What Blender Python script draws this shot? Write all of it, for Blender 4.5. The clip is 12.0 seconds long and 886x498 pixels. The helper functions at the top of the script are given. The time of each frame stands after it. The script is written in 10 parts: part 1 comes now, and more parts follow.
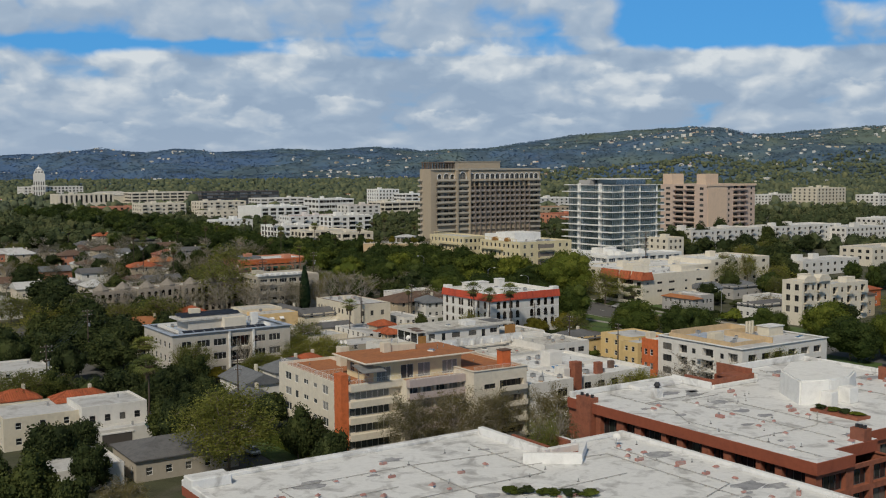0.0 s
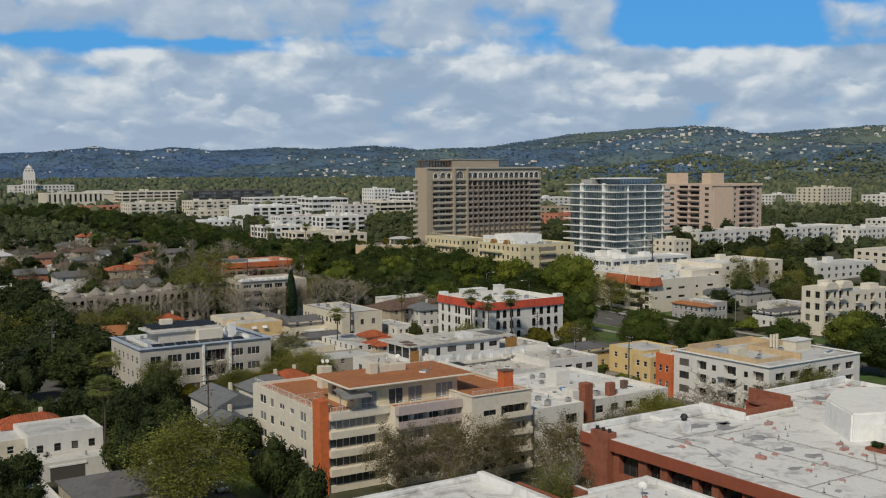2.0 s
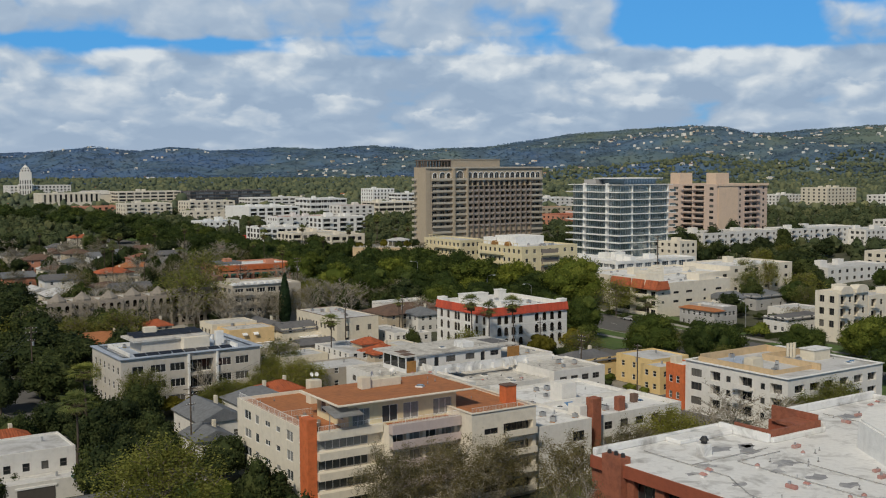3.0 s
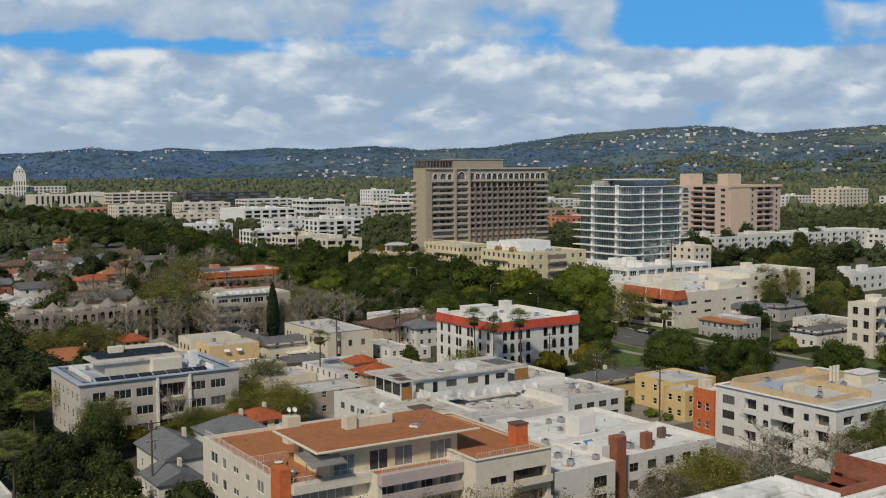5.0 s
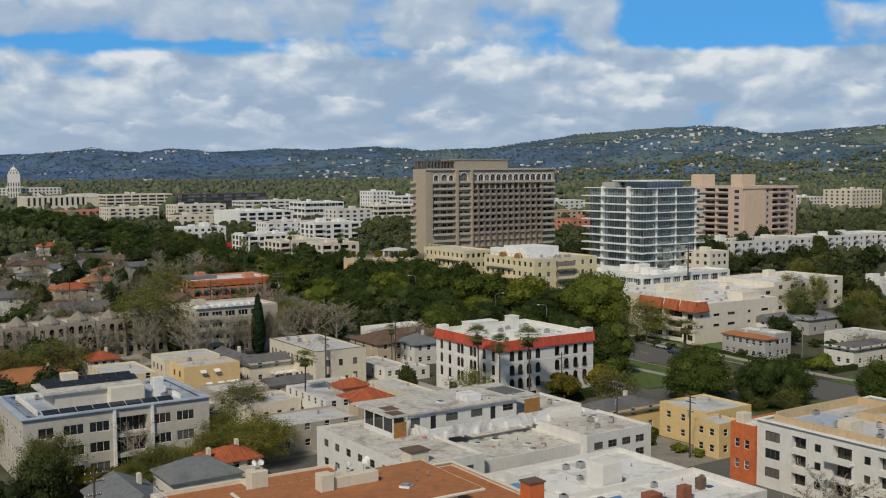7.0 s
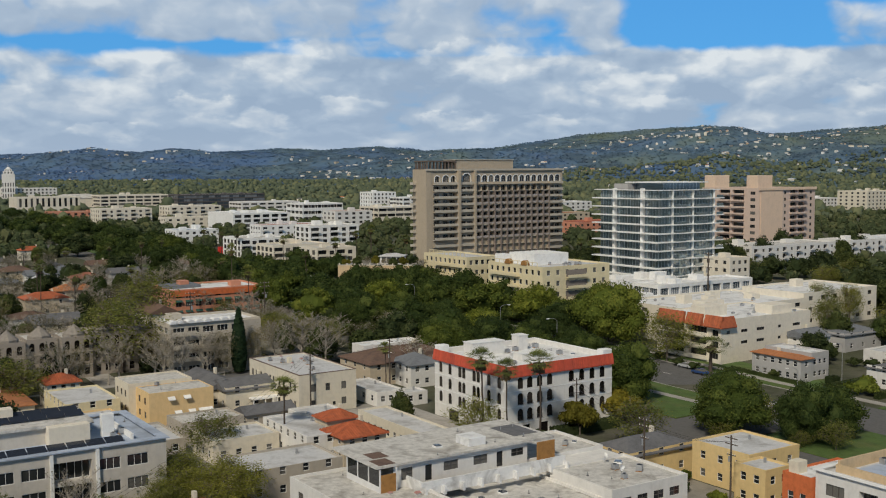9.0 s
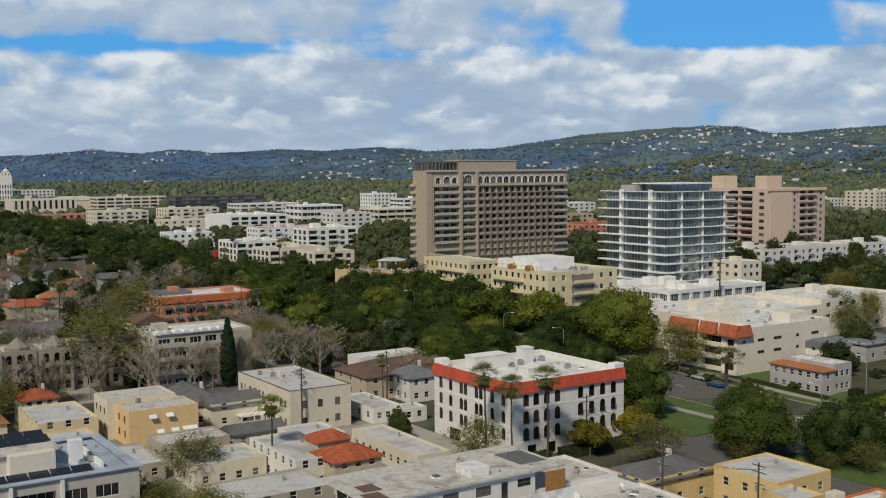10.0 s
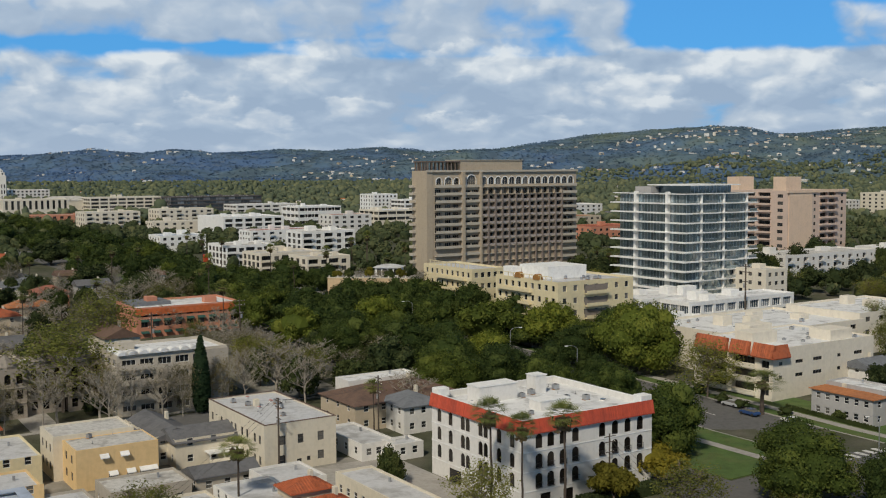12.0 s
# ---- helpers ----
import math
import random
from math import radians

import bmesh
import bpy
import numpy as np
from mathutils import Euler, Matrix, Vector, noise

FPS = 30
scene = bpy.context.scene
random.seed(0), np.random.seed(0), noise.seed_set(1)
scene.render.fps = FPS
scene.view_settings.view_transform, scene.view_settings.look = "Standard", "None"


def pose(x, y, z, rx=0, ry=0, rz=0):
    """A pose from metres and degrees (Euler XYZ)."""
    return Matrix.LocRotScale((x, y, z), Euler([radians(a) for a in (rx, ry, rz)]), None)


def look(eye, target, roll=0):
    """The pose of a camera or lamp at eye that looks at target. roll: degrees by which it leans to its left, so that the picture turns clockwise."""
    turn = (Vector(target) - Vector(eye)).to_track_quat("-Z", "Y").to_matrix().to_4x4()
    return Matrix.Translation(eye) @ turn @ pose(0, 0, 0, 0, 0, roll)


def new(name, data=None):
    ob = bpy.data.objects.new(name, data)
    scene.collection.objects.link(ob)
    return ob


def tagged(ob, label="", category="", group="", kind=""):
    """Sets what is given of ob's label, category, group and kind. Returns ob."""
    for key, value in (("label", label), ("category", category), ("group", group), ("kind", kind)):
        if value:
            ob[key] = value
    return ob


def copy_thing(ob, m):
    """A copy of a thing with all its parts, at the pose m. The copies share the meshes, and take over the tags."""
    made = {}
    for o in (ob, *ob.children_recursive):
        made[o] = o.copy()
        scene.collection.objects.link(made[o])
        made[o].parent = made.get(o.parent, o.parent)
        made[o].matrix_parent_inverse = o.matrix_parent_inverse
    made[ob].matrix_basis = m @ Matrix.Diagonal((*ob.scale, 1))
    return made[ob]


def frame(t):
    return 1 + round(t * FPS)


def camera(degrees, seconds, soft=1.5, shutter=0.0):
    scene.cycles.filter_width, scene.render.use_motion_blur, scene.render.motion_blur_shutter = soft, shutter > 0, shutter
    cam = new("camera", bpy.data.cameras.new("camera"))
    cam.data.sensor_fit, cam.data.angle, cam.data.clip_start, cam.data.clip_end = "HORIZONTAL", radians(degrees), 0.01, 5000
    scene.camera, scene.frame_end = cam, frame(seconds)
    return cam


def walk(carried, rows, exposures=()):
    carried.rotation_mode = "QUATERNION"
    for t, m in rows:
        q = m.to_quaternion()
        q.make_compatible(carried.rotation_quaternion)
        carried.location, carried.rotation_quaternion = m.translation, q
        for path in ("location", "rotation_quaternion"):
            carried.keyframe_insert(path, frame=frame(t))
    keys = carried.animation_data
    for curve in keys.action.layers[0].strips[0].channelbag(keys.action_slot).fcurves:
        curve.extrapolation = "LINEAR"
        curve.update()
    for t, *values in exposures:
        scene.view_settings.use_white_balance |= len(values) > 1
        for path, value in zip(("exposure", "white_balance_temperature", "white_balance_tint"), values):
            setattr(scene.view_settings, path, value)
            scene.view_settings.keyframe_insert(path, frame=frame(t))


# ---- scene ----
cam = camera(44.93, 12.0, soft=1.1)
# seconds, eye, target, roll: a level forward flight
PATH = [
    (0, (-2.755, 4.549, 51.673), (-1.651, 104.259, 44.136), -0.32),
    (0.5, (-2.583, 10.042, 51.617), (-1.403, 109.749, 44.059), -0.26),
    (1, (-2.373, 15.905, 51.512), (-1.129, 115.612, 43.954), -0.24),
    (1.5, (-2.12, 21.953, 51.427), (-0.819, 121.659, 43.878), -0.23),
    (2, (-1.92, 28.097, 51.385), (-0.57, 127.798, 43.775), -0.23),
    (2.5, (-1.649, 34.412, 51.347), (-0.302, 134.111, 43.715), -0.25),
    (3, (-1.343, 40.916, 51.277), (-0.02, 140.617, 43.659), -0.25),
    (5, (-0.627, 66.126, 51.31), (0.549, 165.833, 43.756), -0.28),
    (5.5, (-0.369, 73.018, 51.241), (0.732, 172.727, 43.697), -0.26),
    (6, (-0.191, 79.647, 51.261), (0.867, 179.356, 43.716), -0.24),
    (6.5, (0.034, 86.182, 51.304), (1.036, 185.894, 43.779), -0.26),
    (7, (0.263, 92.896, 51.402), (1.208, 192.61, 43.898), -0.33),
    (9, (1.374, 121.045, 51.543), (2.002, 220.762, 44.049), -0.29),
    (9.5, (1.665, 128.049, 51.653), (2.195, 227.769, 44.203), -0.37),
    (10, (1.867, 135.217, 51.726), (2.314, 234.94, 44.295), -0.42),
    (10.5, (2.198, 142.22, 51.789), (2.537, 241.945, 44.375), -0.41),
    (11, (2.345, 149.487, 51.7), (2.612, 249.213, 44.312), -0.40),
    (11.5, (2.449, 156.74, 51.652), (2.675, 256.467, 44.273), -0.35),
    (12, (2.654, 163.64, 51.681), (2.827, 263.365, 44.263), -0.32),
]
walk(cam, [(t, look(eye, target, roll)) for t, eye, target, roll in PATH],
     exposures=((0.0, -0.13), (1.5, -0.11), (3.5, -0.03), (7.0, -0.02), (12.0, 0.02)))


# ---- sky, clouds and sun ----
SUN_TO = Vector((-0.36, -0.933, 0.0)) * math.cos(radians(44)) + Vector((0, 0, math.sin(radians(44))))


def N(nt, kind, **kw):
    n = nt.nodes.new(kind)
    for k, v in kw.items():
        if k.startswith("i_"):
            n.inputs[int(k[2:]) if k[2:].isdigit() else k[2:].replace("_", " ")].default_value = v
        elif k == "operation":
            n.operation = v
        elif k == "blend_type":
            n.blend_type = v
        elif k == "data_type":
            n.data_type = v
    return n


def math_node(nt, op, a, b=None, clamp=False):
    n = nt.nodes.new("ShaderNodeMath")
    n.operation = op
    n.use_clamp = clamp
    for k, v in enumerate((a, b)):
        if v is None:
            continue
        if isinstance(v, (int, float)):
            n.inputs[k].default_value = v
        else:
            nt.links.new(v, n.inputs[k])
    return n.outputs[0]


def ramp(nt, fac, stops):
    n = nt.nodes.new("ShaderNodeValToRGB")
    e = n.color_ramp.elements
    while len(e) < len(stops):
        e.new(0.5)
    for k, (p, c) in enumerate(stops):
        e[k].position = p
        e[k].color = (*c, 1) if len(c) == 3 else c
    nt.links.new(fac, n.inputs[0])
    return n.outputs[0]


def grey(v):
    return (v, v, v)


def mixc(nt, fac, a, b, blend="MIX"):
    n = nt.nodes.new("ShaderNodeMix")
    n.data_type = "RGBA"
    n.blend_type = blend
    for sock, v in ((n.inputs[0], fac), (n.inputs[6], a), (n.inputs[7], b)):
        if isinstance(v, (int, float)):
            sock.default_value = v
        elif isinstance(v, (tuple, list)):
            sock.default_value = (*v, 1) if len(v) == 3 else v
        else:
            nt.links.new(v, sock)
    return n.outputs[2]


def noise_node(nt, vec, scale, detail=5, rough=0.55, distortion=0.0):
    n = nt.nodes.new("ShaderNodeTexNoise")
    n.inputs["Scale"].default_value = scale
    n.inputs["Detail"].default_value = detail
    n.inputs["Roughness"].default_value = rough
    n.inputs["Distortion"].default_value = distortion
    if vec is not None:
        nt.links.new(vec, n.inputs["Vector"])
    return n.outputs[0]


def combine(nt, x, y, z):
    n = nt.nodes.new("ShaderNodeCombineXYZ")
    for k, v in enumerate((x, y, z)):
        if isinstance(v, (int, float)):
            n.inputs[k].default_value = v
        else:
            nt.links.new(v, n.inputs[k])
    return n.outputs[0]


def puff_node(nt, vec, scale):
    """Rounded heaps: rounded cells at several sizes."""
    v = nt.nodes.new("ShaderNodeTexVoronoi")
    v.feature = "SMOOTH_F1"
    v.inputs["Scale"].default_value = scale
    v.inputs["Detail"].default_value = 3.0
    v.inputs["Roughness"].default_value = 0.48
    v.inputs["Smoothness"].default_value = 0.55
    nt.links.new(vec, v.inputs["Vector"])
    return math_node(nt, "SUBTRACT", 1.0, v.outputs["Distance"])


# the great heaps of cloud: bearing, elevation, half width, half height, in radians
HEAPS = [(-0.375, 0.088, 0.055, 0.022), (-0.276, 0.090, 0.058, 0.026), (-0.139, 0.099, 0.040, 0.020), (-0.008, 0.106, 0.024, 0.009), (0.050, 0.097, 0.062, 0.019), (0.114, 0.151, 0.034, 0.012),
         (0.178, 0.074, 0.042, 0.020), (0.300, 0.088, 0.072, 0.020), (0.385, 0.060, 0.052, 0.013), (0.389, 0.131, 0.036, 0.014), (0.014, 0.047, 0.040, 0.010), (-0.082, 0.056, 0.036, 0.010),
         (-0.218, 0.056, 0.034, 0.010), (0.222, 0.054, 0.034, 0.010), (-0.297, 0.034, 0.036, 0.008), (-0.160, 0.044, 0.030, 0.009), (0.110, 0.040, 0.034, 0.008), (-0.33, 0.148, 0.09, 0.012)]


def make_world():
    w = bpy.data.worlds.new("sky")
    scene.world = w
    w.use_nodes = True
    nt = w.node_tree
    nt.nodes.clear()
    out = nt.nodes.new("ShaderNodeOutputWorld")
    bg = nt.nodes.new("ShaderNodeBackground")
    sky = nt.nodes.new("ShaderNodeTexSky")
    sky.sky_type = "NISHITA"
    sky.sun_disc = False
    sky.sun_elevation = radians(44)
    sky.sun_rotation = math.atan2(SUN_TO.x, SUN_TO.y)
    sky.altitude = 100
    sky.air_density = 1.0
    sky.dust_density = 0.3
    tc = nt.nodes.new("ShaderNodeTexCoord")
    sep = nt.nodes.new("ShaderNodeSeparateXYZ")
    nt.links.new(tc.outputs["Generated"], sep.inputs[0])
    X, Y, Z = sep.outputs
    az = math_node(nt, "ARCTAN2", X, Y)
    el = math_node(nt, "ARCSINE", Z)
    # the deck of clouds: heaps that flatten towards the horizon
    row = math_node(nt, "POWER", math_node(nt, "ADD", math_node(nt, "MAXIMUM", el, 0.0), 0.012), 0.62)
    vec = combine(nt, math_node(nt, "MULTIPLY", az, 1.0), math_node(nt, "MULTIPLY", row, 1.15), 0.37)
    warp = nt.nodes.new("ShaderNodeTexNoise")
    warp.inputs["Scale"].default_value = 26.0
    warp.inputs["Detail"].default_value = 4.0
    nt.links.new(vec, warp.inputs["Vector"])
    wv = nt.nodes.new("ShaderNodeVectorMath")
    wv.operation = "MULTIPLY_ADD"
    wv.inputs[1].default_value = (0.034, 0.022, 0.0)
    nt.links.new(warp.outputs["Color"], wv.inputs[0])
    nt.links.new(vec, wv.inputs[2])
    up = nt.nodes.new("ShaderNodeVectorMath")
    up.operation = "ADD"
    up.inputs[1].default_value = (-0.007, 0.017, 0.0)
    nt.links.new(wv.outputs[0], up.inputs[0])

    def heap(v):
        return math_node(nt, "ADD", math_node(nt, "MULTIPLY", noise_node(nt, v, 13.0, 7, 0.50), 0.62), math_node(nt, "MULTIPLY", puff_node(nt, v, 16.0), 0.38))

    d, d_up = heap(wv.outputs[0]), heap(up.outputs[0])
    wide = noise_node(nt, combine(nt, az, math_node(nt, "MULTIPLY", row, 2.2), 4.3), 4.6, 3, 0.5, 0.3)

    def step(v, a, b):
        n = nt.nodes.new("ShaderNodeMapRange")
        n.interpolation_type = "SMOOTHSTEP"
        n.inputs[1].default_value, n.inputs[2].default_value = a, b
        nt.links.new(v, n.inputs[0])
        return n.outputs[0]

    # cover: a closed bank low down, a blue lane above it, a thinner veil overhead that breaks up in the east
    bank = math_node(nt, "MULTIPLY", step(el, 0.120, 0.092), 1.45)
    veil = math_node(nt, "MULTIPLY", step(el, 0.106, 0.122), step(az, 0.185, 0.14))
    mid = math_node(nt, "MULTIPLY", step(az, -0.22, -0.10), step(az, 0.20, 0.15))
    east = math_node(nt, "MULTIPLY", step(az, 0.315, 0.36), step(el, 0.155, 0.135))
    cover = math_node(nt, "ADD", math_node(nt, "MAXIMUM", math_node(nt, "MAXIMUM", bank, math_node(nt, "MULTIPLY", veil, 1.05)), math_node(nt, "MAXIMUM", math_node(nt, "MULTIPLY", mid, 0.92), math_node(nt, "MULTIPLY", east, 0.8))), math_node(nt, "MULTIPLY", math_node(nt, "SUBTRACT", d, 0.52), 2.1))
    dens = step(cover, 0.16, 0.76)
    # lit tops, grey undersides; the great heaps stand out of the deck, with ragged edges
    fray = nt.nodes.new("ShaderNodeTexNoise")
    fray.inputs["Scale"].default_value = 30.0
    fray.inputs["Detail"].default_value = 6.0
    fray.inputs["Roughness"].default_value = 0.55
    nt.links.new(vec, fray.inputs["Vector"])
    fs = nt.nodes.new("ShaderNodeSeparateColor")
    nt.links.new(fray.outputs["Color"], fs.inputs[0])
    faz = math_node(nt, "ADD", az, math_node(nt, "MULTIPLY", math_node(nt, "SUBTRACT", fs.outputs[0], 0.5), 0.09))
    fel = math_node(nt, "ADD", el, math_node(nt, "MULTIPLY", math_node(nt, "SUBTRACT", fs.outputs[1], 0.5), 0.036))
    crown = None
    for a0, e0, sa, se in HEAPS:
        du = math_node(nt, "MULTIPLY", math_node(nt, "SUBTRACT", faz, a0), 1 / sa)
        dv = math_node(nt, "MULTIPLY", math_node(nt, "SUBTRACT", fel, e0), 1 / se)
        q = math_node(nt, "ADD", math_node(nt, "MULTIPLY", du, du), math_node(nt, "MULTIPLY", dv, dv))
        m = math_node(nt, "MULTIPLY", step(q, 1.35, 0.25), math_node(nt, "ADD", math_node(nt, "MULTIPLY", dv, 0.32), 0.66, True))
        crown = m if crown is None else math_node(nt, "MAXIMUM", crown, m)
    lit = math_node(nt, "MULTIPLY", math_node(nt, "SUBTRACT", d, d_up), 2.6)
    lit = math_node(nt, "ADD", lit, math_node(nt, "MULTIPLY", math_node(nt, "SUBTRACT", d, 0.5), 0.5))
    lit = math_node(nt, "ADD", lit, math_node(nt, "MULTIPLY", math_node(nt, "SUBTRACT", wide, 0.5), 0.7))
    lit = math_node(nt, "ADD", math_node(nt, "ADD", lit, 0.30), math_node(nt, "MULTIPLY", crown, 0.62))
    cloud = ramp(nt, lit, [(0.0, (0.315, 0.42, 0.56)), (0.34, (0.385, 0.49, 0.62)), (0.60, (0.50, 0.585, 0.68)), (0.95, (0.71, 0.765, 0.805))])
    upper = step(el, 0.10, 0.135)
    cloud = mixc(nt, math_node(nt, "MULTIPLY", upper, 0.45), cloud, (0.40, 0.50, 0.63))
    low = ramp(nt, math_node(nt, "MULTIPLY", el, 6.0), [(0.0, grey(0.72)), (0.22, grey(0.25)), (0.5, grey(0.0))])
    cloud = mixc(nt, low, cloud, (0.385, 0.475, 0.60))
    blue = mixc(nt, 1.0, sky.outputs[0], (0.017, 0.050, 0.095), "MULTIPLY")
    blue = mixc(nt, 0.6, blue, (0.105, 0.40, 0.80))
    col = mixc(nt, dens, blue, cloud)
    # higher up the cover is broken and its sunlit side warmer
    high = ramp(nt, el, [(0.22, grey(0)), (0.45, grey(1))])
    over = mixc(nt, ramp(nt, d, [(0.46, grey(0)), (0.58, grey(1))]), (0.06, 0.086, 0.12), (0.32, 0.282, 0.23))
    col = mixc(nt, high, col, over)
    nt.links.new(col, bg.inputs[0])
    bg.inputs[1].default_value = 1.0
    nt.links.new(bg.outputs[0], out.inputs[0])


make_world()
sun = new("sun", bpy.data.lights.new("sun", "SUN"))
sun.data.energy = 2.95
sun.data.angle = radians(6)
sun.data.color = (1.0, 0.915, 0.77)
sun.matrix_world = look(SUN_TO * 500, (0, 0, 0))


# ---- materials ----
def material(name, col, rough=0.8, var=0.18, scale=1.2, fine=14.0, bump=0.15, bdist=0.02, stain=None, stain_amt=0.35, stain_scale=0.25,
             metal=0.0, island=0.0, objvar=0.0, streak=0.0, spec=0.4, hue2=None):
    """A weathered surface: base colour, two scales of grain, stains of another colour, relief."""
    m = bpy.data.materials.new(name)
    m.use_nodes = True
    nt = m.node_tree
    b = nt.nodes["Principled BSDF"]
    geo = nt.nodes.new("ShaderNodeNewGeometry")
    pos = geo.outputs["Position"]
    n1 = noise_node(nt, pos, scale, 4, 0.6)
    n2 = noise_node(nt, pos, fine, 3, 0.6)
    k = math_node(nt, "ADD", math_node(nt, "MULTIPLY", n1, 0.65), math_node(nt, "MULTIPLY", n2, 0.35))
    lo = tuple(c * (1 - var * 1.6) for c in col)
    hi = tuple(min(1, c * (1 + var)) for c in col)
    c = ramp(nt, k, [(0.30, lo), (0.5, col), (0.72, hi)])
    if stain is not None:
        s = noise_node(nt, pos, stain_scale, 5, 0.62, 0.6)
        f = ramp(nt, s, [(0.50, grey(0)), (0.68, grey(stain_amt))])
        c = mixc(nt, f, c, stain)
    if streak:
        sep = nt.nodes.new("ShaderNodeSeparateXYZ")
        nt.links.new(pos, sep.inputs[0])
        v = combine(nt, sep.outputs[0], sep.outputs[1], math_node(nt, "MULTIPLY", sep.outputs[2], 0.08))
        s = noise_node(nt, v, 1.6, 4, 0.6)
        f = ramp(nt, s, [(0.5, grey(0)), (0.75, grey(streak))])
        c = mixc(nt, f, c, tuple(x * 0.55 for x in col))
    if hue2 is not None:
        s = noise_node(nt, pos, 0.12, 3, 0.5)
        c = mixc(nt, ramp(nt, s, [(0.42, grey(0)), (0.6, grey(1))]), c, hue2)
    rnd = None
    if island:
        rnd = geo.outputs["Random Per Island"]
        amt = island
    elif objvar:
        rnd = nt.nodes.new("ShaderNodeObjectInfo").outputs["Random"]
        amt = objvar
    if rnd is not None:
        g = ramp(nt, rnd, [(0.0, grey(1 - amt)), (1.0, grey(min(1.6, 1 + amt)))])
        c = mixc(nt, 1.0, c, g, "MULTIPLY")
    nt.links.new(c, b.inputs["Base Color"])
    b.inputs["Roughness"].default_value = rough
    b.inputs["Metallic"].default_value = metal
    b.inputs["Specular IOR Level"].default_value = spec
    if bump:
        bn = nt.nodes.new("ShaderNodeBump")
        bn.inputs["Strength"].default_value = bump
        bn.inputs["Distance"].default_value = bdist
        nt.links.new(n2, bn.inputs["Height"])
        nt.links.new(bn.outputs[0], b.inputs["Normal"])
    return m


def glass_material(name, dark, light, share=0.6, rough=0.06, metal=0.0):
    """Window glass over dim rooms and drawn blinds, which differ from pane to pane."""
    m = bpy.data.materials.new(name)
    m.use_nodes = True
    nt = m.node_tree
    b = nt.nodes["Principled BSDF"]
    r = nt.nodes.new("ShaderNodeObjectInfo").outputs["Random"]
    geo = nt.nodes.new("ShaderNodeNewGeometry")
    r2 = math_node(nt, "FRACT", math_node(nt, "ADD", r, geo.outputs["Random Per Island"]))
    c = ramp(nt, r2, [(0.0, dark), (share, tuple(x * 1.6 for x in dark)), (min(0.99, share + 0.08), light), (1.0, tuple(x * 0.8 for x in light))])
    n = noise_node(nt, geo.outputs["Position"], 2.2, 3)
    c = mixc(nt, math_node(nt, "MULTIPLY", n, 0.6), c, dark)
    nt.links.new(c, b.inputs["Base Color"])
    b.inputs["Roughness"].default_value = rough
    b.inputs["Specular IOR Level"].default_value = 0.6
    b.inputs["Metallic"].default_value = metal
    return m


def leaf_material(name, c1, c2, c3, rough=0.7, thin=0.25, patch=0.35):
    m = bpy.data.materials.new(name)
    m.use_nodes = True
    nt = m.node_tree
    b = nt.nodes["Principled BSDF"]
    geo = nt.nodes.new("ShaderNodeNewGeometry")
    o = nt.nodes.new("ShaderNodeObjectInfo").outputs["Random"]
    n = noise_node(nt, geo.outputs["Position"], patch, 3)
    k = math_node(nt, "ADD", math_node(nt, "MULTIPLY", geo.outputs["Random Per Island"], 0.38), math_node(nt, "MULTIPLY", n, 0.62))
    c = ramp(nt, k, [(0.15, c1), (0.5, c2), (0.85, c3)])
    c = mixc(nt, 1.0, c, ramp(nt, o, [(0, (0.72, 0.74, 0.75)), (0.5, grey(1)), (1, (1.35, 1.25, 1.0))]), "MULTIPLY")
    nt.links.new(c, b.inputs["Base Color"])
    b.inputs["Roughness"].default_value = rough
    b.inputs["Specular IOR Level"].default_value = 0.10
    tr = nt.nodes.new("ShaderNodeBsdfTranslucent")
    nt.links.new(c, tr.inputs[0])
    mx = nt.nodes.new("ShaderNodeMixShader")
    mx.inputs[0].default_value = thin
    nt.links.new(b.outputs[0], mx.inputs[1])
    nt.links.new(tr.outputs[0], mx.inputs[2])
    nt.links.new(mx.outputs[0], nt.nodes["Material Output"].inputs[0])
    return m


M = {}
GRIME = (0.16, 0.15, 0.14)
M["white_wall"] = material("white_stucco", (0.71, 0.69, 0.65), stain=GRIME, stain_amt=0.10, streak=0.16, bump=0.2, var=0.07)
M["cream_wall"] = material("cream_stucco", (0.66, 0.6, 0.48), stain=GRIME, stain_amt=0.10, streak=0.16, var=0.07)
M["ivory_wall"] = material("ivory_stucco", (0.72, 0.66, 0.55), stain=GRIME, stain_amt=0.10, streak=0.16, var=0.07)
M["beige_wall"] = material("beige_stucco", (0.5, 0.42, 0.31), stain=GRIME, stain_amt=0.10, streak=0.16, var=0.07)
M["tan_wall"] = material("tan_stucco", (0.74, 0.53, 0.27), stain=(0.3, 0.2, 0.1), stain_amt=0.10, streak=0.16, var=0.07)
M["sand_wall"] = material("sand_stucco", (0.58, 0.43, 0.26), stain=GRIME, stain_amt=0.2, streak=0.2, var=0.1)
M["lemon_wall"] = material("pale_yellow_stucco", (0.70, 0.61, 0.39), stain=GRIME, stain_amt=0.1, streak=0.16, var=0.07)
M["yellow_wall"] = material("yellow_stucco", (0.70, 0.52, 0.25), stain=(0.35, 0.25, 0.12), stain_amt=0.10, streak=0.16, var=0.07)
M["orange_wall"] = material("orange_paint", (0.58, 0.15, 0.05), stain=(0.3, 0.08, 0.04), stain_amt=0.3)
M["salmon_wall"] = material("salmon_stucco", (0.55, 0.24, 0.15), stain=GRIME, stain_amt=0.10, streak=0.16, var=0.07)
M["grey_wall"] = material("grey_stucco", (0.42, 0.41, 0.40), stain=GRIME, stain_amt=0.10, streak=0.16, var=0.07)
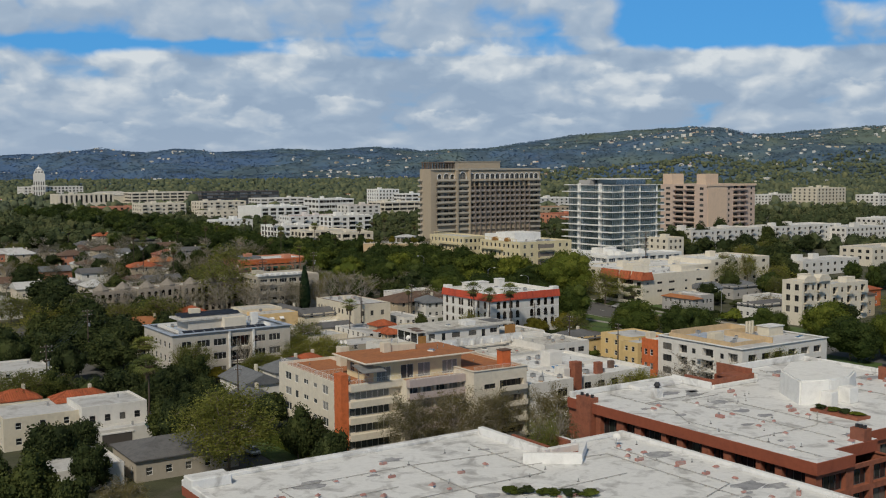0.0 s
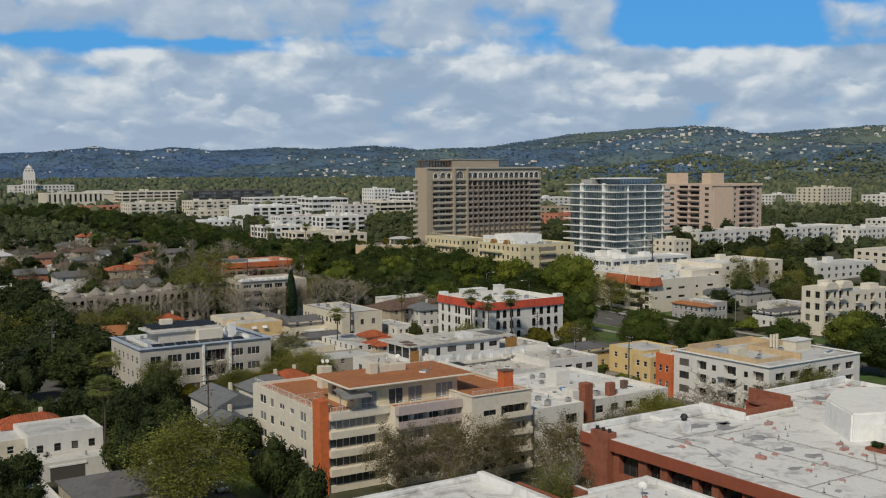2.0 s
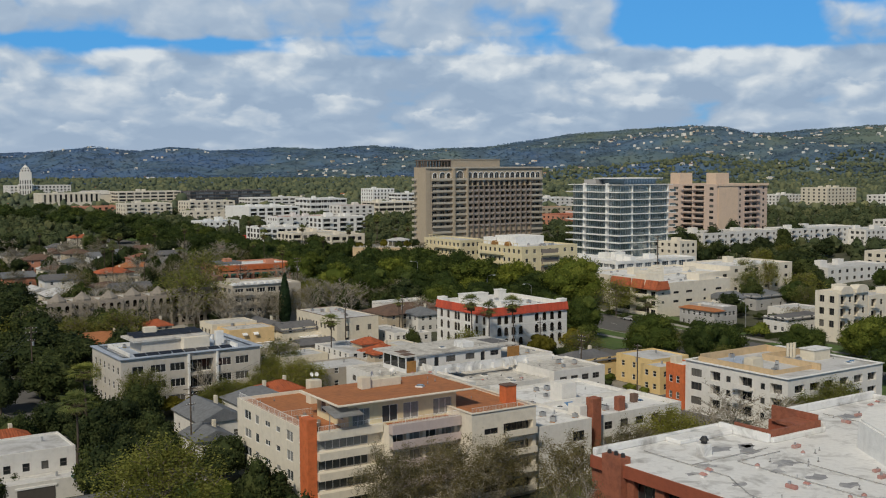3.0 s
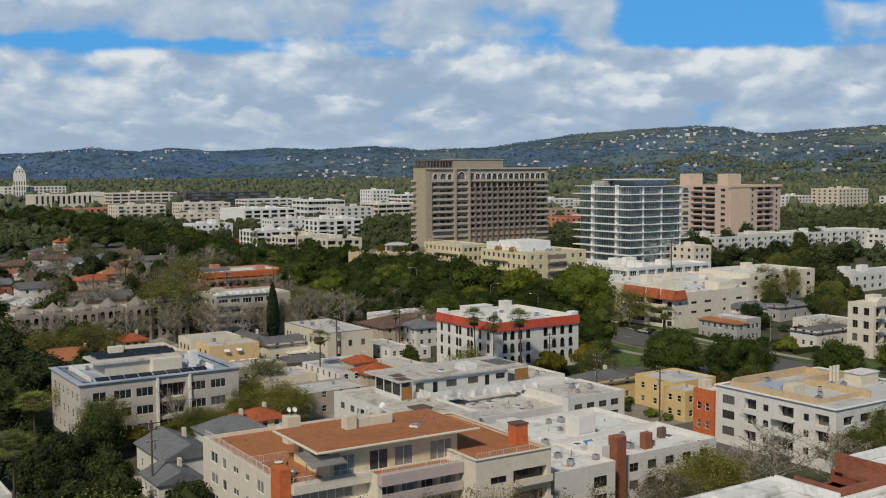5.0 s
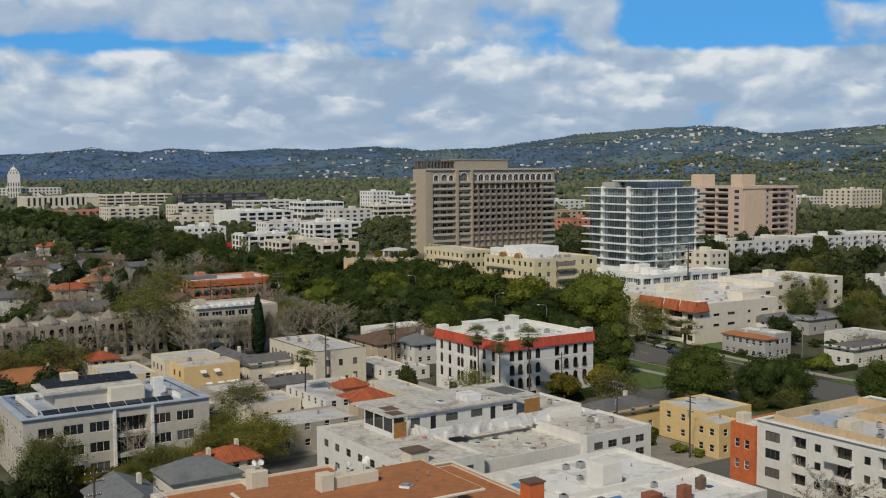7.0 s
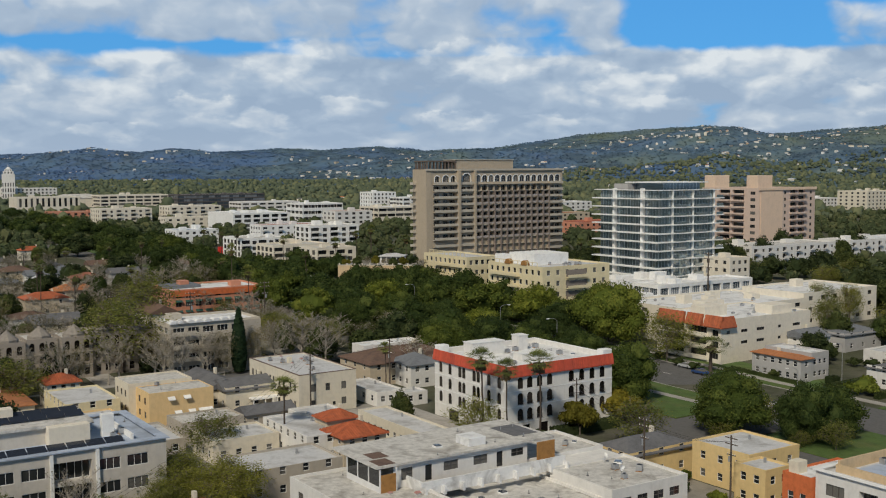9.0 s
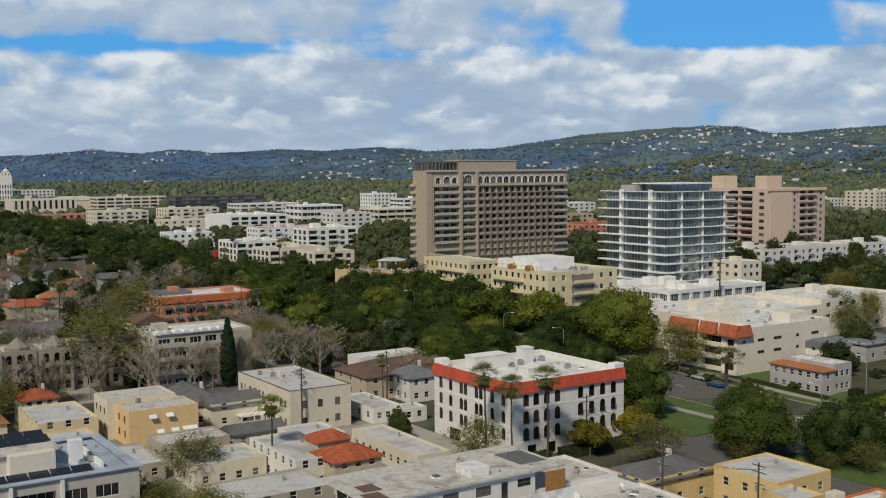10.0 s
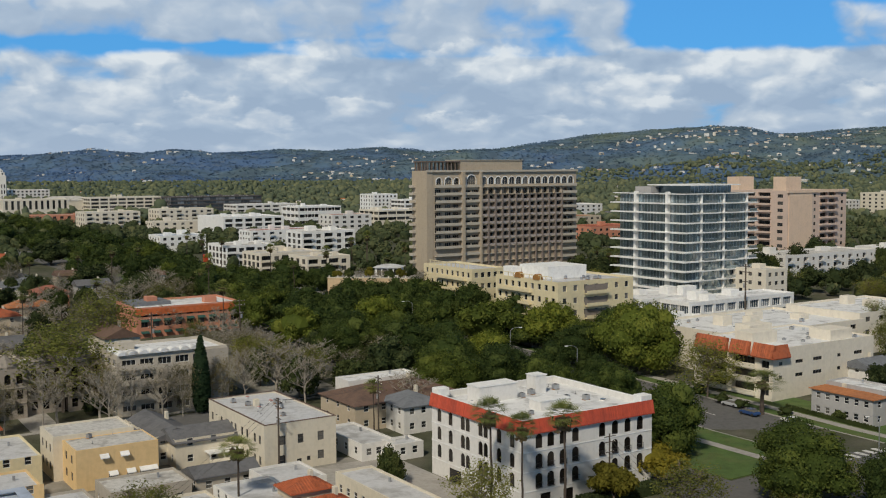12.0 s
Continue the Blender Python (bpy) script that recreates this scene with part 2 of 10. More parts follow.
M["greige_wall"] = material("grey_beige_stucco", (0.43, 0.385, 0.32), stain=GRIME, stain_amt=0.10, streak=0.16, var=0.07)
M["solar_wall"] = material("dull_pale_stucco", (0.53, 0.49, 0.43), stain=GRIME, stain_amt=0.14, streak=0.2, var=0.08)
M["townhouse_wall"] = material("weathered_greige_stucco", (0.345, 0.30, 0.25), stain=GRIME, stain_amt=0.16, streak=0.2, var=0.09)
M["lilac_wall"] = material("pale_mauve_stucco", (0.50, 0.42, 0.40), stain=GRIME, stain_amt=0.10, streak=0.16, var=0.07)
M["pink_wall"] = material("pink_concrete", (0.60, 0.465, 0.385), stain=GRIME, stain_amt=0.10, streak=0.16, var=0.07)
M["peach_wall"] = material("peach_concrete", (0.73, 0.55, 0.41), stain=GRIME, stain_amt=0.10, streak=0.16, var=0.07)
M["hotel_front"] = material("dull_mauve_panel", (0.40, 0.35, 0.325), stain=GRIME, stain_amt=0.15)
M["hotel_wall"] = material("tan_concrete", (0.45, 0.375, 0.28), stain=GRIME, stain_amt=0.10, streak=0.16, var=0.07)
M["hotel_light"] = material("pale_concrete", (0.50, 0.45, 0.37), stain=GRIME, stain_amt=0.10, streak=0.16, var=0.07)
M["hotel_fin"] = material("taupe_concrete_fin", (0.23, 0.19, 0.165), stain=GRIME, stain_amt=0.2, streak=0.2)
M["hotel_brown"] = material("brown_bronze_panel", (0.17, 0.13, 0.105), rough=0.6)
M["brick"] = material("red_brick", (0.30, 0.105, 0.06), fine=9.0, var=0.25, stain=(0.12, 0.06, 0.05), stain_amt=0.35, bump=0.4)
M["fascia"] = material("rust_painted_fascia", (0.30, 0.085, 0.045), stain=(0.16, 0.05, 0.035), stain_amt=0.4, var=0.12)
M["white_roof"] = material("white_roof_coating", (0.74, 0.74, 0.73), rough=0.75, stain=(0.30, 0.29, 0.28), stain_amt=0.75, stain_scale=0.30, var=0.08, bump=0.2)
M["pale_roof"] = material("pale_roof_membrane", (0.56, 0.56, 0.56), rough=0.8, stain=(0.28, 0.27, 0.25), stain_amt=0.7, stain_scale=0.22, var=0.12, bump=0.2)
M["worn_roof"] = material("worn_white_roof", (0.56, 0.54, 0.50), rough=0.85, stain=(0.26, 0.24, 0.21), stain_amt=0.85, stain_scale=0.3, var=0.25, bump=0.2)
M["blue_roof"] = material("blue_grey_membrane", (0.42, 0.48, 0.58), rough=0.6, stain=(0.22, 0.25, 0.30), stain_amt=0.6, stain_scale=0.2, var=0.12)
M["clay_roof"] = material("orange_clay_gravel", (0.40, 0.16, 0.065), rough=0.9, stain=(0.25, 0.11, 0.06), stain_amt=0.5, stain_scale=0.2, var=0.2, fine=20)
M["grey_shingle"] = material("grey_asphalt_shingle", (0.14, 0.14, 0.145), rough=0.9, stain=(0.08, 0.08, 0.085), stain_amt=0.5, var=0.2, fine=6)
M["brown_shingle"] = material("brown_shingle", (0.15, 0.095, 0.07), rough=0.9, stain=(0.07, 0.05, 0.045), stain_amt=0.5, var=0.2, fine=6)
M["slate_shingle"] = material("blue_grey_shingle", (0.17, 0.18, 0.195), rough=0.9, stain=(0.1, 0.11, 0.12), stain_amt=0.5, var=0.2, fine=6)
M["tile_roof"] = material("terracotta_tile", (0.40, 0.108, 0.045), rough=0.8, stain=(0.22, 0.08, 0.05), stain_amt=0.5, stain_scale=0.5, var=0.25, fine=5, island=0.22)
M["old_tile"] = material("faded_terracotta_tile", (0.30, 0.115, 0.075), rough=0.85, stain=(0.16, 0.08, 0.06), stain_amt=0.5, stain_scale=0.5, var=0.25, fine=5)
M["red_band"] = material("red_mansard_tile", (0.50, 0.080, 0.040), rough=0.75, stain=(0.22, 0.05, 0.04), stain_amt=0.4, var=0.15, fine=5, island=0.12)
M["patch"] = material("grey_roof_patch", (0.30, 0.30, 0.31), rough=0.7, var=0.3, scale=0.8, stain=(0.55, 0.55, 0.55), stain_amt=0.8, stain_scale=0.5)
M["conduit"] = material("grey_conduit", (0.38, 0.37, 0.35), rough=0.6, stain=(0.5, 0.49, 0.47), stain_amt=0.6, stain_scale=0.8)
M["turret"] = material("weathered_grey_turret", (0.27, 0.24, 0.205), rough=0.9, stain=GRIME, stain_amt=0.5, var=0.2)
M["trim"] = material("white_trim", (0.80, 0.795, 0.77), stain=GRIME, stain_amt=0.15, var=0.08)
M["frame"] = material("dark_window_frame", (0.10, 0.09, 0.085), rough=0.5, var=0.1)
M["pale_frame"] = material("white_window_frame", (0.68, 0.67, 0.65), rough=0.5, var=0.08)
M["metal"] = material("galvanised_metal", (0.45, 0.46, 0.47), rough=0.45, metal=0.6, stain=(0.2, 0.17, 0.15), stain_amt=0.4)
M["dark_metal"] = material("dark_iron", (0.03, 0.03, 0.032), rough=0.5, var=0.1)
M["steel_rail"] = material("pale_painted_railing", (0.60, 0.57, 0.53), rough=0.5, var=0.1)
M["vent"] = material("red_oxide_vent", (0.42, 0.22, 0.19), rough=0.7, stain=(0.4, 0.35, 0.33), stain_amt=0.7, stain_scale=1.2)
M["ochre_wood"] = material("ochre_wood_siding", (0.34, 0.17, 0.05), rough=0.7, var=0.25)
M["solar"] = material("solar_panel", (0.022, 0.027, 0.04), rough=0.15, var=0.15, bump=0)
M["asphalt"] = material("asphalt", (0.12, 0.118, 0.115), rough=0.9, var=0.2, stain=(0.13, 0.125, 0.12), stain_amt=0.6, stain_scale=0.12, fine=20)
M["concrete"] = material("pavement_concrete", (0.36, 0.34, 0.31), rough=0.9, var=0.15, stain=(0.2, 0.19, 0.17), stain_amt=0.5, stain_scale=0.2)
M["yard_concrete"] = material("worn_yard_concrete", (0.25, 0.235, 0.205), rough=0.9, var=0.25, scale=0.3, stain=(0.10, 0.10, 0.07), stain_amt=0.7, stain_scale=0.11)
M["paint_white"] = material("road_paint", (0.62, 0.61, 0.58), rough=0.8, stain=(0.2, 0.2, 0.2), stain_amt=0.7, stain_scale=0.9)
M["grass"] = material("lawn_grass", (0.075, 0.125, 0.03), rough=0.9, var=0.3, scale=0.4, fine=7, stain=(0.14, 0.13, 0.05), stain_amt=0.5, stain_scale=0.15, bump=0.5, bdist=0.06)
M["soil"] = material("yard_ground", (0.065, 0.07, 0.038), rough=0.95, var=0.35, scale=0.25, fine=3, stain=(0.16, 0.14, 0.115), stain_amt=0.6, stain_scale=0.06, bump=0.5, bdist=0.1)
M["trunk"] = material("grey_brown_bark", (0.17, 0.135, 0.105), rough=0.9, var=0.3, fine=6, bump=0.6, bdist=0.04)
M["pale_bark"] = material("grey_sycamore_bark", (0.33, 0.295, 0.245), rough=0.9, var=0.3, fine=4, bump=0.4, bdist=0.03)
M["palm_bark"] = material("palm_bark", (0.075, 0.058, 0.046), rough=0.95, var=0.3, fine=8, bump=0.6, bdist=0.05)
M["pole_wood"] = material("utility_pole_wood", (0.09, 0.07, 0.055), rough=0.9, var=0.25, fine=6)
M["awning"] = material("dark_green_awning", (0.03, 0.09, 0.075), rough=0.7)
M["black_awning"] = material("black_awning", (0.015, 0.017, 0.02), rough=0.5)
M["red_paint"] = material("red_sheet", (0.60, 0.035, 0.025), rough=0.5)
M["blue_cover"] = material("blue_fabric", (0.10, 0.24, 0.45), rough=0.7)
M["tyre"] = material("tyre_rubber", (0.02, 0.02, 0.02), rough=0.8)
M["tower_glass"] = glass_material("tower_glass", (0.26, 0.33, 0.365), (0.60, 0.66, 0.69), 0.60, 0.06, 0.7)
M["mullion"] = material("blue_grey_metal", (0.30, 0.35, 0.38), rough=0.45, var=0.05)
M["pane"] = glass_material("window_glass", (0.018, 0.02, 0.022), (0.20, 0.19, 0.17), 0.66)
M["dark_pane"] = glass_material("dim_window_glass", (0.012, 0.010, 0.009), (0.05, 0.042, 0.036), 0.8)
M["blind"] = glass_material("blue_blind_glass", (0.05, 0.065, 0.08), (0.30, 0.33, 0.36), 0.5)
M["curtain"] = glass_material("curtained_glass", (0.055, 0.062, 0.066), (0.40, 0.40, 0.38), 0.42)
# dark taupe: painted shade of balcony recesses, and plain colour of the patio seats
M["loggia"] = material("shade_taupe_paint", (0.22, 0.19, 0.165), var=0.15)
M["ficus"] = leaf_material("dense_dark_leaves", (0.016, 0.029, 0.009), (0.045, 0.069, 0.018), (0.108, 0.136, 0.036))
M["ficus_bright"] = leaf_material("bright_green_leaves", (0.040, 0.060, 0.012), (0.098, 0.128, 0.023), (0.21, 0.23, 0.045))
M["oak"] = leaf_material("dark_green_leaves", (0.016, 0.026, 0.011), (0.045, 0.063, 0.023), (0.108, 0.126, 0.048))
M["olive"] = leaf_material("olive_yellow_leaves", (0.092, 0.112, 0.026), (0.200, 0.215, 0.055), (0.34, 0.335, 0.095), thin=0.45)
M["dry"] = leaf_material("dry_brown_leaves", (0.094, 0.088, 0.044), (0.180, 0.165, 0.085), (0.25, 0.22, 0.115), thin=0.45)
M["golden"] = leaf_material("golden_leaves", (0.11, 0.105, 0.018), (0.20, 0.18, 0.028), (0.31, 0.27, 0.055), thin=0.45)
M["cypress"] = leaf_material("cypress_leaves", (0.010, 0.022, 0.012), (0.018, 0.036, 0.018), (0.03, 0.055, 0.026))
M["frond"] = leaf_material("palm_fronds", (0.075, 0.105, 0.028), (0.155, 0.185, 0.055), (0.27, 0.28, 0.10))
M["skirt"] = leaf_material("dead_palm_skirt", (0.09, 0.07, 0.04), (0.16, 0.125, 0.08), (0.22, 0.18, 0.12))
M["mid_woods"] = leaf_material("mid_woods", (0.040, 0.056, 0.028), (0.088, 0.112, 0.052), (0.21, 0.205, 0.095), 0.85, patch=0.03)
# paler and bluer than mid_woods: distance haze put into the leaf colour
M["hazed_far_woods"] = leaf_material("hazed_far_woods", (0.080, 0.104, 0.074), (0.150, 0.180, 0.110), (0.30, 0.30, 0.15), 0.9, patch=0.014)


def hazed_hill_material(name, lift):
    """Scrub hills with distance haze painted in as blue; wide olive slopes, paler clearings."""
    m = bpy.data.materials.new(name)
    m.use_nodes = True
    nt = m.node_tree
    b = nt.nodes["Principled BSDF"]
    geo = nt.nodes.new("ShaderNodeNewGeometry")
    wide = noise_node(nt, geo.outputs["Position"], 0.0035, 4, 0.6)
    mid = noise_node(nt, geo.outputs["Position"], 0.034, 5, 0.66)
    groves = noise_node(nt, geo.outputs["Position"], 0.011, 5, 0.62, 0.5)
    # the painted haze turns bluer westwards; the eastern slopes carry more olive
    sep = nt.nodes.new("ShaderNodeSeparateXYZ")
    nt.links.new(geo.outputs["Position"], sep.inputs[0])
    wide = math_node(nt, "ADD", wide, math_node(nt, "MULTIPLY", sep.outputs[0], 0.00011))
    # blue in these tones is distance haze put into the base colour
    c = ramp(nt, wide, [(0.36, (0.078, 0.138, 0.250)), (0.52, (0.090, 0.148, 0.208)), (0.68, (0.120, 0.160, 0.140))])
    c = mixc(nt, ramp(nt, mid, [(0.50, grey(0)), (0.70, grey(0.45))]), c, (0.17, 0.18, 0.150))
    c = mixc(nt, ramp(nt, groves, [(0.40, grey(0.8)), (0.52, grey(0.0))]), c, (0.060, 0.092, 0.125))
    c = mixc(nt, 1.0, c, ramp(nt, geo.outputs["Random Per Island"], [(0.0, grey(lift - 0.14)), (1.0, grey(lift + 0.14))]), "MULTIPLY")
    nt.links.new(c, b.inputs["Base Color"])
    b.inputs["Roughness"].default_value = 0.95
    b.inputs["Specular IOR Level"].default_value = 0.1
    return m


M["hazed_hill_woods"] = hazed_hill_material("hazed_hill_scrub", 1.12)
M["hazed_hill_ground"] = hazed_hill_material("hazed_hill_ground", 1.08)


# ---- building blocks ----
RZ = 33.0  # the street grid against the flight
CB, SB = math.cos(radians(RZ)), math.sin(radians(RZ))


def gz(y):
    """Ground level: flat by the apartments, then a gentle rise to the hills."""
    return float(np.interp(y, [-300, 370, 520, 700, 1200, 2300], [0, 0, 4.5, 7, 12, 24]))


def grid_xy(u, v):
    return u * CB - v * SB, u * SB + v * CB


def part(name, bm, mat, parent, label="", loc=None, rz=0.0):
    me = bpy.data.meshes.new(name)
    bm.to_mesh(me)
    bm.free()
    return part_mesh(name, me, mat, parent, label, loc, rz)


def part_mesh(name, me, mat, parent, label="", loc=None, rz=0.0):
    if mat is not None and not me.materials:
        me.materials.append(mat if not isinstance(mat, str) else M[mat])
    ob = new(name, me)
    ob.parent = parent
    if loc is not None:
        ob.matrix_basis = pose(*loc, 0, 0, rz)
    return tagged(ob, label)


def thing(name, label, category, x, y, z, rz=RZ, group="", kind=""):
    ob = new(name)
    ob.empty_display_size = 0.5
    ob.matrix_basis = pose(x, y, z, 0, 0, rz)
    return tagged(ob, label, category, group, kind)


def box(bm, x0, y0, z0, x1, y1, z1):
    v = [bm.verts.new(p) for p in ((x0, y0, z0), (x1, y0, z0), (x1, y1, z0), (x0, y1, z0), (x0, y0, z1), (x1, y0, z1), (x1, y1, z1), (x0, y1, z1))]
    for f in ((3, 2, 1, 0), (4, 5, 6, 7), (0, 1, 5, 4), (1, 2, 6, 5), (2, 3, 7, 6), (3, 0, 4, 7)):
        bm.faces.new([v[i] for i in f])


def quad(bm, *pts):
    bm.faces.new([bm.verts.new(p) for p in pts])


def cyl(bm, x, y, z0, z1, r0, r1=None, n=8, dx=0.0, dy=0.0, cap=True):
    r1 = r0 if r1 is None else r1
    a = [bm.verts.new((x + r0 * math.cos(2 * math.pi * k / n), y + r0 * math.sin(2 * math.pi * k / n), z0)) for k in range(n)]
    b = [bm.verts.new((x + dx + r1 * math.cos(2 * math.pi * k / n), y + dy + r1 * math.sin(2 * math.pi * k / n), z1)) for k in range(n)]
    for k in range(n):
        bm.faces.new((a[k], a[(k + 1) % n], b[(k + 1) % n], b[k]))
    if cap:
        bm.faces.new(b)
        bm.faces.new(a[::-1])


def tube(bm, p, q, r0, r1, n=5):
    """A tapering limb from p to q."""
    p, q = Vector(p), Vector(q)
    d = (q - p).normalized()
    s = d.orthogonal().normalized()
    t = d.cross(s)
    a = [bm.verts.new(p + r0 * (math.cos(2 * math.pi * k / n) * s + math.sin(2 * math.pi * k / n) * t)) for k in range(n)]
    b = [bm.verts.new(q + r1 * (math.cos(2 * math.pi * k / n) * s + math.sin(2 * math.pi * k / n) * t)) for k in range(n)]
    for k in range(n):
        bm.faces.new((a[k], a[(k + 1) % n], b[(k + 1) % n], b[k]))


def wall_face(bm, face, W, L, z0, z1, openings, depth=0.2):
    """One outer wall with its openings cut through to their reveals. face F lies on y=0, face L on x=0."""
    span = W if face == "F" else L

    def P(a, d, z):
        return (a, d, z) if face == "F" else (d, a, z)

    def Q(*pts):
        quad(bm, *(pts if face == "F" else pts[::-1]))

    xs = sorted({0.0, span, *(o[0] for o in openings), *(o[1] for o in openings)})
    zs = sorted({z0, z1, *(o[2] for o in openings), *(o[3] for o in openings)})
    for i in range(len(zs) - 1):
        run = None
        zc = (zs[i] + zs[i + 1]) / 2
        for j in range(len(xs)):
            solid = False
            if j < len(xs) - 1:
                xc = (xs[j] + xs[j + 1]) / 2
                solid = not any(o[0] < xc < o[1] and o[2] < zc < o[3] for o in openings)
            if solid and run is None:
                run = xs[j]
            if not solid and run is not None:
                Q(P(run, 0, zs[i]), P(xs[j], 0, zs[i]), P(xs[j], 0, zs[i + 1]), P(run, 0, zs[i + 1]))
                run = None
    for o in openings:
        a0, a1, b0, b1 = o[:4]
        d = o[5] if len(o) > 5 else depth
        Q(P(a0, 0, b0), P(a0, d, b0), P(a0, d, b1), P(a0, 0, b1))
        Q(P(a1, d, b0), P(a1, 0, b0), P(a1, 0, b1), P(a1, d, b1))
        Q(P(a0, 0, b1), P(a0, d, b1), P(a1, d, b1), P(a1, 0, b1))
        Q(P(a0, d, b0), P(a0, 0, b0), P(a1, 0, b0), P(a1, d, b0))
        if len(o) > 4 and o[4] == "arch":
            # wall in the two upper corners leaves a round head
            r, c = (a1 - a0) / 2, (a0 + a1) / 2
            arc = [(c + r * math.cos(q), b1 - r + r * math.sin(q)) for q in np.linspace(0, math.pi, 11)]
            for k in range(10):
                (u0, w0), (u1, w1) = arc[k], arc[k + 1]
                Q(P(u0, 0, w0), P(u0, 0, b1), P(u1, 0, b1), P(u1, 0, w1))
                Q(P(u0, 0, w0), P(u1, 0, w1), P(u1, d, w1), P(u0, d, w0))


CACHE = {}
FAR = [False]


def window_meshes(w, h, style):
    """Frame and pane of a window, shared by all of its size and style; it looks along -y, centred on its opening."""
    key = (round(w, 2), round(h, 2), style)
    if key in CACHE:
        return CACHE[key]
    bm = bmesh.new()
    t = 0.07
    y0, y1 = -0.05, 0.05
    x, z = w / 2, h / 2
    n = max(1, round(w / 1.1)) if style != "one" else 1
    cuts = [-x + w * k / n for k in range(1, n)]
    xs = [-x, -x + t] + [q for c in cuts for q in (c - t / 2, c + t / 2)] + [x - t, x]
    zs = [-z, -z + t] + ([-t / 2, t / 2] if style == "sash" else []) + [z - t, z]
    grid = {(i, j, k): bm.verts.new((xs[i], y, zs[j])) for i in range(len(xs)) for j in range(len(zs)) for k, y in ((0, y0), (1, y1))}

    def bar(i, j):
        return 0 <= i < len(xs) - 1 and 0 <= j < len(zs) - 1 and (i % 2 == 0 or j % 2 == 0)

    for i in range(len(xs) - 1):
        for j in range(len(zs) - 1):
            if not bar(i, j):
                continue
            bm.faces.new([grid[c] for c in ((i, j, 0), (i + 1, j, 0), (i + 1, j + 1, 0), (i, j + 1, 0))])
            for di, dj, (p, q) in ((-1, 0, ((i, j), (i, j + 1))), (1, 0, ((i + 1, j + 1), (i + 1, j))), (0, -1, ((i + 1, j), (i, j))), (0, 1, ((i, j + 1), (i + 1, j + 1)))):
                if not bar(i + di, j + dj):
                    bm.faces.new([grid[c] for c in ((*p, 0), (*q, 0), (*q, 1), (*p, 1))])
    bmesh.ops.delete(bm, geom=[v for v in bm.verts if not v.link_faces], context="VERTS")
    fr = bpy.data.meshes.new("window")
    bm.to_mesh(fr)
    bm.free()
    bm = bmesh.new()
    quad(bm, (-x + t / 2, 0.02, -z + t / 2), (x - t / 2, 0.02, -z + t / 2), (x - t / 2, 0.02, z - t / 2), (-x + t / 2, 0.02, z - t / 2))
    pa = bpy.data.meshes.new("pane")
    bm.to_mesh(pa)
    bm.free()
    CACHE[key] = (fr, pa)
    return CACHE[key]


def put_window(parent, face, o, frame="frame", pane="pane", depth=0.2):
    a0, a1, z0, z1, style = o[:5]
    d = (o[5] if len(o) > 5 else depth) - 0.06
    fr, pa = window_meshes(a1 - a0, z1 - z0, style)
    key = ("m", fr.name, frame, pane)
    if key not in CACHE:
        CACHE[key] = (fr.copy(), pa.copy())
    fr, pa = CACHE[key]
    if FAR[0]:
        # distant windows are one mesh each, frame and pane together
        kj = ("j", fr.name, pa.name, frame, pane)
        if kj not in CACHE:
            bm = bmesh.new()
            bm.from_mesh(fr)
            k = len(bm.faces)
            bm.from_mesh(pa)
            bm.faces.ensure_lookup_table()
            for f in bm.faces[k:]:
                f.material_index = 1
            me = bpy.data.meshes.new("window")
            bm.to_mesh(me)
            bm.free()
            me.materials.append(M[frame])
            me.materials.append(M[pane])
            CACHE[kj] = me
        c, zc = (a0 + a1) / 2, (z0 + z1) / 2
        return part_mesh("window", CACHE[kj], None, parent, loc=(c, d, zc) if face == "F" else (d, c, zc), rz=0 if face == "F" else -90)
    c, zc = (a0 + a1) / 2, (z0 + z1) / 2
    loc = (c, d, zc) if face == "F" else (d, c, zc)
    w = part_mesh("window", fr, frame, parent, loc=loc, rz=0 if face == "F" else -90)
    part_mesh("pane", pa, pane, w)
    return w


def openings(a0, a1, n, w, zs, h, style="one", depth=None):
    """n openings of one size, evenly between a0 and a1, on each level of zs."""
    out = []
    for z in zs:
        for k in range(n):
            c = a0 + (a1 - a0) * (k + 0.5) / n
            o = (round(c - w / 2, 3), round(c + w / 2, 3), z, z + h, style)
            out.append(o if depth is None else (*o, depth))
    return out


def walls(parent, W, L, H, Fo=(), Lo=(), mat="white_wall", name="wall", z0=-1.5, ph=0.5, pt=0.25, x0=0.0, y0=0.0, frame="frame", pane="pane"):
    """Four walls with parapet; the two seen faces have real openings with windows in them."""
    bm = bmesh.new()
    wall_face(bm, "F", W, L, z0, H, list(Fo))
    wall_face(bm, "L", W, L, z0, H, list(Lo))
    quad(bm, (W, 0, z0), (W, L, z0), (W, L, H), (W, 0, H))
    quad(bm, (W, L, z0), (0, L, z0), (0, L, H), (W, L, H))
    i, zr = pt, H - ph
    o4 = ((0, 0), (W, 0), (W, L), (0, L))
    i4 = ((i, i), (W - i, i), (W - i, L - i), (i, L - i))
    for k in range(4):
        a, b, c, d = o4[k], o4[(k + 1) % 4], i4[(k + 1) % 4], i4[k]
        quad(bm, (*a, H), (*b, H), (*c, H), (*d, H))
        quad(bm, (*d, H), (*c, H), (*c, zr - 0.1), (*d, zr - 0.1))
    # back of the reveals: a plain inner core keeps daylight out
    ob = part(name, bm, M[mat], parent, loc=(x0, y0, 0))
    for o in Fo:
        put_window(ob, "F", o, frame, pane)
    for o in Lo:
        put_window(ob, "L", o, frame, pane)
    return ob


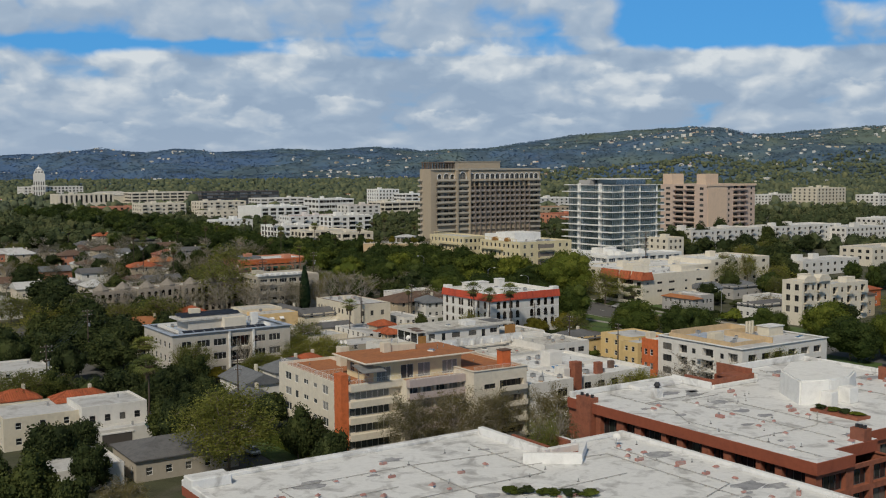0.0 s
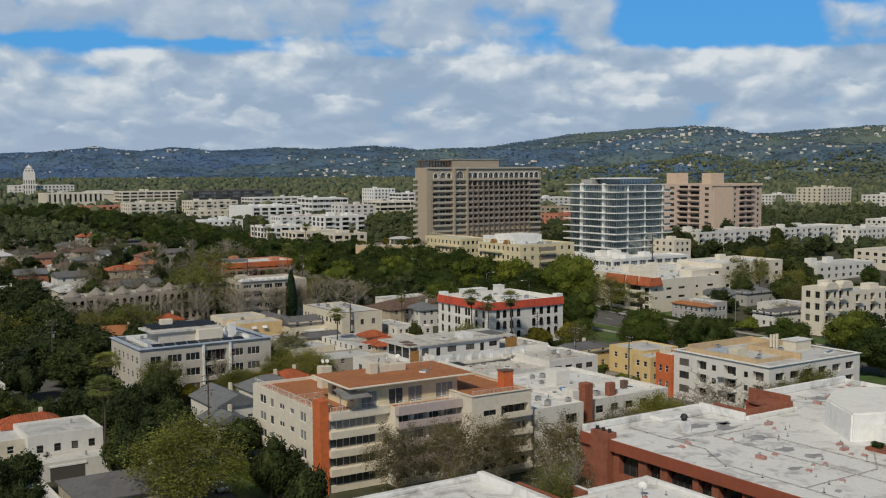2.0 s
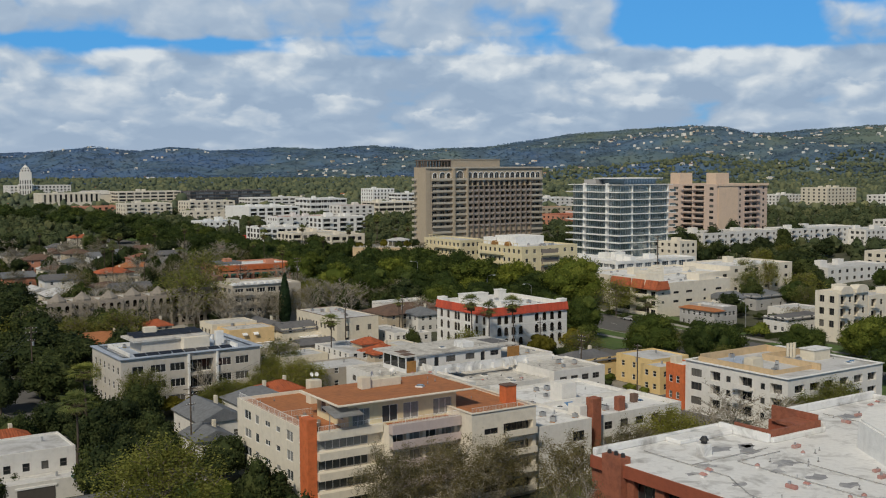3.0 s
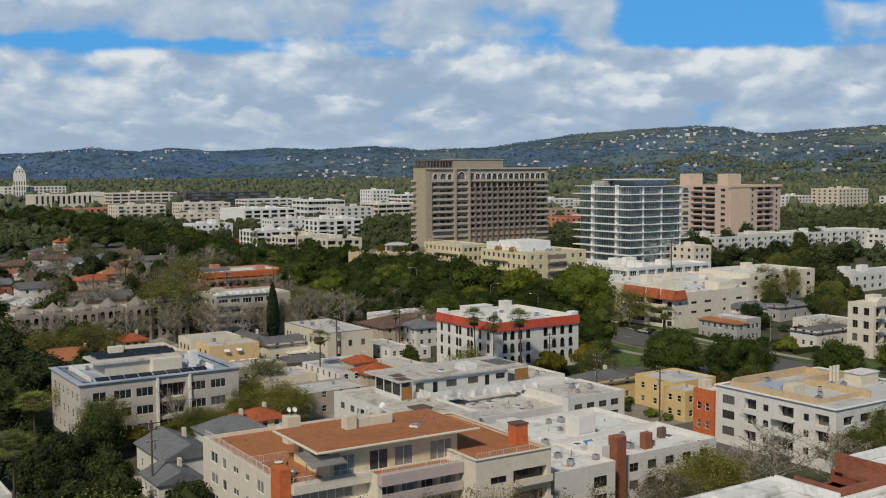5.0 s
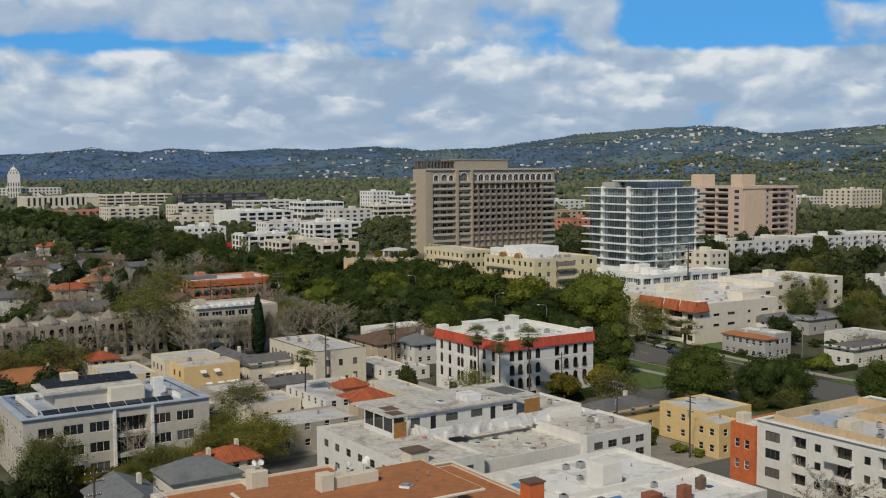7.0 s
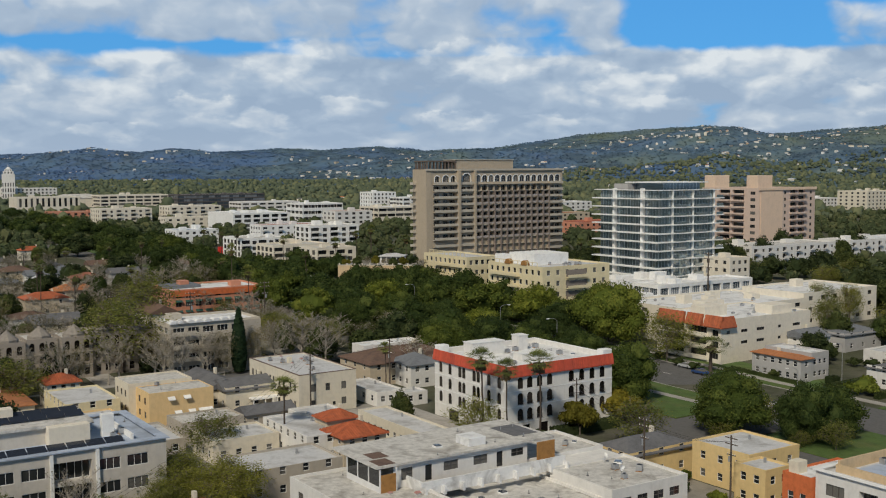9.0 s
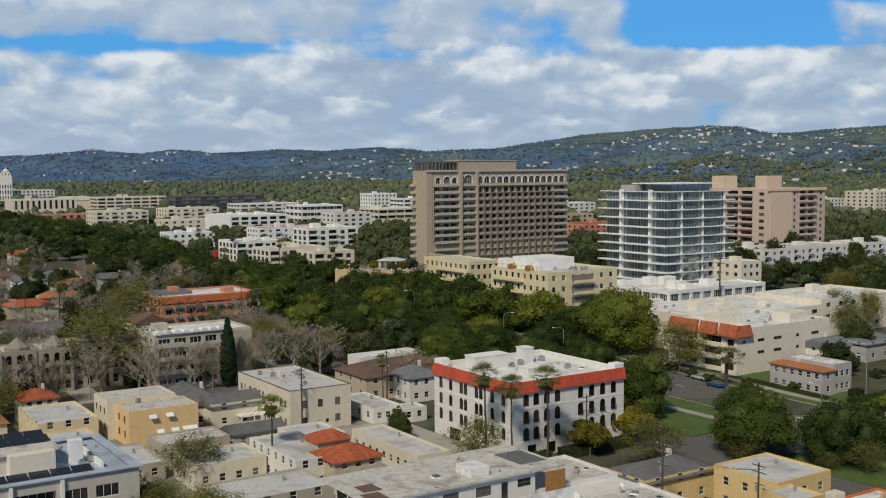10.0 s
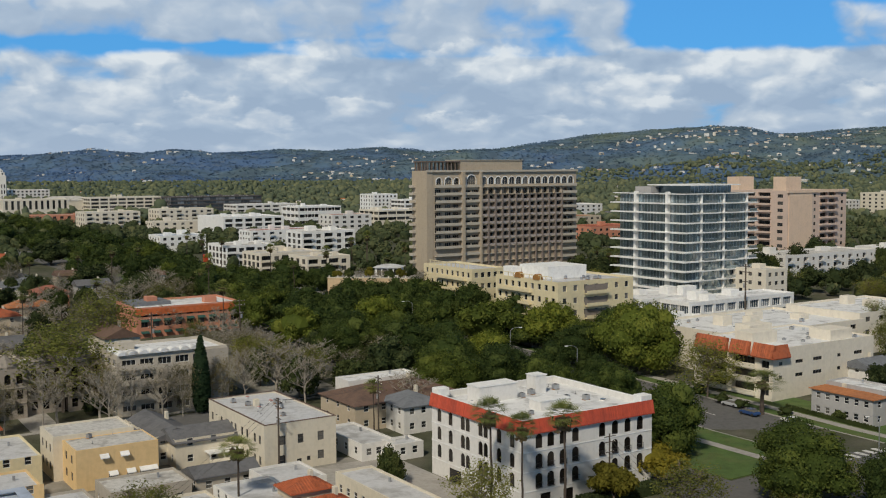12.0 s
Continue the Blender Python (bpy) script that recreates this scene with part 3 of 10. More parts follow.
def flat_roof(parent, W, L, z, mat, inset=0.25, x0=0.0, y0=0.0, slope=0.12):
    """A flat roof a little raised to its ridge, for drainage."""
    bm = bmesh.new()
    i = inset
    n = 6
    rows = []
    for a in range(n + 1):
        row = []
        for b in range(n + 1):
            x, y = i + (W - 2 * i) * a / n, i + (L - 2 * i) * b / n
            e = min(a, n - a, b, n - b) / (n / 2)
            row.append(bm.verts.new((x + x0, y + y0, z + slope * e)))
        rows.append(row)
    for a in range(n):
        for b in range(n):
            bm.faces.new((rows[a][b], rows[a + 1][b], rows[a + 1][b + 1], rows[a][b + 1]))
    return part("roof", bm, M[mat], parent)


def cap(parent, W, L, z, mat, t=0.12, over=0.05, w=0.35, x0=0.0, y0=0.0, name="coping"):
    """A coping round the parapet's top."""
    bm = bmesh.new()
    o = over
    box(bm, -o, -o, z, W + o, w, z + t)
    box(bm, -o, L - w, z, W + o, L + o, z + t)
    box(bm, -o, w, z, w, L - w, z + t)
    box(bm, W - w, w, z, W + o, L - w, z + t)
    return part(name, bm, M[mat], parent, loc=(x0, y0, 0))


def band(parent, face, W, L, z0, z1, out, mat, name="ledge", a0=0.0, a1=None):
    """A ledge or floor band standing proud of a face."""
    bm = bmesh.new()
    a1 = (W if face == "F" else L) if a1 is None else a1
    if face == "F":
        box(bm, a0 - (out if a0 == 0 else 0), -out, z0, a1, -0.002, z1)
    else:
        box(bm, -out, a0, z0, -0.002, a1, z1)
    return part(name, bm, M[mat], parent)


def block(name, parent, mat, x0, y0, z0, x1, y1, z1, label="", bevel=0.0):
    bm = bmesh.new()
    box(bm, x0, y0, z0, x1, y1, z1)
    if bevel:
        bmesh.ops.bevel(bm, geom=bm.edges[:], offset=bevel, segments=1, affect="EDGES")
    return part(name, bm, M[mat], parent, label)


def balcony(parent, face, a0, a1, z, out=1.2, mat="white_wall", rail=1.0, solid=True, slab="white_wall"):
    """A balcony: slab and a solid or barred front."""
    bm = bmesh.new()

    def bx(p0, p1, d0, d1, h0, h1):
        if face == "F":
            box(bm, p0, d0, h0, p1, d1, h1)
        else:
            box(bm, d0, p0, h0, d1, p1, h1)

    bx(a0, a1, -out, -0.002, z - 0.2, z)
    ob = part("balcony", bm, M[slab], parent)
    bm = bmesh.new()
    if solid:
        bx(a0, a1, -out, -out + 0.12, z, z + rail)
        bx(a0, a0 + 0.12, -out + 0.12, -0.002, z, z + rail)
        bx(a1 - 0.12, a1, -out + 0.12, -0.002, z, z + rail)
    else:
        bx(a0, a1, -out, -out + 0.05, z + rail - 0.05, z + rail)
        bx(a0, a0 + 0.05, -out + 0.05, -0.002, z + rail - 0.05, z + rail)
        bx(a1 - 0.05, a1, -out + 0.05, -0.002, z + rail - 0.05, z + rail)
        k = a0
        while k < a1:
            bx(k, k + 0.035, -out, -out + 0.035, z, z + rail - 0.05)
            k += 0.22
    part("railing", bm, M[mat], ob)
    return ob


def railing(parent, p, q, z, h=1.0, mat="steel_rail", step=0.25):
    """A metal railing between two points of a roof's edge."""
    bm = bmesh.new()
    p, q = Vector((*p, z)), Vector((*q, z))
    n = max(2, int((q - p).length / step))
    up = Vector((0, 0, h))
    tube(bm, p + up, q + up, 0.035, 0.035, 4)
    tube(bm, p + up * 0.12, q + up * 0.12, 0.025, 0.025, 4)
    for k in range(n + 1):
        c = p.lerp(q, k / n)
        r = 0.035 if k % 8 == 0 else 0.014
        tube(bm, c, c + up, r, r, 4)
    return part("railing", bm, M[mat], parent)


def hip_roof(parent, W, L, z, h, mat, over=0.5, gable=False, x0=0.0, y0=0.0, tiles=False):
    """A hipped or gabled roof with eaves and thickness; ridge along the longer side. Clay tiles run down it as ribs."""
    bm = bmesh.new()
    a0, a1, b0, b1 = -over, W + over, -over, L + over
    if W >= L:
        ins = 0.0 if gable else (L / 2 + over) * 0.9
        r = [(a0 + ins, L / 2), (a1 - ins, L / 2)]
    else:
        ins = 0.0 if gable else (W / 2 + over) * 0.9
        r = [(W / 2, b0 + ins), (W / 2, b1 - ins)]
    c = [(a0, b0, z), (a1, b0, z), (a1, b1, z), (a0, b1, z)]
    R = [(*r[0], z + h), (*r[1], z + h)]
    faces = [(c[0], c[1], R[1], R[0]), (c[2], c[3], R[0], R[1]), (c[1], c[2], R[1]), (c[3], c[0], R[0])] if W >= L else \
            [(c[1], c[2], R[1], R[0]), (c[3], c[0], R[0], R[1]), (c[0], c[1], R[0]), (c[2], c[3], R[1])]
    for f in faces:
        quad(bm, *f)
    lo = [(p[0], p[1], z - 0.18) for p in c]
    for k in range(4):
        quad(bm, lo[k], lo[(k + 1) % 4], c[(k + 1) % 4], c[k])
    quad(bm, *lo[::-1])
    ob = part("roof", bm, M[mat], parent, loc=(x0, y0, 0))
    if tiles:
        bm = bmesh.new()
        for f in faces:
            e0, e1 = Vector(f[0]), Vector(f[1])
            top = [Vector(p) for p in f[2:]]
            n = max(3, int((e1 - e0).length / 0.45))
            for k in range(n):
                s = (k + 0.5) / n
                p = e0.lerp(e1, s)
                if len(top) == 1:
                    q = e0.lerp(top[0], 2 * s) if s < 0.5 else e1.lerp(top[0], 2 - 2 * s)
                    q = p.lerp((e0 + e1) / 2, 0) + (top[0] - (e0 + e1) / 2) * (1 - abs(2 * s - 1))
                else:
                    t0, t1 = top[1], top[0]
                    d = (e1 - e0).normalized()
                    sp = (p - e0).dot(d)
                    l0, l1 = (t0 - e0).dot(d), (t1 - e0).dot(d)
                    LL = (e1 - e0).length
                    run = t0 - e0 - d * l0
                    fr = 1.0 if l0 <= sp <= l1 else (sp / l0 if sp < l0 else (LL - sp) / max(LL - l1, 1e-3))
                    q = p + run * fr
                tube(bm, p + Vector((0, 0, 0.03)), q + Vector((0, 0, 0.03)), 0.09, 0.09, 5)
        t = part("roof_tiling", bm, M[mat], ob)
        t["kind"] = "stuff"
    return ob


# ---- ground, streets, hills ----
RIDGE = [(-0.42, 128), (-0.36, 131), (-0.30, 150), (-0.26, 140), (-0.235, 155), (-0.20, 138), (-0.14, 150), (-0.10, 142), (-0.05, 158), (-0.01, 142), (0.05, 148),
         (0.085, 170), (0.13, 182), (0.18, 196), (0.235, 212), (0.265, 205), (0.29, 186), (0.33, 192), (0.37, 204), (0.42, 218), (0.60, 230)]


def hill(x, y):
    """Height of the land: the plain, then the hills."""
    az = math.atan2(x, y)
    top = float(np.interp(az, [p[0] for p in RIDGE], [p[1] - 17 - (17 if p[0] < 0.1 else 11) for p in RIDGE]))
    near = float(np.interp(az, [-0.5, -0.1, 0.1, 0.25, 0.5], [2600, 2500, 2150, 1900, 1750]))
    s = min(1.0, max(0.0, (y - near) / (3650 - near)))
    rise = s * s * (3 - 2 * s) * 0.55 + 0.45 * s
    n = noise.fractal(Vector((x, y, 0)) / 520, 0.9, 2.1, 5)
    m = noise.fractal(Vector((x, y, 7)) / 160, 0.9, 2.1, 3)
    z = gz(min(y, 2300))
    fold = 1 - abs(noise.fractal(Vector((x / 620, y / 330, 3)), 0.9, 2.1, 3))
    z += (fold - 0.7) * 60 * s * (1 - s) * 2.2
    z += (top - 24) * rise * (1 - 0.0 * s) + (n * 34 * (s * (1 - s) * 4 * 0.8 + 0.10 * s)) + m * 7 * min(1, s * 3)
    if y > 3650:
        z -= (y - 3650) * 0.12
    return z


def make_ground():
    ys = list(np.arange(-400, 700, 25)) + list(np.arange(700, 1700, 50)) + list(np.arange(1700, 4400, 28))
    xs = np.concatenate([np.linspace(-2600, -500, 60), np.linspace(-460, 460, 47), np.linspace(500, 2700, 63)])
    verts, faces, mats = [], [], []
    for y in ys:
        for x in xs:
            verts.append((x, y, hill(x, y) if y > 1500 else gz(y) - 0.0))
    n = len(xs)
    for j in range(len(ys) - 1):
        for i in range(n - 1):
            faces.append((j * n + i, j * n + i + 1, (j + 1) * n + i + 1, (j + 1) * n + i))
            mats.append(1 if ys[j] > 1600 else 0)
    me = bpy.data.meshes.new("ground")
    me.from_pydata(verts, [], faces)
    me.materials.append(M["soil"])
    me.materials.append(M["hazed_hill_ground"])
    me.polygons.foreach_set("material_index", mats)
    me.polygons.foreach_set("use_smooth", [True] * len(faces))
    ob = new("ground", me)
    tagged(ob, "dark yard soil and grass rising into wooded hills", "ground", kind="structure")


make_ground()


def strip(name, label, cat, mat, u0, u1, v0, v1, h, kind="structure", step=12.0):
    """A street surface laid on the ground along the street grid, with its own thickness."""
    bm = bmesh.new()
    n = max(1, int((v1 - v0) / step))
    m = max(1, int((u1 - u0) / step))
    top = {}
    for j in range(n + 1):
        for i in range(m + 1):
            x, y = grid_xy(u0 + (u1 - u0) * i / m, v0 + (v1 - v0) * j / n)
            top[i, j] = (bm.verts.new((x, y, gz(y) + h)), bm.verts.new((x, y, gz(y) - 0.4)))
    for j in range(n):
        for i in range(m):
            bm.faces.new((top[i, j][0], top[i + 1, j][0], top[i + 1, j + 1][0], top[i, j + 1][0]))
    edge = [(i, 0) for i in range(m)] + [(m, j) for j in range(n)] + [(i, n) for i in range(m, 0, -1)] + [(0, j) for j in range(n, 0, -1)]
    for k in range(len(edge)):
        a, b = top[edge[k]], top[edge[(k + 1) % len(edge)]]
        bm.faces.new((a[1], b[1], b[0], a[0]))
    me = bpy.data.meshes.new(name)
    bm.to_mesh(me)
    bm.free()
    me.materials.append(M[mat])
    return tagged(new(name, me), label, cat, kind=kind)


# the boulevard: two carriageways either side of a planted median, along the grid's v
BV0, BV1 = 120, 760
strip("road_1", "wide grey asphalt boulevard carriageway", "road", "asphalt", 249, 268, BV0, BV1, 0.03)
strip("road_2", "grey asphalt boulevard carriageway beside the median", "road", "asphalt", 212, 226, BV0, BV1, 0.03)
strip("median", "grassy boulevard median with trees", "median", "grass", 226.3, 248.7, 256, BV1, 0.18)
strip("median_2", "grassy boulevard median with trees", "median", "grass", 226.3, 248.7, BV0, 236, 0.18)
strip("parkway", "grass strip between kerb and pavement", "verge", "grass", 268.3, 271.5, 256, BV1, 0.16)
strip("parkway_2", "grass strip between kerb and pavement", "verge", "grass", 268.3, 272.5, BV0, 238, 0.16)
strip("pavement_1", "pale concrete pavement along the boulevard", "pavement", "concrete", 271.6, 273.8, BV0, BV1, 0.17)
strip("pavement_2", "pale concrete footpath through the median lawn", "pavement", "concrete", 240, 242.2, 257, BV1, 0.20)
strip("kerb_1", "pale concrete kerb beside the carriageway", "kerb", "concrete", 248.7, 249.0, 256, BV1, 0.20)
strip("kerb_2", "pale concrete kerb beside the carriageway", "kerb", "concrete", 268.0, 268.3, 256, BV1, 0.20)
strip("road_3", "grey asphalt cross street", "road", "asphalt", 120, 211.7, 238, 249, 0.03)
strip("road_4", "grey asphalt street crossing the median", "road", "asphalt", 226, 249, 237, 255.5, 0.034)
strip("road_6", "shaded asphalt side street beside the apartments", "road", "asphalt", 66, 78, 60, 400, 0.03)
strip("road_8", "grey asphalt street corner beside the cottages", "road", "asphalt", 78.4, 86, 218, 262, 0.16)
strip("pavement_3", "pale concrete pavement beside the side street", "pavement", "concrete", 83.2, 84.8, 60, 236, 0.15)
strip("verge_2", "grass verge of the side street", "verge", "grass", 78.3, 83.1, 60, 236, 0.13)
strip("alley", "pale concrete back alley", "road", "concrete", 137, 143, 120, 400, 0.03)
strip("courtyard", "pale concrete yard beside the apartment house", "yard", "concrete", 168, 187.5, 264, 300, 0.05)
strip("parking_yard", "grey asphalt parking yard", "yard", "asphalt", 178, 196.8, 182, 205, 0.05)
for k, v in enumerate(np.arange(262, 420, 9.0)):
    strip("lane_mark", "white dashed lane marking on the carriageway", "road marking", "paint_white", 258.4, 258.6, v, v + 3.2, 0.04)
for k in range(7):
    strip("crossing_stripe", "white painted pedestrian crossing stripe", "road marking", "paint_white", 250.5 + k * 2.4, 251.7 + k * 2.4, 252.5, 255.2, 0.045)

strip("back_yards", "worn grey concrete yards between the houses", "yard", "yard_concrete", 110, 186, 246, 342, 0.02)
strip("yard_6", "worn concrete lot behind the yellow house", "yard", "yard_concrete", 176, 197, 205.2, 227, 0.045)
strip("lawn_1", "mown lawn before the boulevard houses", "lawn", "grass", 274, 284, 253, 302, 0.10)
strip("lawn_2", "mown lawn before the boulevard houses", "lawn", "grass", 274, 283, 200, 239, 0.10)
strip("yard_7", "worn concrete lot beside the grey apartments", "yard", "yard_concrete", 186, 205, 352, 420, 0.045)
strip("yard_1", "pale concrete drive between the houses", "yard", "concrete", 143.4, 147, 255, 300, 0.05)
strip("yard_2", "worn concrete yard behind the apartments", "yard", "concrete", 156, 168, 255, 262, 0.045)
strip("yard_3", "pale concrete drive between the houses", "yard", "concrete", 160, 181, 297, 301, 0.075)
strip("yard_4", "worn concrete drive beside the cottages", "yard", "concrete", 86, 104, 226, 231, 0.05)
strip("yard_5", "pale concrete forecourt of the apartment house", "yard", "concrete", 110, 128.5, 205, 215, 0.05)
strip("road_7", "grey asphalt street before the townhouses", "road", "asphalt", 79, 186, 343, 352, 0.03)
strip("pavement_4", "pale concrete pavement before the townhouses", "pavement", "concrete", 79, 186, 353.5, 355.2, 0.14)


# ---- trees ----
RNG = np.random.default_rng(7)


def mesh_from(name, verts, faces, mat, smooth=False):
    me = bpy.data.meshes.new(name)
    me.from_pydata(verts, [], faces)
    me.materials.append(M[mat])
    if smooth:
        me.polygons.foreach_set("use_smooth", [True] * len(me.polygons))
    return me


def leaf_quads(centres, normals, size, jitter=0.7, aspect=0.7):
    """Leaf sprays: one bent four-sided spray at each centre, facing about along its normal."""
    n = len(centres)
    d = normals + RNG.normal(0, jitter, (n, 3))
    d /= np.linalg.norm(d, axis=1)[:, None] + 1e-9
    a = np.cross(d, RNG.normal(0, 1, (n, 3)))
    a /= np.linalg.norm(a, axis=1)[:, None] + 1e-9
    b = np.cross(d, a)
    s = size * RNG.uniform(0.55, 1.3, (n, 1))
    v = np.stack([centres - a * s, centres - b * s * aspect, centres + a * s, centres + b * s * aspect], 1).reshape(-1, 3)
    return v, np.arange(4 * n).reshape(-1, 4)


def lobes(n, rx, rz, zc, r_lo, r_hi, flat=0.25):
    c, k = [], 0
    while len(c) < n:
        p = RNG.uniform(-1, 1, 3)
        q = np.linalg.norm(p)
        k += 1
        if q > 1 or q < 0.5 or p[2] < -0.9:
            continue
        w = 1 + 0.8 * max(0.0, -p[2])
        c.append((p[0] * rx * w, p[1] * rx * w, zc + p[2] * rz, RNG.uniform(r_lo, r_hi)))
    return np.array(c)


def ico(sub):
    bm = bmesh.new()
    bmesh.ops.create_icosphere(bm, subdivisions=sub, radius=1.0)
    v = np.array([x.co[:] for x in bm.verts])
    f = np.array([[x.index for x in y.verts] for y in bm.faces])
    bm.free()
    return v, f


def dense_crown(name, mat, r, z0, z1, count, leaf, n_lobes=16, seed=0):
    """A full, lobed crown: many leaf sprays over lumps, with dim leafy lumps inside."""
    zc, rz = (z0 + z1) / 2, (z1 - z0) / 2
    L = lobes(n_lobes, r * 0.68, rz * 0.68, zc, r * 0.26, r * 0.42)
    V, Fc, off = [], [], 0
    iv, jf = ico(2)
    for c in L:
        w = iv * (c[3] * 0.68) * np.array([1, 1, min(1.0, rz / r * 1.1)]) * (1 + RNG.normal(0, 0.10, (len(iv), 1))) + c[:3]
        V.append(w)
        Fc += (jf + off).tolist()
        off += len(w)
    w = iv * np.array([r * 0.56, r * 0.56, rz * 0.62]) * (1 + RNG.normal(0, 0.06, (len(iv), 1))) + (0, 0, zc)
    V.append(w)
    Fc += (jf + off).tolist()
    off += len(w)
    k = RNG.integers(0, len(L), count)
    d = RNG.normal(0, 1, (count, 3))
    d[:, 2] = d[:, 2] * 0.8 + 0.25
    d /= np.linalg.norm(d, axis=1)[:, None]
    pts = L[k, :3] + d * (L[k, 3:4] * RNG.uniform(0.66, 1.12, (count, 1))) * np.array([1, 1, min(1.0, rz / r * 1.1)])
    keep = pts[:, 2] > z0 * 0.8
    v, f = leaf_quads(pts[keep], d[keep], leaf)
    V.append(v)
    Fc += (f + off).tolist()
    return mesh_from(name, np.concatenate(V).tolist(), Fc, mat)


def limbs(h, spread, levels=4, start=0.28, fork=3, r0=0.28, up=0.75):
    """Trunk and forking limbs as a list of segments, with the tips."""
    segs, tips = [], []

    def grow(p, d, length, r, lev):
        q = p + d * length + Vector((*RNG.normal(0, 0.05 * length, 2), 0))
        segs.append((p, q, r, r * 0.68))
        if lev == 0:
            tips.append(q)
            return
        n = fork if lev > 1 else 2
        for k in range(n):
            a = RNG.uniform(0, 2 * math.pi)
            e = Vector((math.cos(a) * spread, math.sin(a) * spread, up)) * RNG.uniform(0.8, 1.2)
            nd = (d * 0.75 + e * 0.75).normalized()
            grow(q, nd, length * RNG.uniform(0.60, 0.80), r * 0.60, lev - 1)
            if lev <= 2:
                tips.append(q)

    grow(Vector((0, 0, -0.3)), Vector((0, 0, 1)), h * start, r0, levels)
    return segs, tips


def upright_limbs(h, spread, mains=7, r0=0.16):
    """A leader with rising side limbs, branches and twigs all the way up: an open, upright oval."""
    segs, tips = [], []

    def shoot(p, d, length, r, lev):
        n = 3 if lev else 2
        for k in range(n):
            q = p + d * (length / n) + Vector(RNG.normal(0, 0.035 * length, 3))
            segs.append((p, q, r, r * 0.78))
            p, r = q, r * 0.78
            if lev:
                for j in range(2):
                    a = RNG.uniform(0, 2 * math.pi)
                    e = Vector((math.cos(a), math.sin(a), RNG.uniform(0.1, 0.9)))
                    shoot(p, (d * 0.8 + e * 0.75).normalized(), length * RNG.uniform(0.34, 0.52), r * 0.62, lev - 1)
            d = (d + Vector((0, 0, 0.18))).normalized()
        tips.append(p)

    p, r = Vector((0, 0, -0.3)), r0
    for k in range(mains):
        q = Vector((RNG.normal(0, 0.12), RNG.normal(0, 0.12), h * (0.20 + 0.62 * (k + 1) / mains)))
        segs.append((p, q, r, r * 0.85))
        p, r = q, r * 0.85
        for j in range(2 if k < mains - 1 else 3):
            a = k * 2.4 + j * 3.0 + RNG.uniform(-0.5, 0.5)
            up = RNG.uniform(0.7, 1.2)
            d = Vector((math.cos(a) * spread, math.sin(a) * spread, up)).normalized()
            shoot(q, d, h * RNG.uniform(0.24, 0.36) * (1.15 - 0.45 * k / mains), r * 0.6, 2)
    return segs, tips


def limb_mesh(name, segs, mat):
    bm = bmesh.new()
    for p, q, a, b in segs:
        tube(bm, p, q, max(a, 0.022), max(b, 0.016), 4)
    me = bpy.data.meshes.new(name)
    bm.to_mesh(me)
    bm.free()
    me.materials.append(M[mat])
    return me


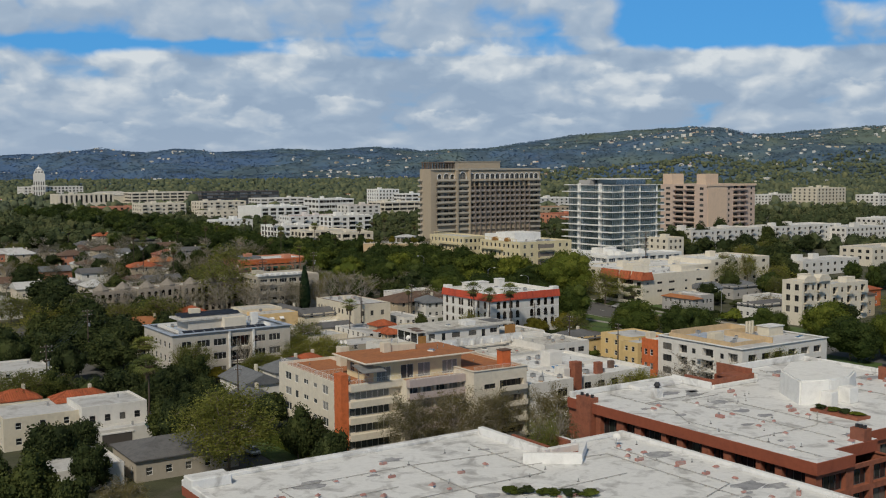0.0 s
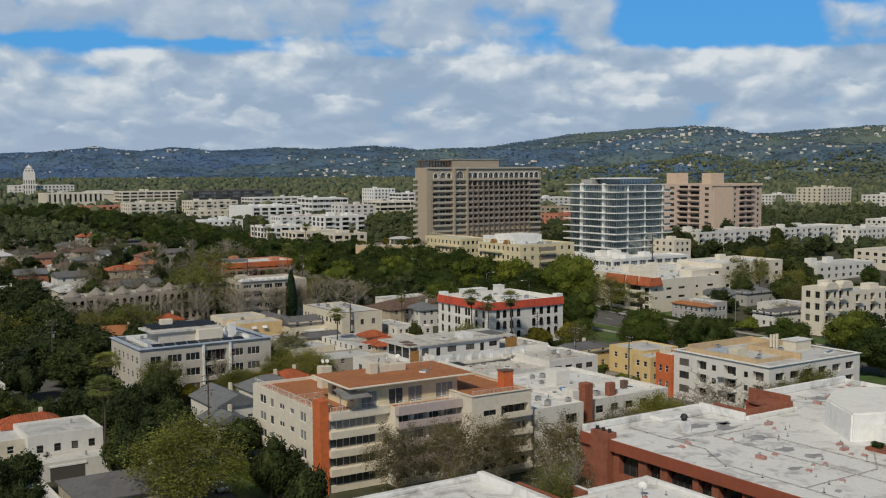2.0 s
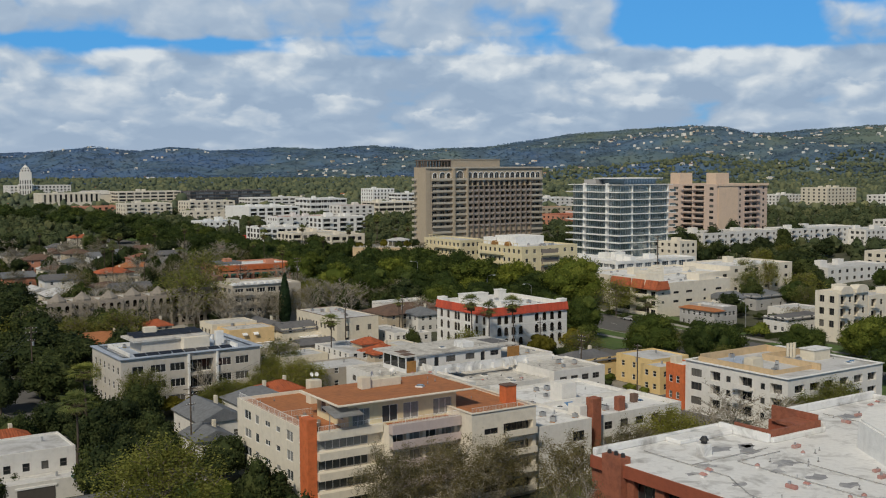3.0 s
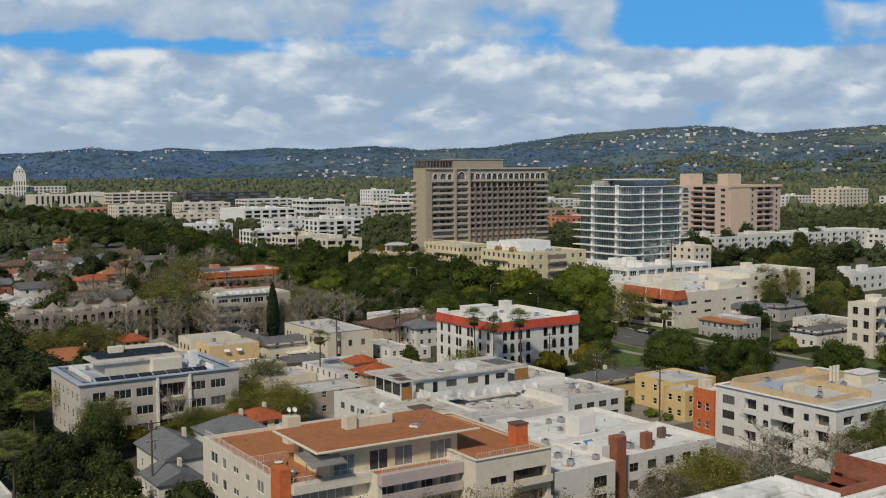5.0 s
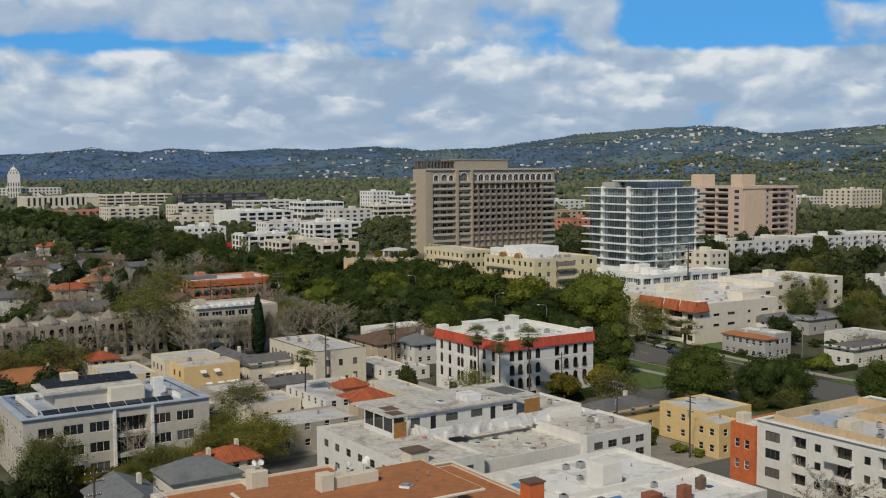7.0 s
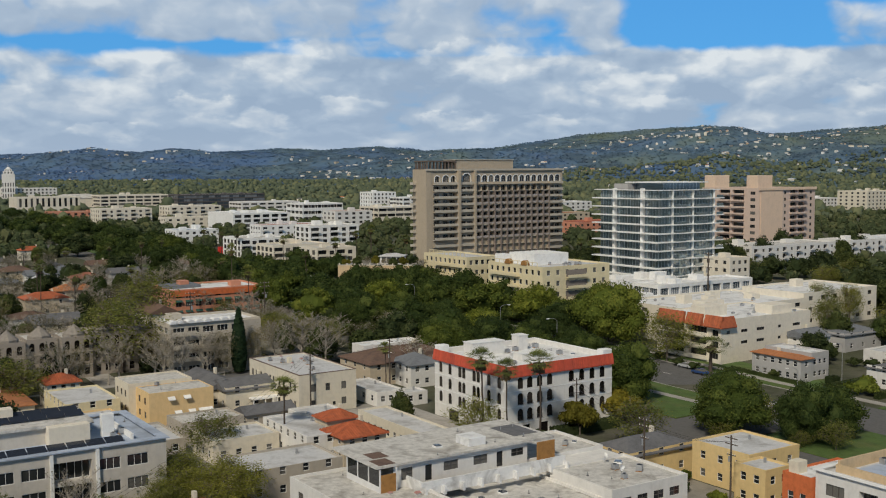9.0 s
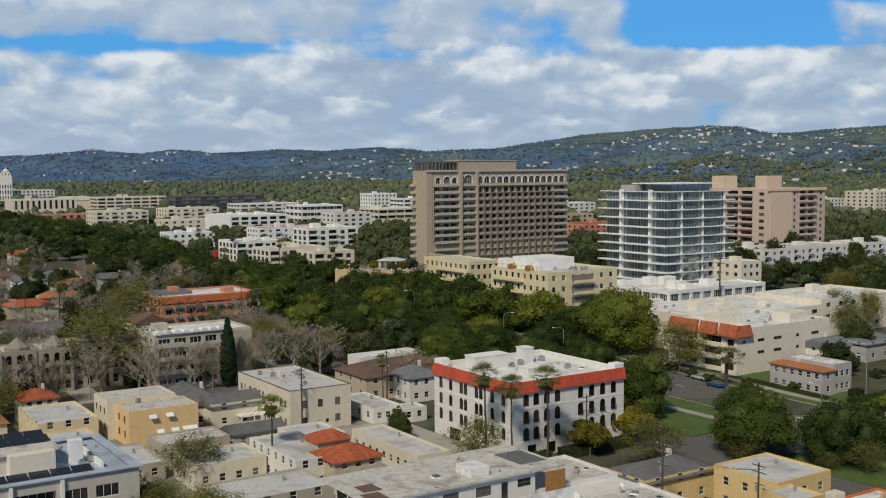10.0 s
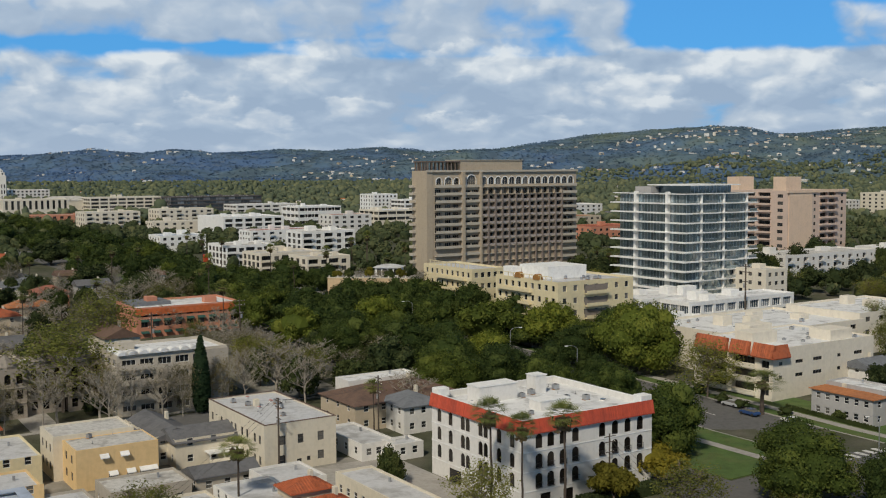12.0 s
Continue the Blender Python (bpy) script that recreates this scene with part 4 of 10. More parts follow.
def make_tree(kind, far=False):
    """Meshes (name, mesh) of one tree of its kind, with its nominal radius and height."""
    if kind == "ficus" or kind == "ficus_bright":
        segs, _ = limbs(12, 0.8, 2, 0.22, 4, 0.38)
        return [("trunk", limb_mesh("trunk", segs, "trunk")), ("crown", dense_crown("crown", kind, 8, 0.2, 12.2, 5600 if far else 14000, 0.33 if far else 0.21, 24 if far else 36))], 8, 12
    if kind == "oak":
        segs, _ = limbs(9, 0.9, 3, 0.22, 3, 0.28)
        return [("trunk", limb_mesh("trunk", segs, "trunk")), ("crown", dense_crown("crown", "oak", 5.2, 0.5, 9.4, 3000 if far else 6400, 0.31 if far else 0.24, 18 if far else 30))], 5.5, 9
    if kind == "golden":
        segs, _ = limbs(6, 0.9, 3, 0.22, 3, 0.16)
        return [("trunk", limb_mesh("trunk", segs, "trunk")), ("crown", dense_crown("crown", "golden", 3.8, 1.0, 6, 3800, 0.27, 16))], 4, 6
    if kind in ("sycamore", "dry_tree"):
        segs, tips = upright_limbs(11.5, 0.8, 6 if far else 8, 0.17)
        top = max(p.z for p in tips)
        # feathery sprays along the twigs, filling an upright oval
        n, per = (420, 9 if far else 36) if kind == "sycamore" else (340, 6 if far else 30)
        d = RNG.normal(0, 1, (n, 3))
        d /= np.linalg.norm(d, axis=1)[:, None]
        q = d * RNG.uniform(0.35, 1.0, (n, 1)) ** 0.6 * np.array([4.6, 4.6, top * 0.40]) * (1 + 0.22 * np.sin(3 * np.arctan2(d[:, :1], d[:, 1:2]) + 4 * d[:, 2:]))
        q[:, 2] += top * 0.60
        for p in q[::6 if far else 2]:
            b = min(segs, key=lambda g: (g[1] - Vector(p)).length + 0.15 * g[1].z)
            segs.append((b[1], Vector(p), 0.035, 0.015))
        t = np.concatenate([q, np.array([p[:] for p in tips])[::6]])
        c = np.repeat(t, per, 0) + RNG.normal(0, 0.42 if kind == "sycamore" else 0.30, (len(t) * per, 3)) * (1, 1, 1.4)
        v, f = leaf_quads(c, RNG.normal(0, 1, c.shape), (0.165 if far else 0.115) if kind == "sycamore" else (0.15 if far else 0.10))
        mat = "olive" if kind == "sycamore" else "dry"
        return [("trunk", limb_mesh("trunk", segs, "pale_bark" if kind == "dry_tree" else "trunk")), ("crown", mesh_from("crown", v.tolist(), f.tolist(), mat))], float(np.percentile(np.linalg.norm(t[:, :2], axis=1), 92)), float(t[:, 2].max())
    if kind == "bare_tree":
        segs, tips = upright_limbs(10.5, 0.75)
        t = np.array([p[:] for p in tips])
        c = t[RNG.integers(0, len(t), 420)] + RNG.normal(0, 0.22, (420, 3))
        v, f = leaf_quads(c, RNG.normal(0, 1, c.shape), 0.10)
        return [("trunk", limb_mesh("trunk", segs, "pale_bark")), ("crown", mesh_from("crown", v.tolist(), f.tolist(), "dry"))], float(np.percentile(np.linalg.norm(t[:, :2], axis=1), 92)), float(t[:, 2].max())
    if kind == "cypress":
        n = 2600
        s = RNG.uniform(0.03, 1, n)
        rad = 1.15 * np.sin(np.pi * s ** 0.75) ** 0.6 * (1 - s * 0.35) + 0.05
        a = RNG.uniform(0, 2 * np.pi, n)
        d = np.stack([np.cos(a), np.sin(a), np.full(n, 0.5)], 1)
        c = np.stack([np.cos(a) * rad, np.sin(a) * rad, s * 13], 1) * (1 + RNG.normal(0, 0.03, (n, 1)))
        v, f = leaf_quads(c, d, 0.24, 0.4)
        iv, jf = ico(2)
        w = iv * (0.95, 0.95, 6.0) + (0, 0, 6.2)
        bm = bmesh.new()
        cyl(bm, 0, 0, -0.3, 2, 0.2, 0.15)
        tm = bpy.data.meshes.new("trunk")
        bm.to_mesh(tm)
        bm.free()
        tm.materials.append(M["trunk"])
        return [("trunk", tm), ("crown", mesh_from("crown", w.tolist() + v.tolist(), jf.tolist() + (f + len(w)).tolist(), "cypress"))], 1.2, 13
    if kind in ("fan_palm", "date_palm"):
        H = 16 if kind == "fan_palm" else 9
        bm = bmesh.new()
        p, r = Vector((0, 0, -0.3)), 0.16 if kind == "fan_palm" else 0.32
        for k in range(8):
            q = p + Vector((RNG.normal(0, 0.05), RNG.normal(0, 0.05), (H - 1.2) / 8))
            tube(bm, p, q, r, r * 0.94, 8)
            p, r = q, r * 0.94
        tm = bpy.data.meshes.new("trunk")
        bm.to_mesh(tm)
        bm.free()
        tm.materials.append(M["palm_bark"])
        verts, faces = [], []
        for k in range(34):
            a = k * 2.399963 + RNG.uniform(-0.2, 0.2)
            e = 1.45 - 2.0 * (k / 33) + RNG.uniform(-0.12, 0.12)
            ln = RNG.uniform(2.0, 2.7) * (1.0 if kind == "fan_palm" else 1.25)
            d = Vector((math.cos(a) * math.cos(e), math.sin(a) * math.cos(e), math.sin(e)))
            side = d.cross(Vector((0, 0, 1))).normalized()
            c = Vector(p)
            hub = c + d * ln * 0.5
            nb = 11
            for s in range(nb):
                w = (s / (nb - 1) - 0.5) * 2.5
                bd = (d * math.cos(w) + side * math.sin(w)).normalized()
                tip = hub + bd * ln * 0.52 - Vector((0, 0, 0.16 + 0.12 * abs(w)))
                off = bd.cross(d.cross(side)).normalized() * 0.05
                i = len(verts)
                mid = hub + bd * ln * 0.26
                verts += [hub, mid + off, tip, mid - off]
                faces.append((i, i + 1, i + 2, i + 3))
            i = len(verts)
            verts += [c - side * 0.03, c + side * 0.03, hub]
            faces.append((i, i + 1, i + 2))
        cm = mesh_from("crown", [tuple(v) for v in verts], faces, "frond")
        v2, f2 = leaf_quads(np.array(p[:]) + np.stack([RNG.normal(0, 0.35, 160), RNG.normal(0, 0.35, 160), -RNG.uniform(0.2, 1.9, 160)], 1), RNG.normal(0, 1, (160, 3)) * (1, 1, 0.2), 0.35, 0.3)
        sm = mesh_from("dead_skirt", v2.tolist(), f2.tolist(), "skirt")
        return [("trunk", tm), ("crown", cm), ("dead_skirt", sm)], 2.0, H
    if kind == "shrub":
        return [("crown", dense_crown("crown", "oak", 2.0, 0.0, 2.2, 900, 0.2, 9))], 2.0, 2.2
    if kind == "bright_shrub":
        return [("crown", dense_crown("crown", "ficus_bright", 2.0, 0.0, 2.2, 900, 0.2, 9))], 2.0, 2.2


TREES = {}
# yards that no evergreen shades: x from, to, y from, to
OPEN = [(-92, -52, 428, 480), (-100, -72, 318, 352)]
TREE_TAG = {
    "ficus": ("street_tree", "dense dark green rounded street tree", "tree"),
    "ficus_bright": ("street_tree", "dense bright green rounded street tree", "tree"),
    "oak": ("garden_tree", "dark green leafy garden tree", "tree"),
    "golden": ("garden_tree", "small tree with golden yellow leaves", "tree"),
    "sycamore": ("sycamore", "open sycamore with sparse olive-yellow spring leaves", "tree"),
    "dry_tree": ("sycamore", "sycamore with dry brown leaves and grey limbs", "tree"),
    "bare_tree": ("bare_tree", "bare grey-barked tree with a few dry leaves", "tree"),
    "cypress": ("cypress", "tall narrow dark green cypress", "tree"),
    "fan_palm": ("fan_palm", "tall thin fan palm with a dead brown skirt", "palm"),
    "date_palm": ("date_palm", "stout palm with drooping green fronds", "palm"),
    "shrub": ("shrub", "dark green rounded garden shrub", "shrub"),
    "bright_shrub": ("shrub", "bright green rounded garden shrub", "shrub"),
}


def tree(kind, x, y, r, h, variants=3, z=None):
    if kind in ("ficus", "ficus_bright", "oak") and any(a < x < b and c < y < d for a, b, c, d in OPEN):
        return None
    n = TREES.get(("n", kind), 0)
    TREES["n", kind] = n + 1
    name, label, cat = TREE_TAG[kind]
    far = y > (452 if kind.startswith("ficus") else 300)
    key = (kind, n % variants, far)
    first = key not in TREES
    if first:
        parts, r0, h0 = make_tree(kind, far)
        ob = new(name)
        for nm, me in parts:
            o = new(nm, me)
            o.parent = ob
        tagged(ob, label, cat, group=cat + "s of the neighbourhood")
        TREES[key] = (ob, r0, h0)
    proto, r0, h0 = TREES[key]
    zz = gz(y) if z is None else z
    m = pose(x, y, zz, 0, 0, (n * 137.5) % 360) @ Matrix.Diagonal((r / r0, r / r0, h / h0, 1))
    if first:
        proto.matrix_basis = m
        return proto
    ob = proto.copy()
    scene.collection.objects.link(ob)
    for c in proto.children:
        k = c.copy()
        scene.collection.objects.link(k)
        k.parent = ob
    ob.matrix_basis = m
    return ob


def ficus(x, y, r, h=12):
    return tree("ficus", x, y, r, h)


def oak(x, y, r, h=9):
    return tree("oak", x, y, r, h)


def syc(x, y, r, h=13):
    return tree("sycamore", x, y, r, h)


def bare(x, y, r, h=12):
    return tree("bare_tree", x, y, r, h)


def dry(x, y, r, h=12):
    return tree("dry_tree", x, y, r, h)


def palm(x, y, r=2.0, h=16):
    return tree("fan_palm", x, y, r, h)


def cyp(x, y, r, h):
    return tree("cypress", x, y, r, h, 2)


# boulevard
ficus(-5.0, 516.5, 8.9)
ficus(7.3, 530.8, 9.7)
ficus(-19.6, 510.7, 7.8)
ficus(-29.6, 498.8, 7.1)
ficus(-38.9, 499.2, 7.6)
tree("ficus_bright", 15.8, 460.5, 10.0, 12.5)
tree("ficus_bright", 30.3, 455.4, 8.0, 12)
ficus(5.2, 420.4, 7.9, 11)
ficus(14.4, 400.7, 8.5, 10.5)
ficus(37.0, 430.0, 8.4, 11)
ficus(38.5, 405.5, 6.4, 9)
tree("ficus_bright", 50.4, 424.5, 11.6, 18.5)
ficus(43.4, 354.4, 8.0, 13.8)
ficus(58.6, 324.2, 8.3, 11.5)
ficus(70.5, 318.4, 6.6)
ficus(-11.2, 448.0, 6.8)
ficus(-32.5, 462.1, 7.5, 11)
ficus(34.9, 388.8, 6.6, 9)
ficus(24.9, 397.5, 6.2, 9)
ficus(-27.0, 512.5, 7.0, 13)
ficus(-12.5, 512.0, 6.5, 12.5)
ficus(-58.2, 499.9, 5.2)
ficus(-73.6, 526.8, 5.8)
ficus(-90.6, 552.5, 5.0)
ficus(-119.8, 599.5, 8.1)
ficus(-22.2, 452.7, 5.8)
ficus(-0.8, 465.8, 6.8)
ficus(-11.3, 486.8, 6.9)
for k in range(14):
    ficus(-125 - k * 17 + (k % 3) * 3, 655 + k * 26, 8.6 + (k % 4) * 0.7)
    ficus(-150 - k * 17 + (k % 3) * 4, 642 + k * 25, 8.2 + (k % 3) * 0.8)
for k in range(7):
    ficus(-52 - k * 11.5, 520 + k * 18, 6.4 + (k % 3), 11)
# the planted rows of the boulevard run on behind the apartments
RB = random.Random(11)
for u0, v0, v1, kinds in ((231, 310, 640, 0), (245, 305, 640, 0), (271, 345, 530, 0), (219, 300, 560, 1), (206, 322, 520, 2), (284, 350, 430, 0), (195, 350, 470, 2)):
    v = v0
    while v < v1:
        x, y = grid_xy(u0 + RB.uniform(-2.5, 2.5), v)
        if -44 < x < 6 and 518 < y < 556:
            v += 21
            continue
        k = RB.choice((("ficus", "ficus", "ficus_bright", "ficus"), ("ficus", "oak", "dry_tree", "ficus_bright"), ("dry_tree", "bare_tree", "oak", "sycamore"))[kinds])
        tree(k, x, y, RB.uniform(6.0, 9.0) if kinds < 2 else RB.uniform(4, 6), RB.uniform(9.0, 12.5) if kinds < 2 else RB.uniform(7, 10))
        v += RB.uniform(17, 25) if kinds == 0 else RB.uniform(22, 34)
# bare trees before the scalloped house
for x, y, r, h in ((-60.5, 378.5, 4.0, 13), (-55.0, 382.0, 3.6, 12.5), (-51.5, 384.5, 3.2, 12), (-63.5, 374.0, 3.8, 13.5), (-44.5, 391.0, 3.4, 12), (-40.5, 394.5, 3.6, 12.5)):
    tree("bare_tree" if h > 12.2 else "dry_tree", x, y, r, h)
# bare trees before the pinnacled townhouses
for k in range(16):
    x, y = grid_xy(92 + k * 5.2 + RB.uniform(-1.5, 1.5), 359 + RB.uniform(-4, 4))
    tree(RB.choice(("bare_tree", "dry_tree", "bare_tree", "bare_tree")), x, y, RB.uniform(3.5, 5), RB.uniform(10, 13))
# beyond the boulevard, on the near side of the terraces
ficus(61.5, 338.0, 7.5, 10)
ficus(76.0, 324.0, 8.2, 10.5)
ficus(97.1, 318.6, 7.1, 10)
tree("ficus_bright", 116.4, 323.3, 8.1, 12)
ficus(108.1, 284.4, 8.4)
tree("ficus_bright", 119.7, 285.9, 6.8, 12)
tree("ficus_bright", 126, 300, 8, 11)
tree("bright_shrub", 98.0, 360.0, 3.6, 4.5)
oak(98.1, 393.3, 5.1)
ficus(102.0, 331.0, 5.5, 5)
syc(132.9, 422.2, 6.5, 12)
syc(121.3, 450.1, 5.0)
oak(166.7, 517.7, 10.6, 10)
oak(150, 470, 8, 11)
oak(141, 440, 7, 10)
dry(114.7, 376.0, 5.0, 7)
tree("golden", 37.8, 338.0, 6.0, 6.5)
tree("golden", 29.0, 325.0, 4.0, 7)
syc(38.5, 316.0, 5.2, 9)
syc(8.3, 314.6, 4.4, 10)
oak(-5.9, 335.1, 2.9, 6.5)
dry(66.2, 410.9, 6.5, 12)
oak(70, 416, 4.5, 7)
tree("date_palm", 69.3, 383.5, 3.4, 8.5)
syc(61.5, 398.0, 6.6, 13)
for x, y in ((66.0, 388.5), (63.5, 392.5), (60.0, 401.0), (74.0, 382.0), (84.0, 378.0), (90.0, 376.5)):
    tree("shrub", x, y, 2.0, 2.2)
oak(88.0, 384.0, 3.0, 5.5)
# palms by the red-banded apartment house
palm(9.9, 319.5, 2.7, 17.6)
palm(14.2, 315.3, 2.4, 16.2)
palm(20.3, 316.8, 2.8, 17.4)
palm(-26.8, 314.4, 2.6, 13.4)
palm(-10.5, 368.0, 1.9, 11)
# back gardens, middle distance
syc(-78.0, 388.6, 10.5, 18)
bare(-34.0, 399.3, 5.7, 13.5)
bare(-27.0, 393.2, 4.3, 12)
dry(-11.4, 423.5, 5.5, 10)
dry(-18.9, 413.2, 4.7, 9)
cyp(-48.2, 387.3, 2.1, 15.9)
oak(-30.4, 443.5, 4.5, 7)
cyp(-91.5, 374.1, 0.9, 10)
cyp(-90.3, 376.8, 0.9, 9)
cyp(-89.0, 378.7, 0.8, 8.5)
tree("shrub", -70.0, 387.0, 3.6, 5.2)
bare(-96, 388, 4.6, 12)
bare(-110, 392, 5, 13)
bare(-66, 402, 4, 12)
dry(-122, 398, 6, 12)
dry(-104, 406, 5, 13)
syc(-102.9, 347.8, 6.6, 9)
oak(-88.2, 301.2, 5.5, 9)
syc(-60.3, 258.9, 4.7, 10)
syc(-38.8, 282.2, 5.0, 9)
syc(-30.2, 276.6, 6.0, 9)
syc(-44.0, 262.7, 5.0, 7)
tree("golden", -54.5, 262.0, 3.4, 4.0)
tree("golden", -50.5, 265.0, 2.8, 3.6)
bare(-49.0, 268.5, 3.6, 10)
oak(-70.0, 236.0, 5.4, 9)
oak(-51.1, 232.1, 3.8, 8)
oak(-60.5, 227.8, 4.8, 9)
oak(-58.9, 238.0, 5.0, 9.5)
oak(-58.5, 252.5, 4.6, 9)
oak(-122.0, 336.0, 7.5, 11)
oak(-113.0, 346.0, 6.5, 11)
oak(-119.0, 396.0, 7.0, 11)
oak(-84.5, 231.5, 5.0, 9)
oak(-65.0, 190.0, 4.6, 8.5)
# near gardens along the side street
oak(-48.3, 209.7, 5.5)
syc(-37.1, 181.8, 7.6, 15.5)
oak(-25.6, 193.4, 5.0, 8)
oak(-34.9, 213.5, 4.1, 8)
palm(-57.7, 210.1, 3.0, 15.5)
oak(-53.5, 206.0, 4.2, 8.5)
oak(-52.0, 216.5, 4.8, 9)
oak(-47.0, 222.0, 4.0, 8)
oak(-117.6, 357.9, 11.3, 11)
oak(-91.4, 312.2, 9.2, 10)
oak(-110.0, 312.9, 8.5, 10)
oak(-85.0, 277.8, 8.1, 10)
oak(-68.1, 248.1, 5.5)
oak(-95.9, 263.9, 5.1)
oak(-104, 285, 7, 10)
oak(-67.4, 208.0, 2.8, 6)
syc(-70.4, 279.2, 5.5, 11)
dry(-6.8, 189.6, 4.6, 12)
dry(1.5, 192.0, 5.2, 12.5)
dry(9.0, 196.5, 4.4, 12)
dry(18.0, 186.2, 4.8, 14)
bare(14.3, 158.5, 3.0, 17)
syc(12.6, 145.6, 2.8, 18)
dry(16.5, 163.0, 3.2, 15)
syc(38.8, 216.1, 5.4, 11)
dry(31.0, 208.0, 4.6, 11)
bare(52.7, 229.2, 6.0, 12)
bare(61.4, 226.0, 5.7, 11.5)
bare(47.0, 222.5, 5.0, 11)
syc(77.4, 246.5, 5.8, 10)
syc(69.0, 237.0, 4.0, 9)
oak(-67.0, 183.0, 5.6, 10)
oak(-57.5, 174.0, 3.8, 8.5)
oak(-63.0, 162.0, 5.2, 9.5)
oak(-53.5, 152.0, 3.6, 9.5)
dry(-46.5, 153.0, 3.8, 8)
oak(-71.0, 166.0, 4.5, 10)
oak(-101.4, 307.7, 9.0, 10)
oak(-143.1, 399.0, 10.5, 11)
syc(-39.1, 310.4, 5.1, 8)
# the thick garden trees west of the side street, and the tall ones in front of it
for x, y, r, h in ((-102.8, 312.6, 7.8, 11), (-111.8, 372.6, 7.7, 10), (-137.0, 386.3, 9.0, 11), (-170.4, 446.9, 7.6, 10), (-91.1, 263.0, 5.5, 10), (-94.1, 339.3, 5.6, 9), (-49.3, 202.3, 5.8, 10),
                   (-115.3, 313.2, 6.6, 10), (-113.6, 350.5, 6.5, 10), (-125.0, 340.0, 7.0, 10), (-78.0, 300.0, 5.0, 10), (-81.0, 318.0, 5.5, 10), (-98.0, 360.0, 6.5, 10), (-122.0, 300.0, 6.0, 9), (-130.0, 365.0, 7.5, 10), (-148.0, 420.0, 8.0, 10), (-88.0, 288.0, 6.0, 10.5),
                   (-26.5, 191.5, 3.9, 9.5), (-19.4, 179.5, 3.8, 9), (-225.4, 612.7, 10, 11), (-268.7, 687.2, 11, 11), (-149.5, 482.0, 6.0, 9), (-185.7, 679.6, 10, 12), (-166.5, 677.8, 10, 12), (-132.7, 575.3, 9.0, 11), (-75.0, 228.0, 4.6, 8.5), (-96.0, 325.0, 5.5, 10.5), (-107.0, 335.0, 6.0, 11)):
    oak(x, y, r, h)
for x, y, r, h in ((-84.0, 233.9, 4.4, 8), (-143.8, 362.9, 7.0, 10), (-87.4, 446.0, 8.5, 18), (-92.2, 425.7, 7.0, 14)):
    syc(x, y, r, h)
palm(-66.8, 244.0, 3.2, 14)
# east side, beyond the boulevard
for x, y, r, h in ((122.6, 331.0, 7.5, 10), (112.7, 415.3, 5.0, 10), (140.0, 560.0, 7.0, 10), (152.0, 566.0, 6.0, 9), (166.0, 578.0, 7.0, 10), (182.0, 590.0, 6.5, 9), (128.0, 540.0, 6.0, 9), (176.0, 560.0, 7.0, 9), (198.0, 575.0, 7.0, 10), (160.0, 545.0, 6.0, 8), (104.0, 398.5, 3.0, 4.5)):
    oak(x, y, r, h)
for x, y, r, h in ((130.2, 451.9, 4.0, 13), (122.0, 458.0, 3.6, 12)):
    syc(x, y, r, h)
for x, y in ((102.5, 403.6), (99.5, 398.8), (96.5, 392.0), (108.0, 391.0), (112.0, 389.5)):
    tree("shrub", x, y, 2.2, 2.4)
tree("bright_shrub", 116.0, 372.0, 3.0, 4.0)
# low garden growth before the pale apartment house and behind the yellow one
for x, y, r, h in ((-46.4, 262.5, 4.0, 5.0), (-42.0, 268.5, 3.6, 5.5), (-38.0, 274.0, 3.8, 6.0)):
    syc(x, y, r, h)
for u, v, r in ((192.0, 209.0, 1.4), (191.6, 213.0, 1.6), (194.5, 223.5, 1.8), (190.5, 219.0, 1.5), (180.0, 224.0, 1.6), (184.0, 225.0, 1.9)):
    tree("bright_shrub" if u > 191 else "shrub", *grid_xy(u, v), r, r * 1.2)
for k in range(10):
    x, y = grid_xy(189 + 14 * RB.random(), 354 + k * 6.5)
    tree(("bare_tree", "sycamore", "oak", "dry_tree")[k % 4], x, y, RB.uniform(3.0, 4.6), RB.uniform(7, 10))
# small olive-leaved trees before the median
tree("sycamore", 54.8, 319.8, 2.6, 5.0)
tree("sycamore", 64.7, 327.0, 3.0, 7.0)
tree("sycamore", 73.9, 312.2, 3.0, 5.5)
tree("sycamore", 68.1, 314.3, 2.4, 3.5)


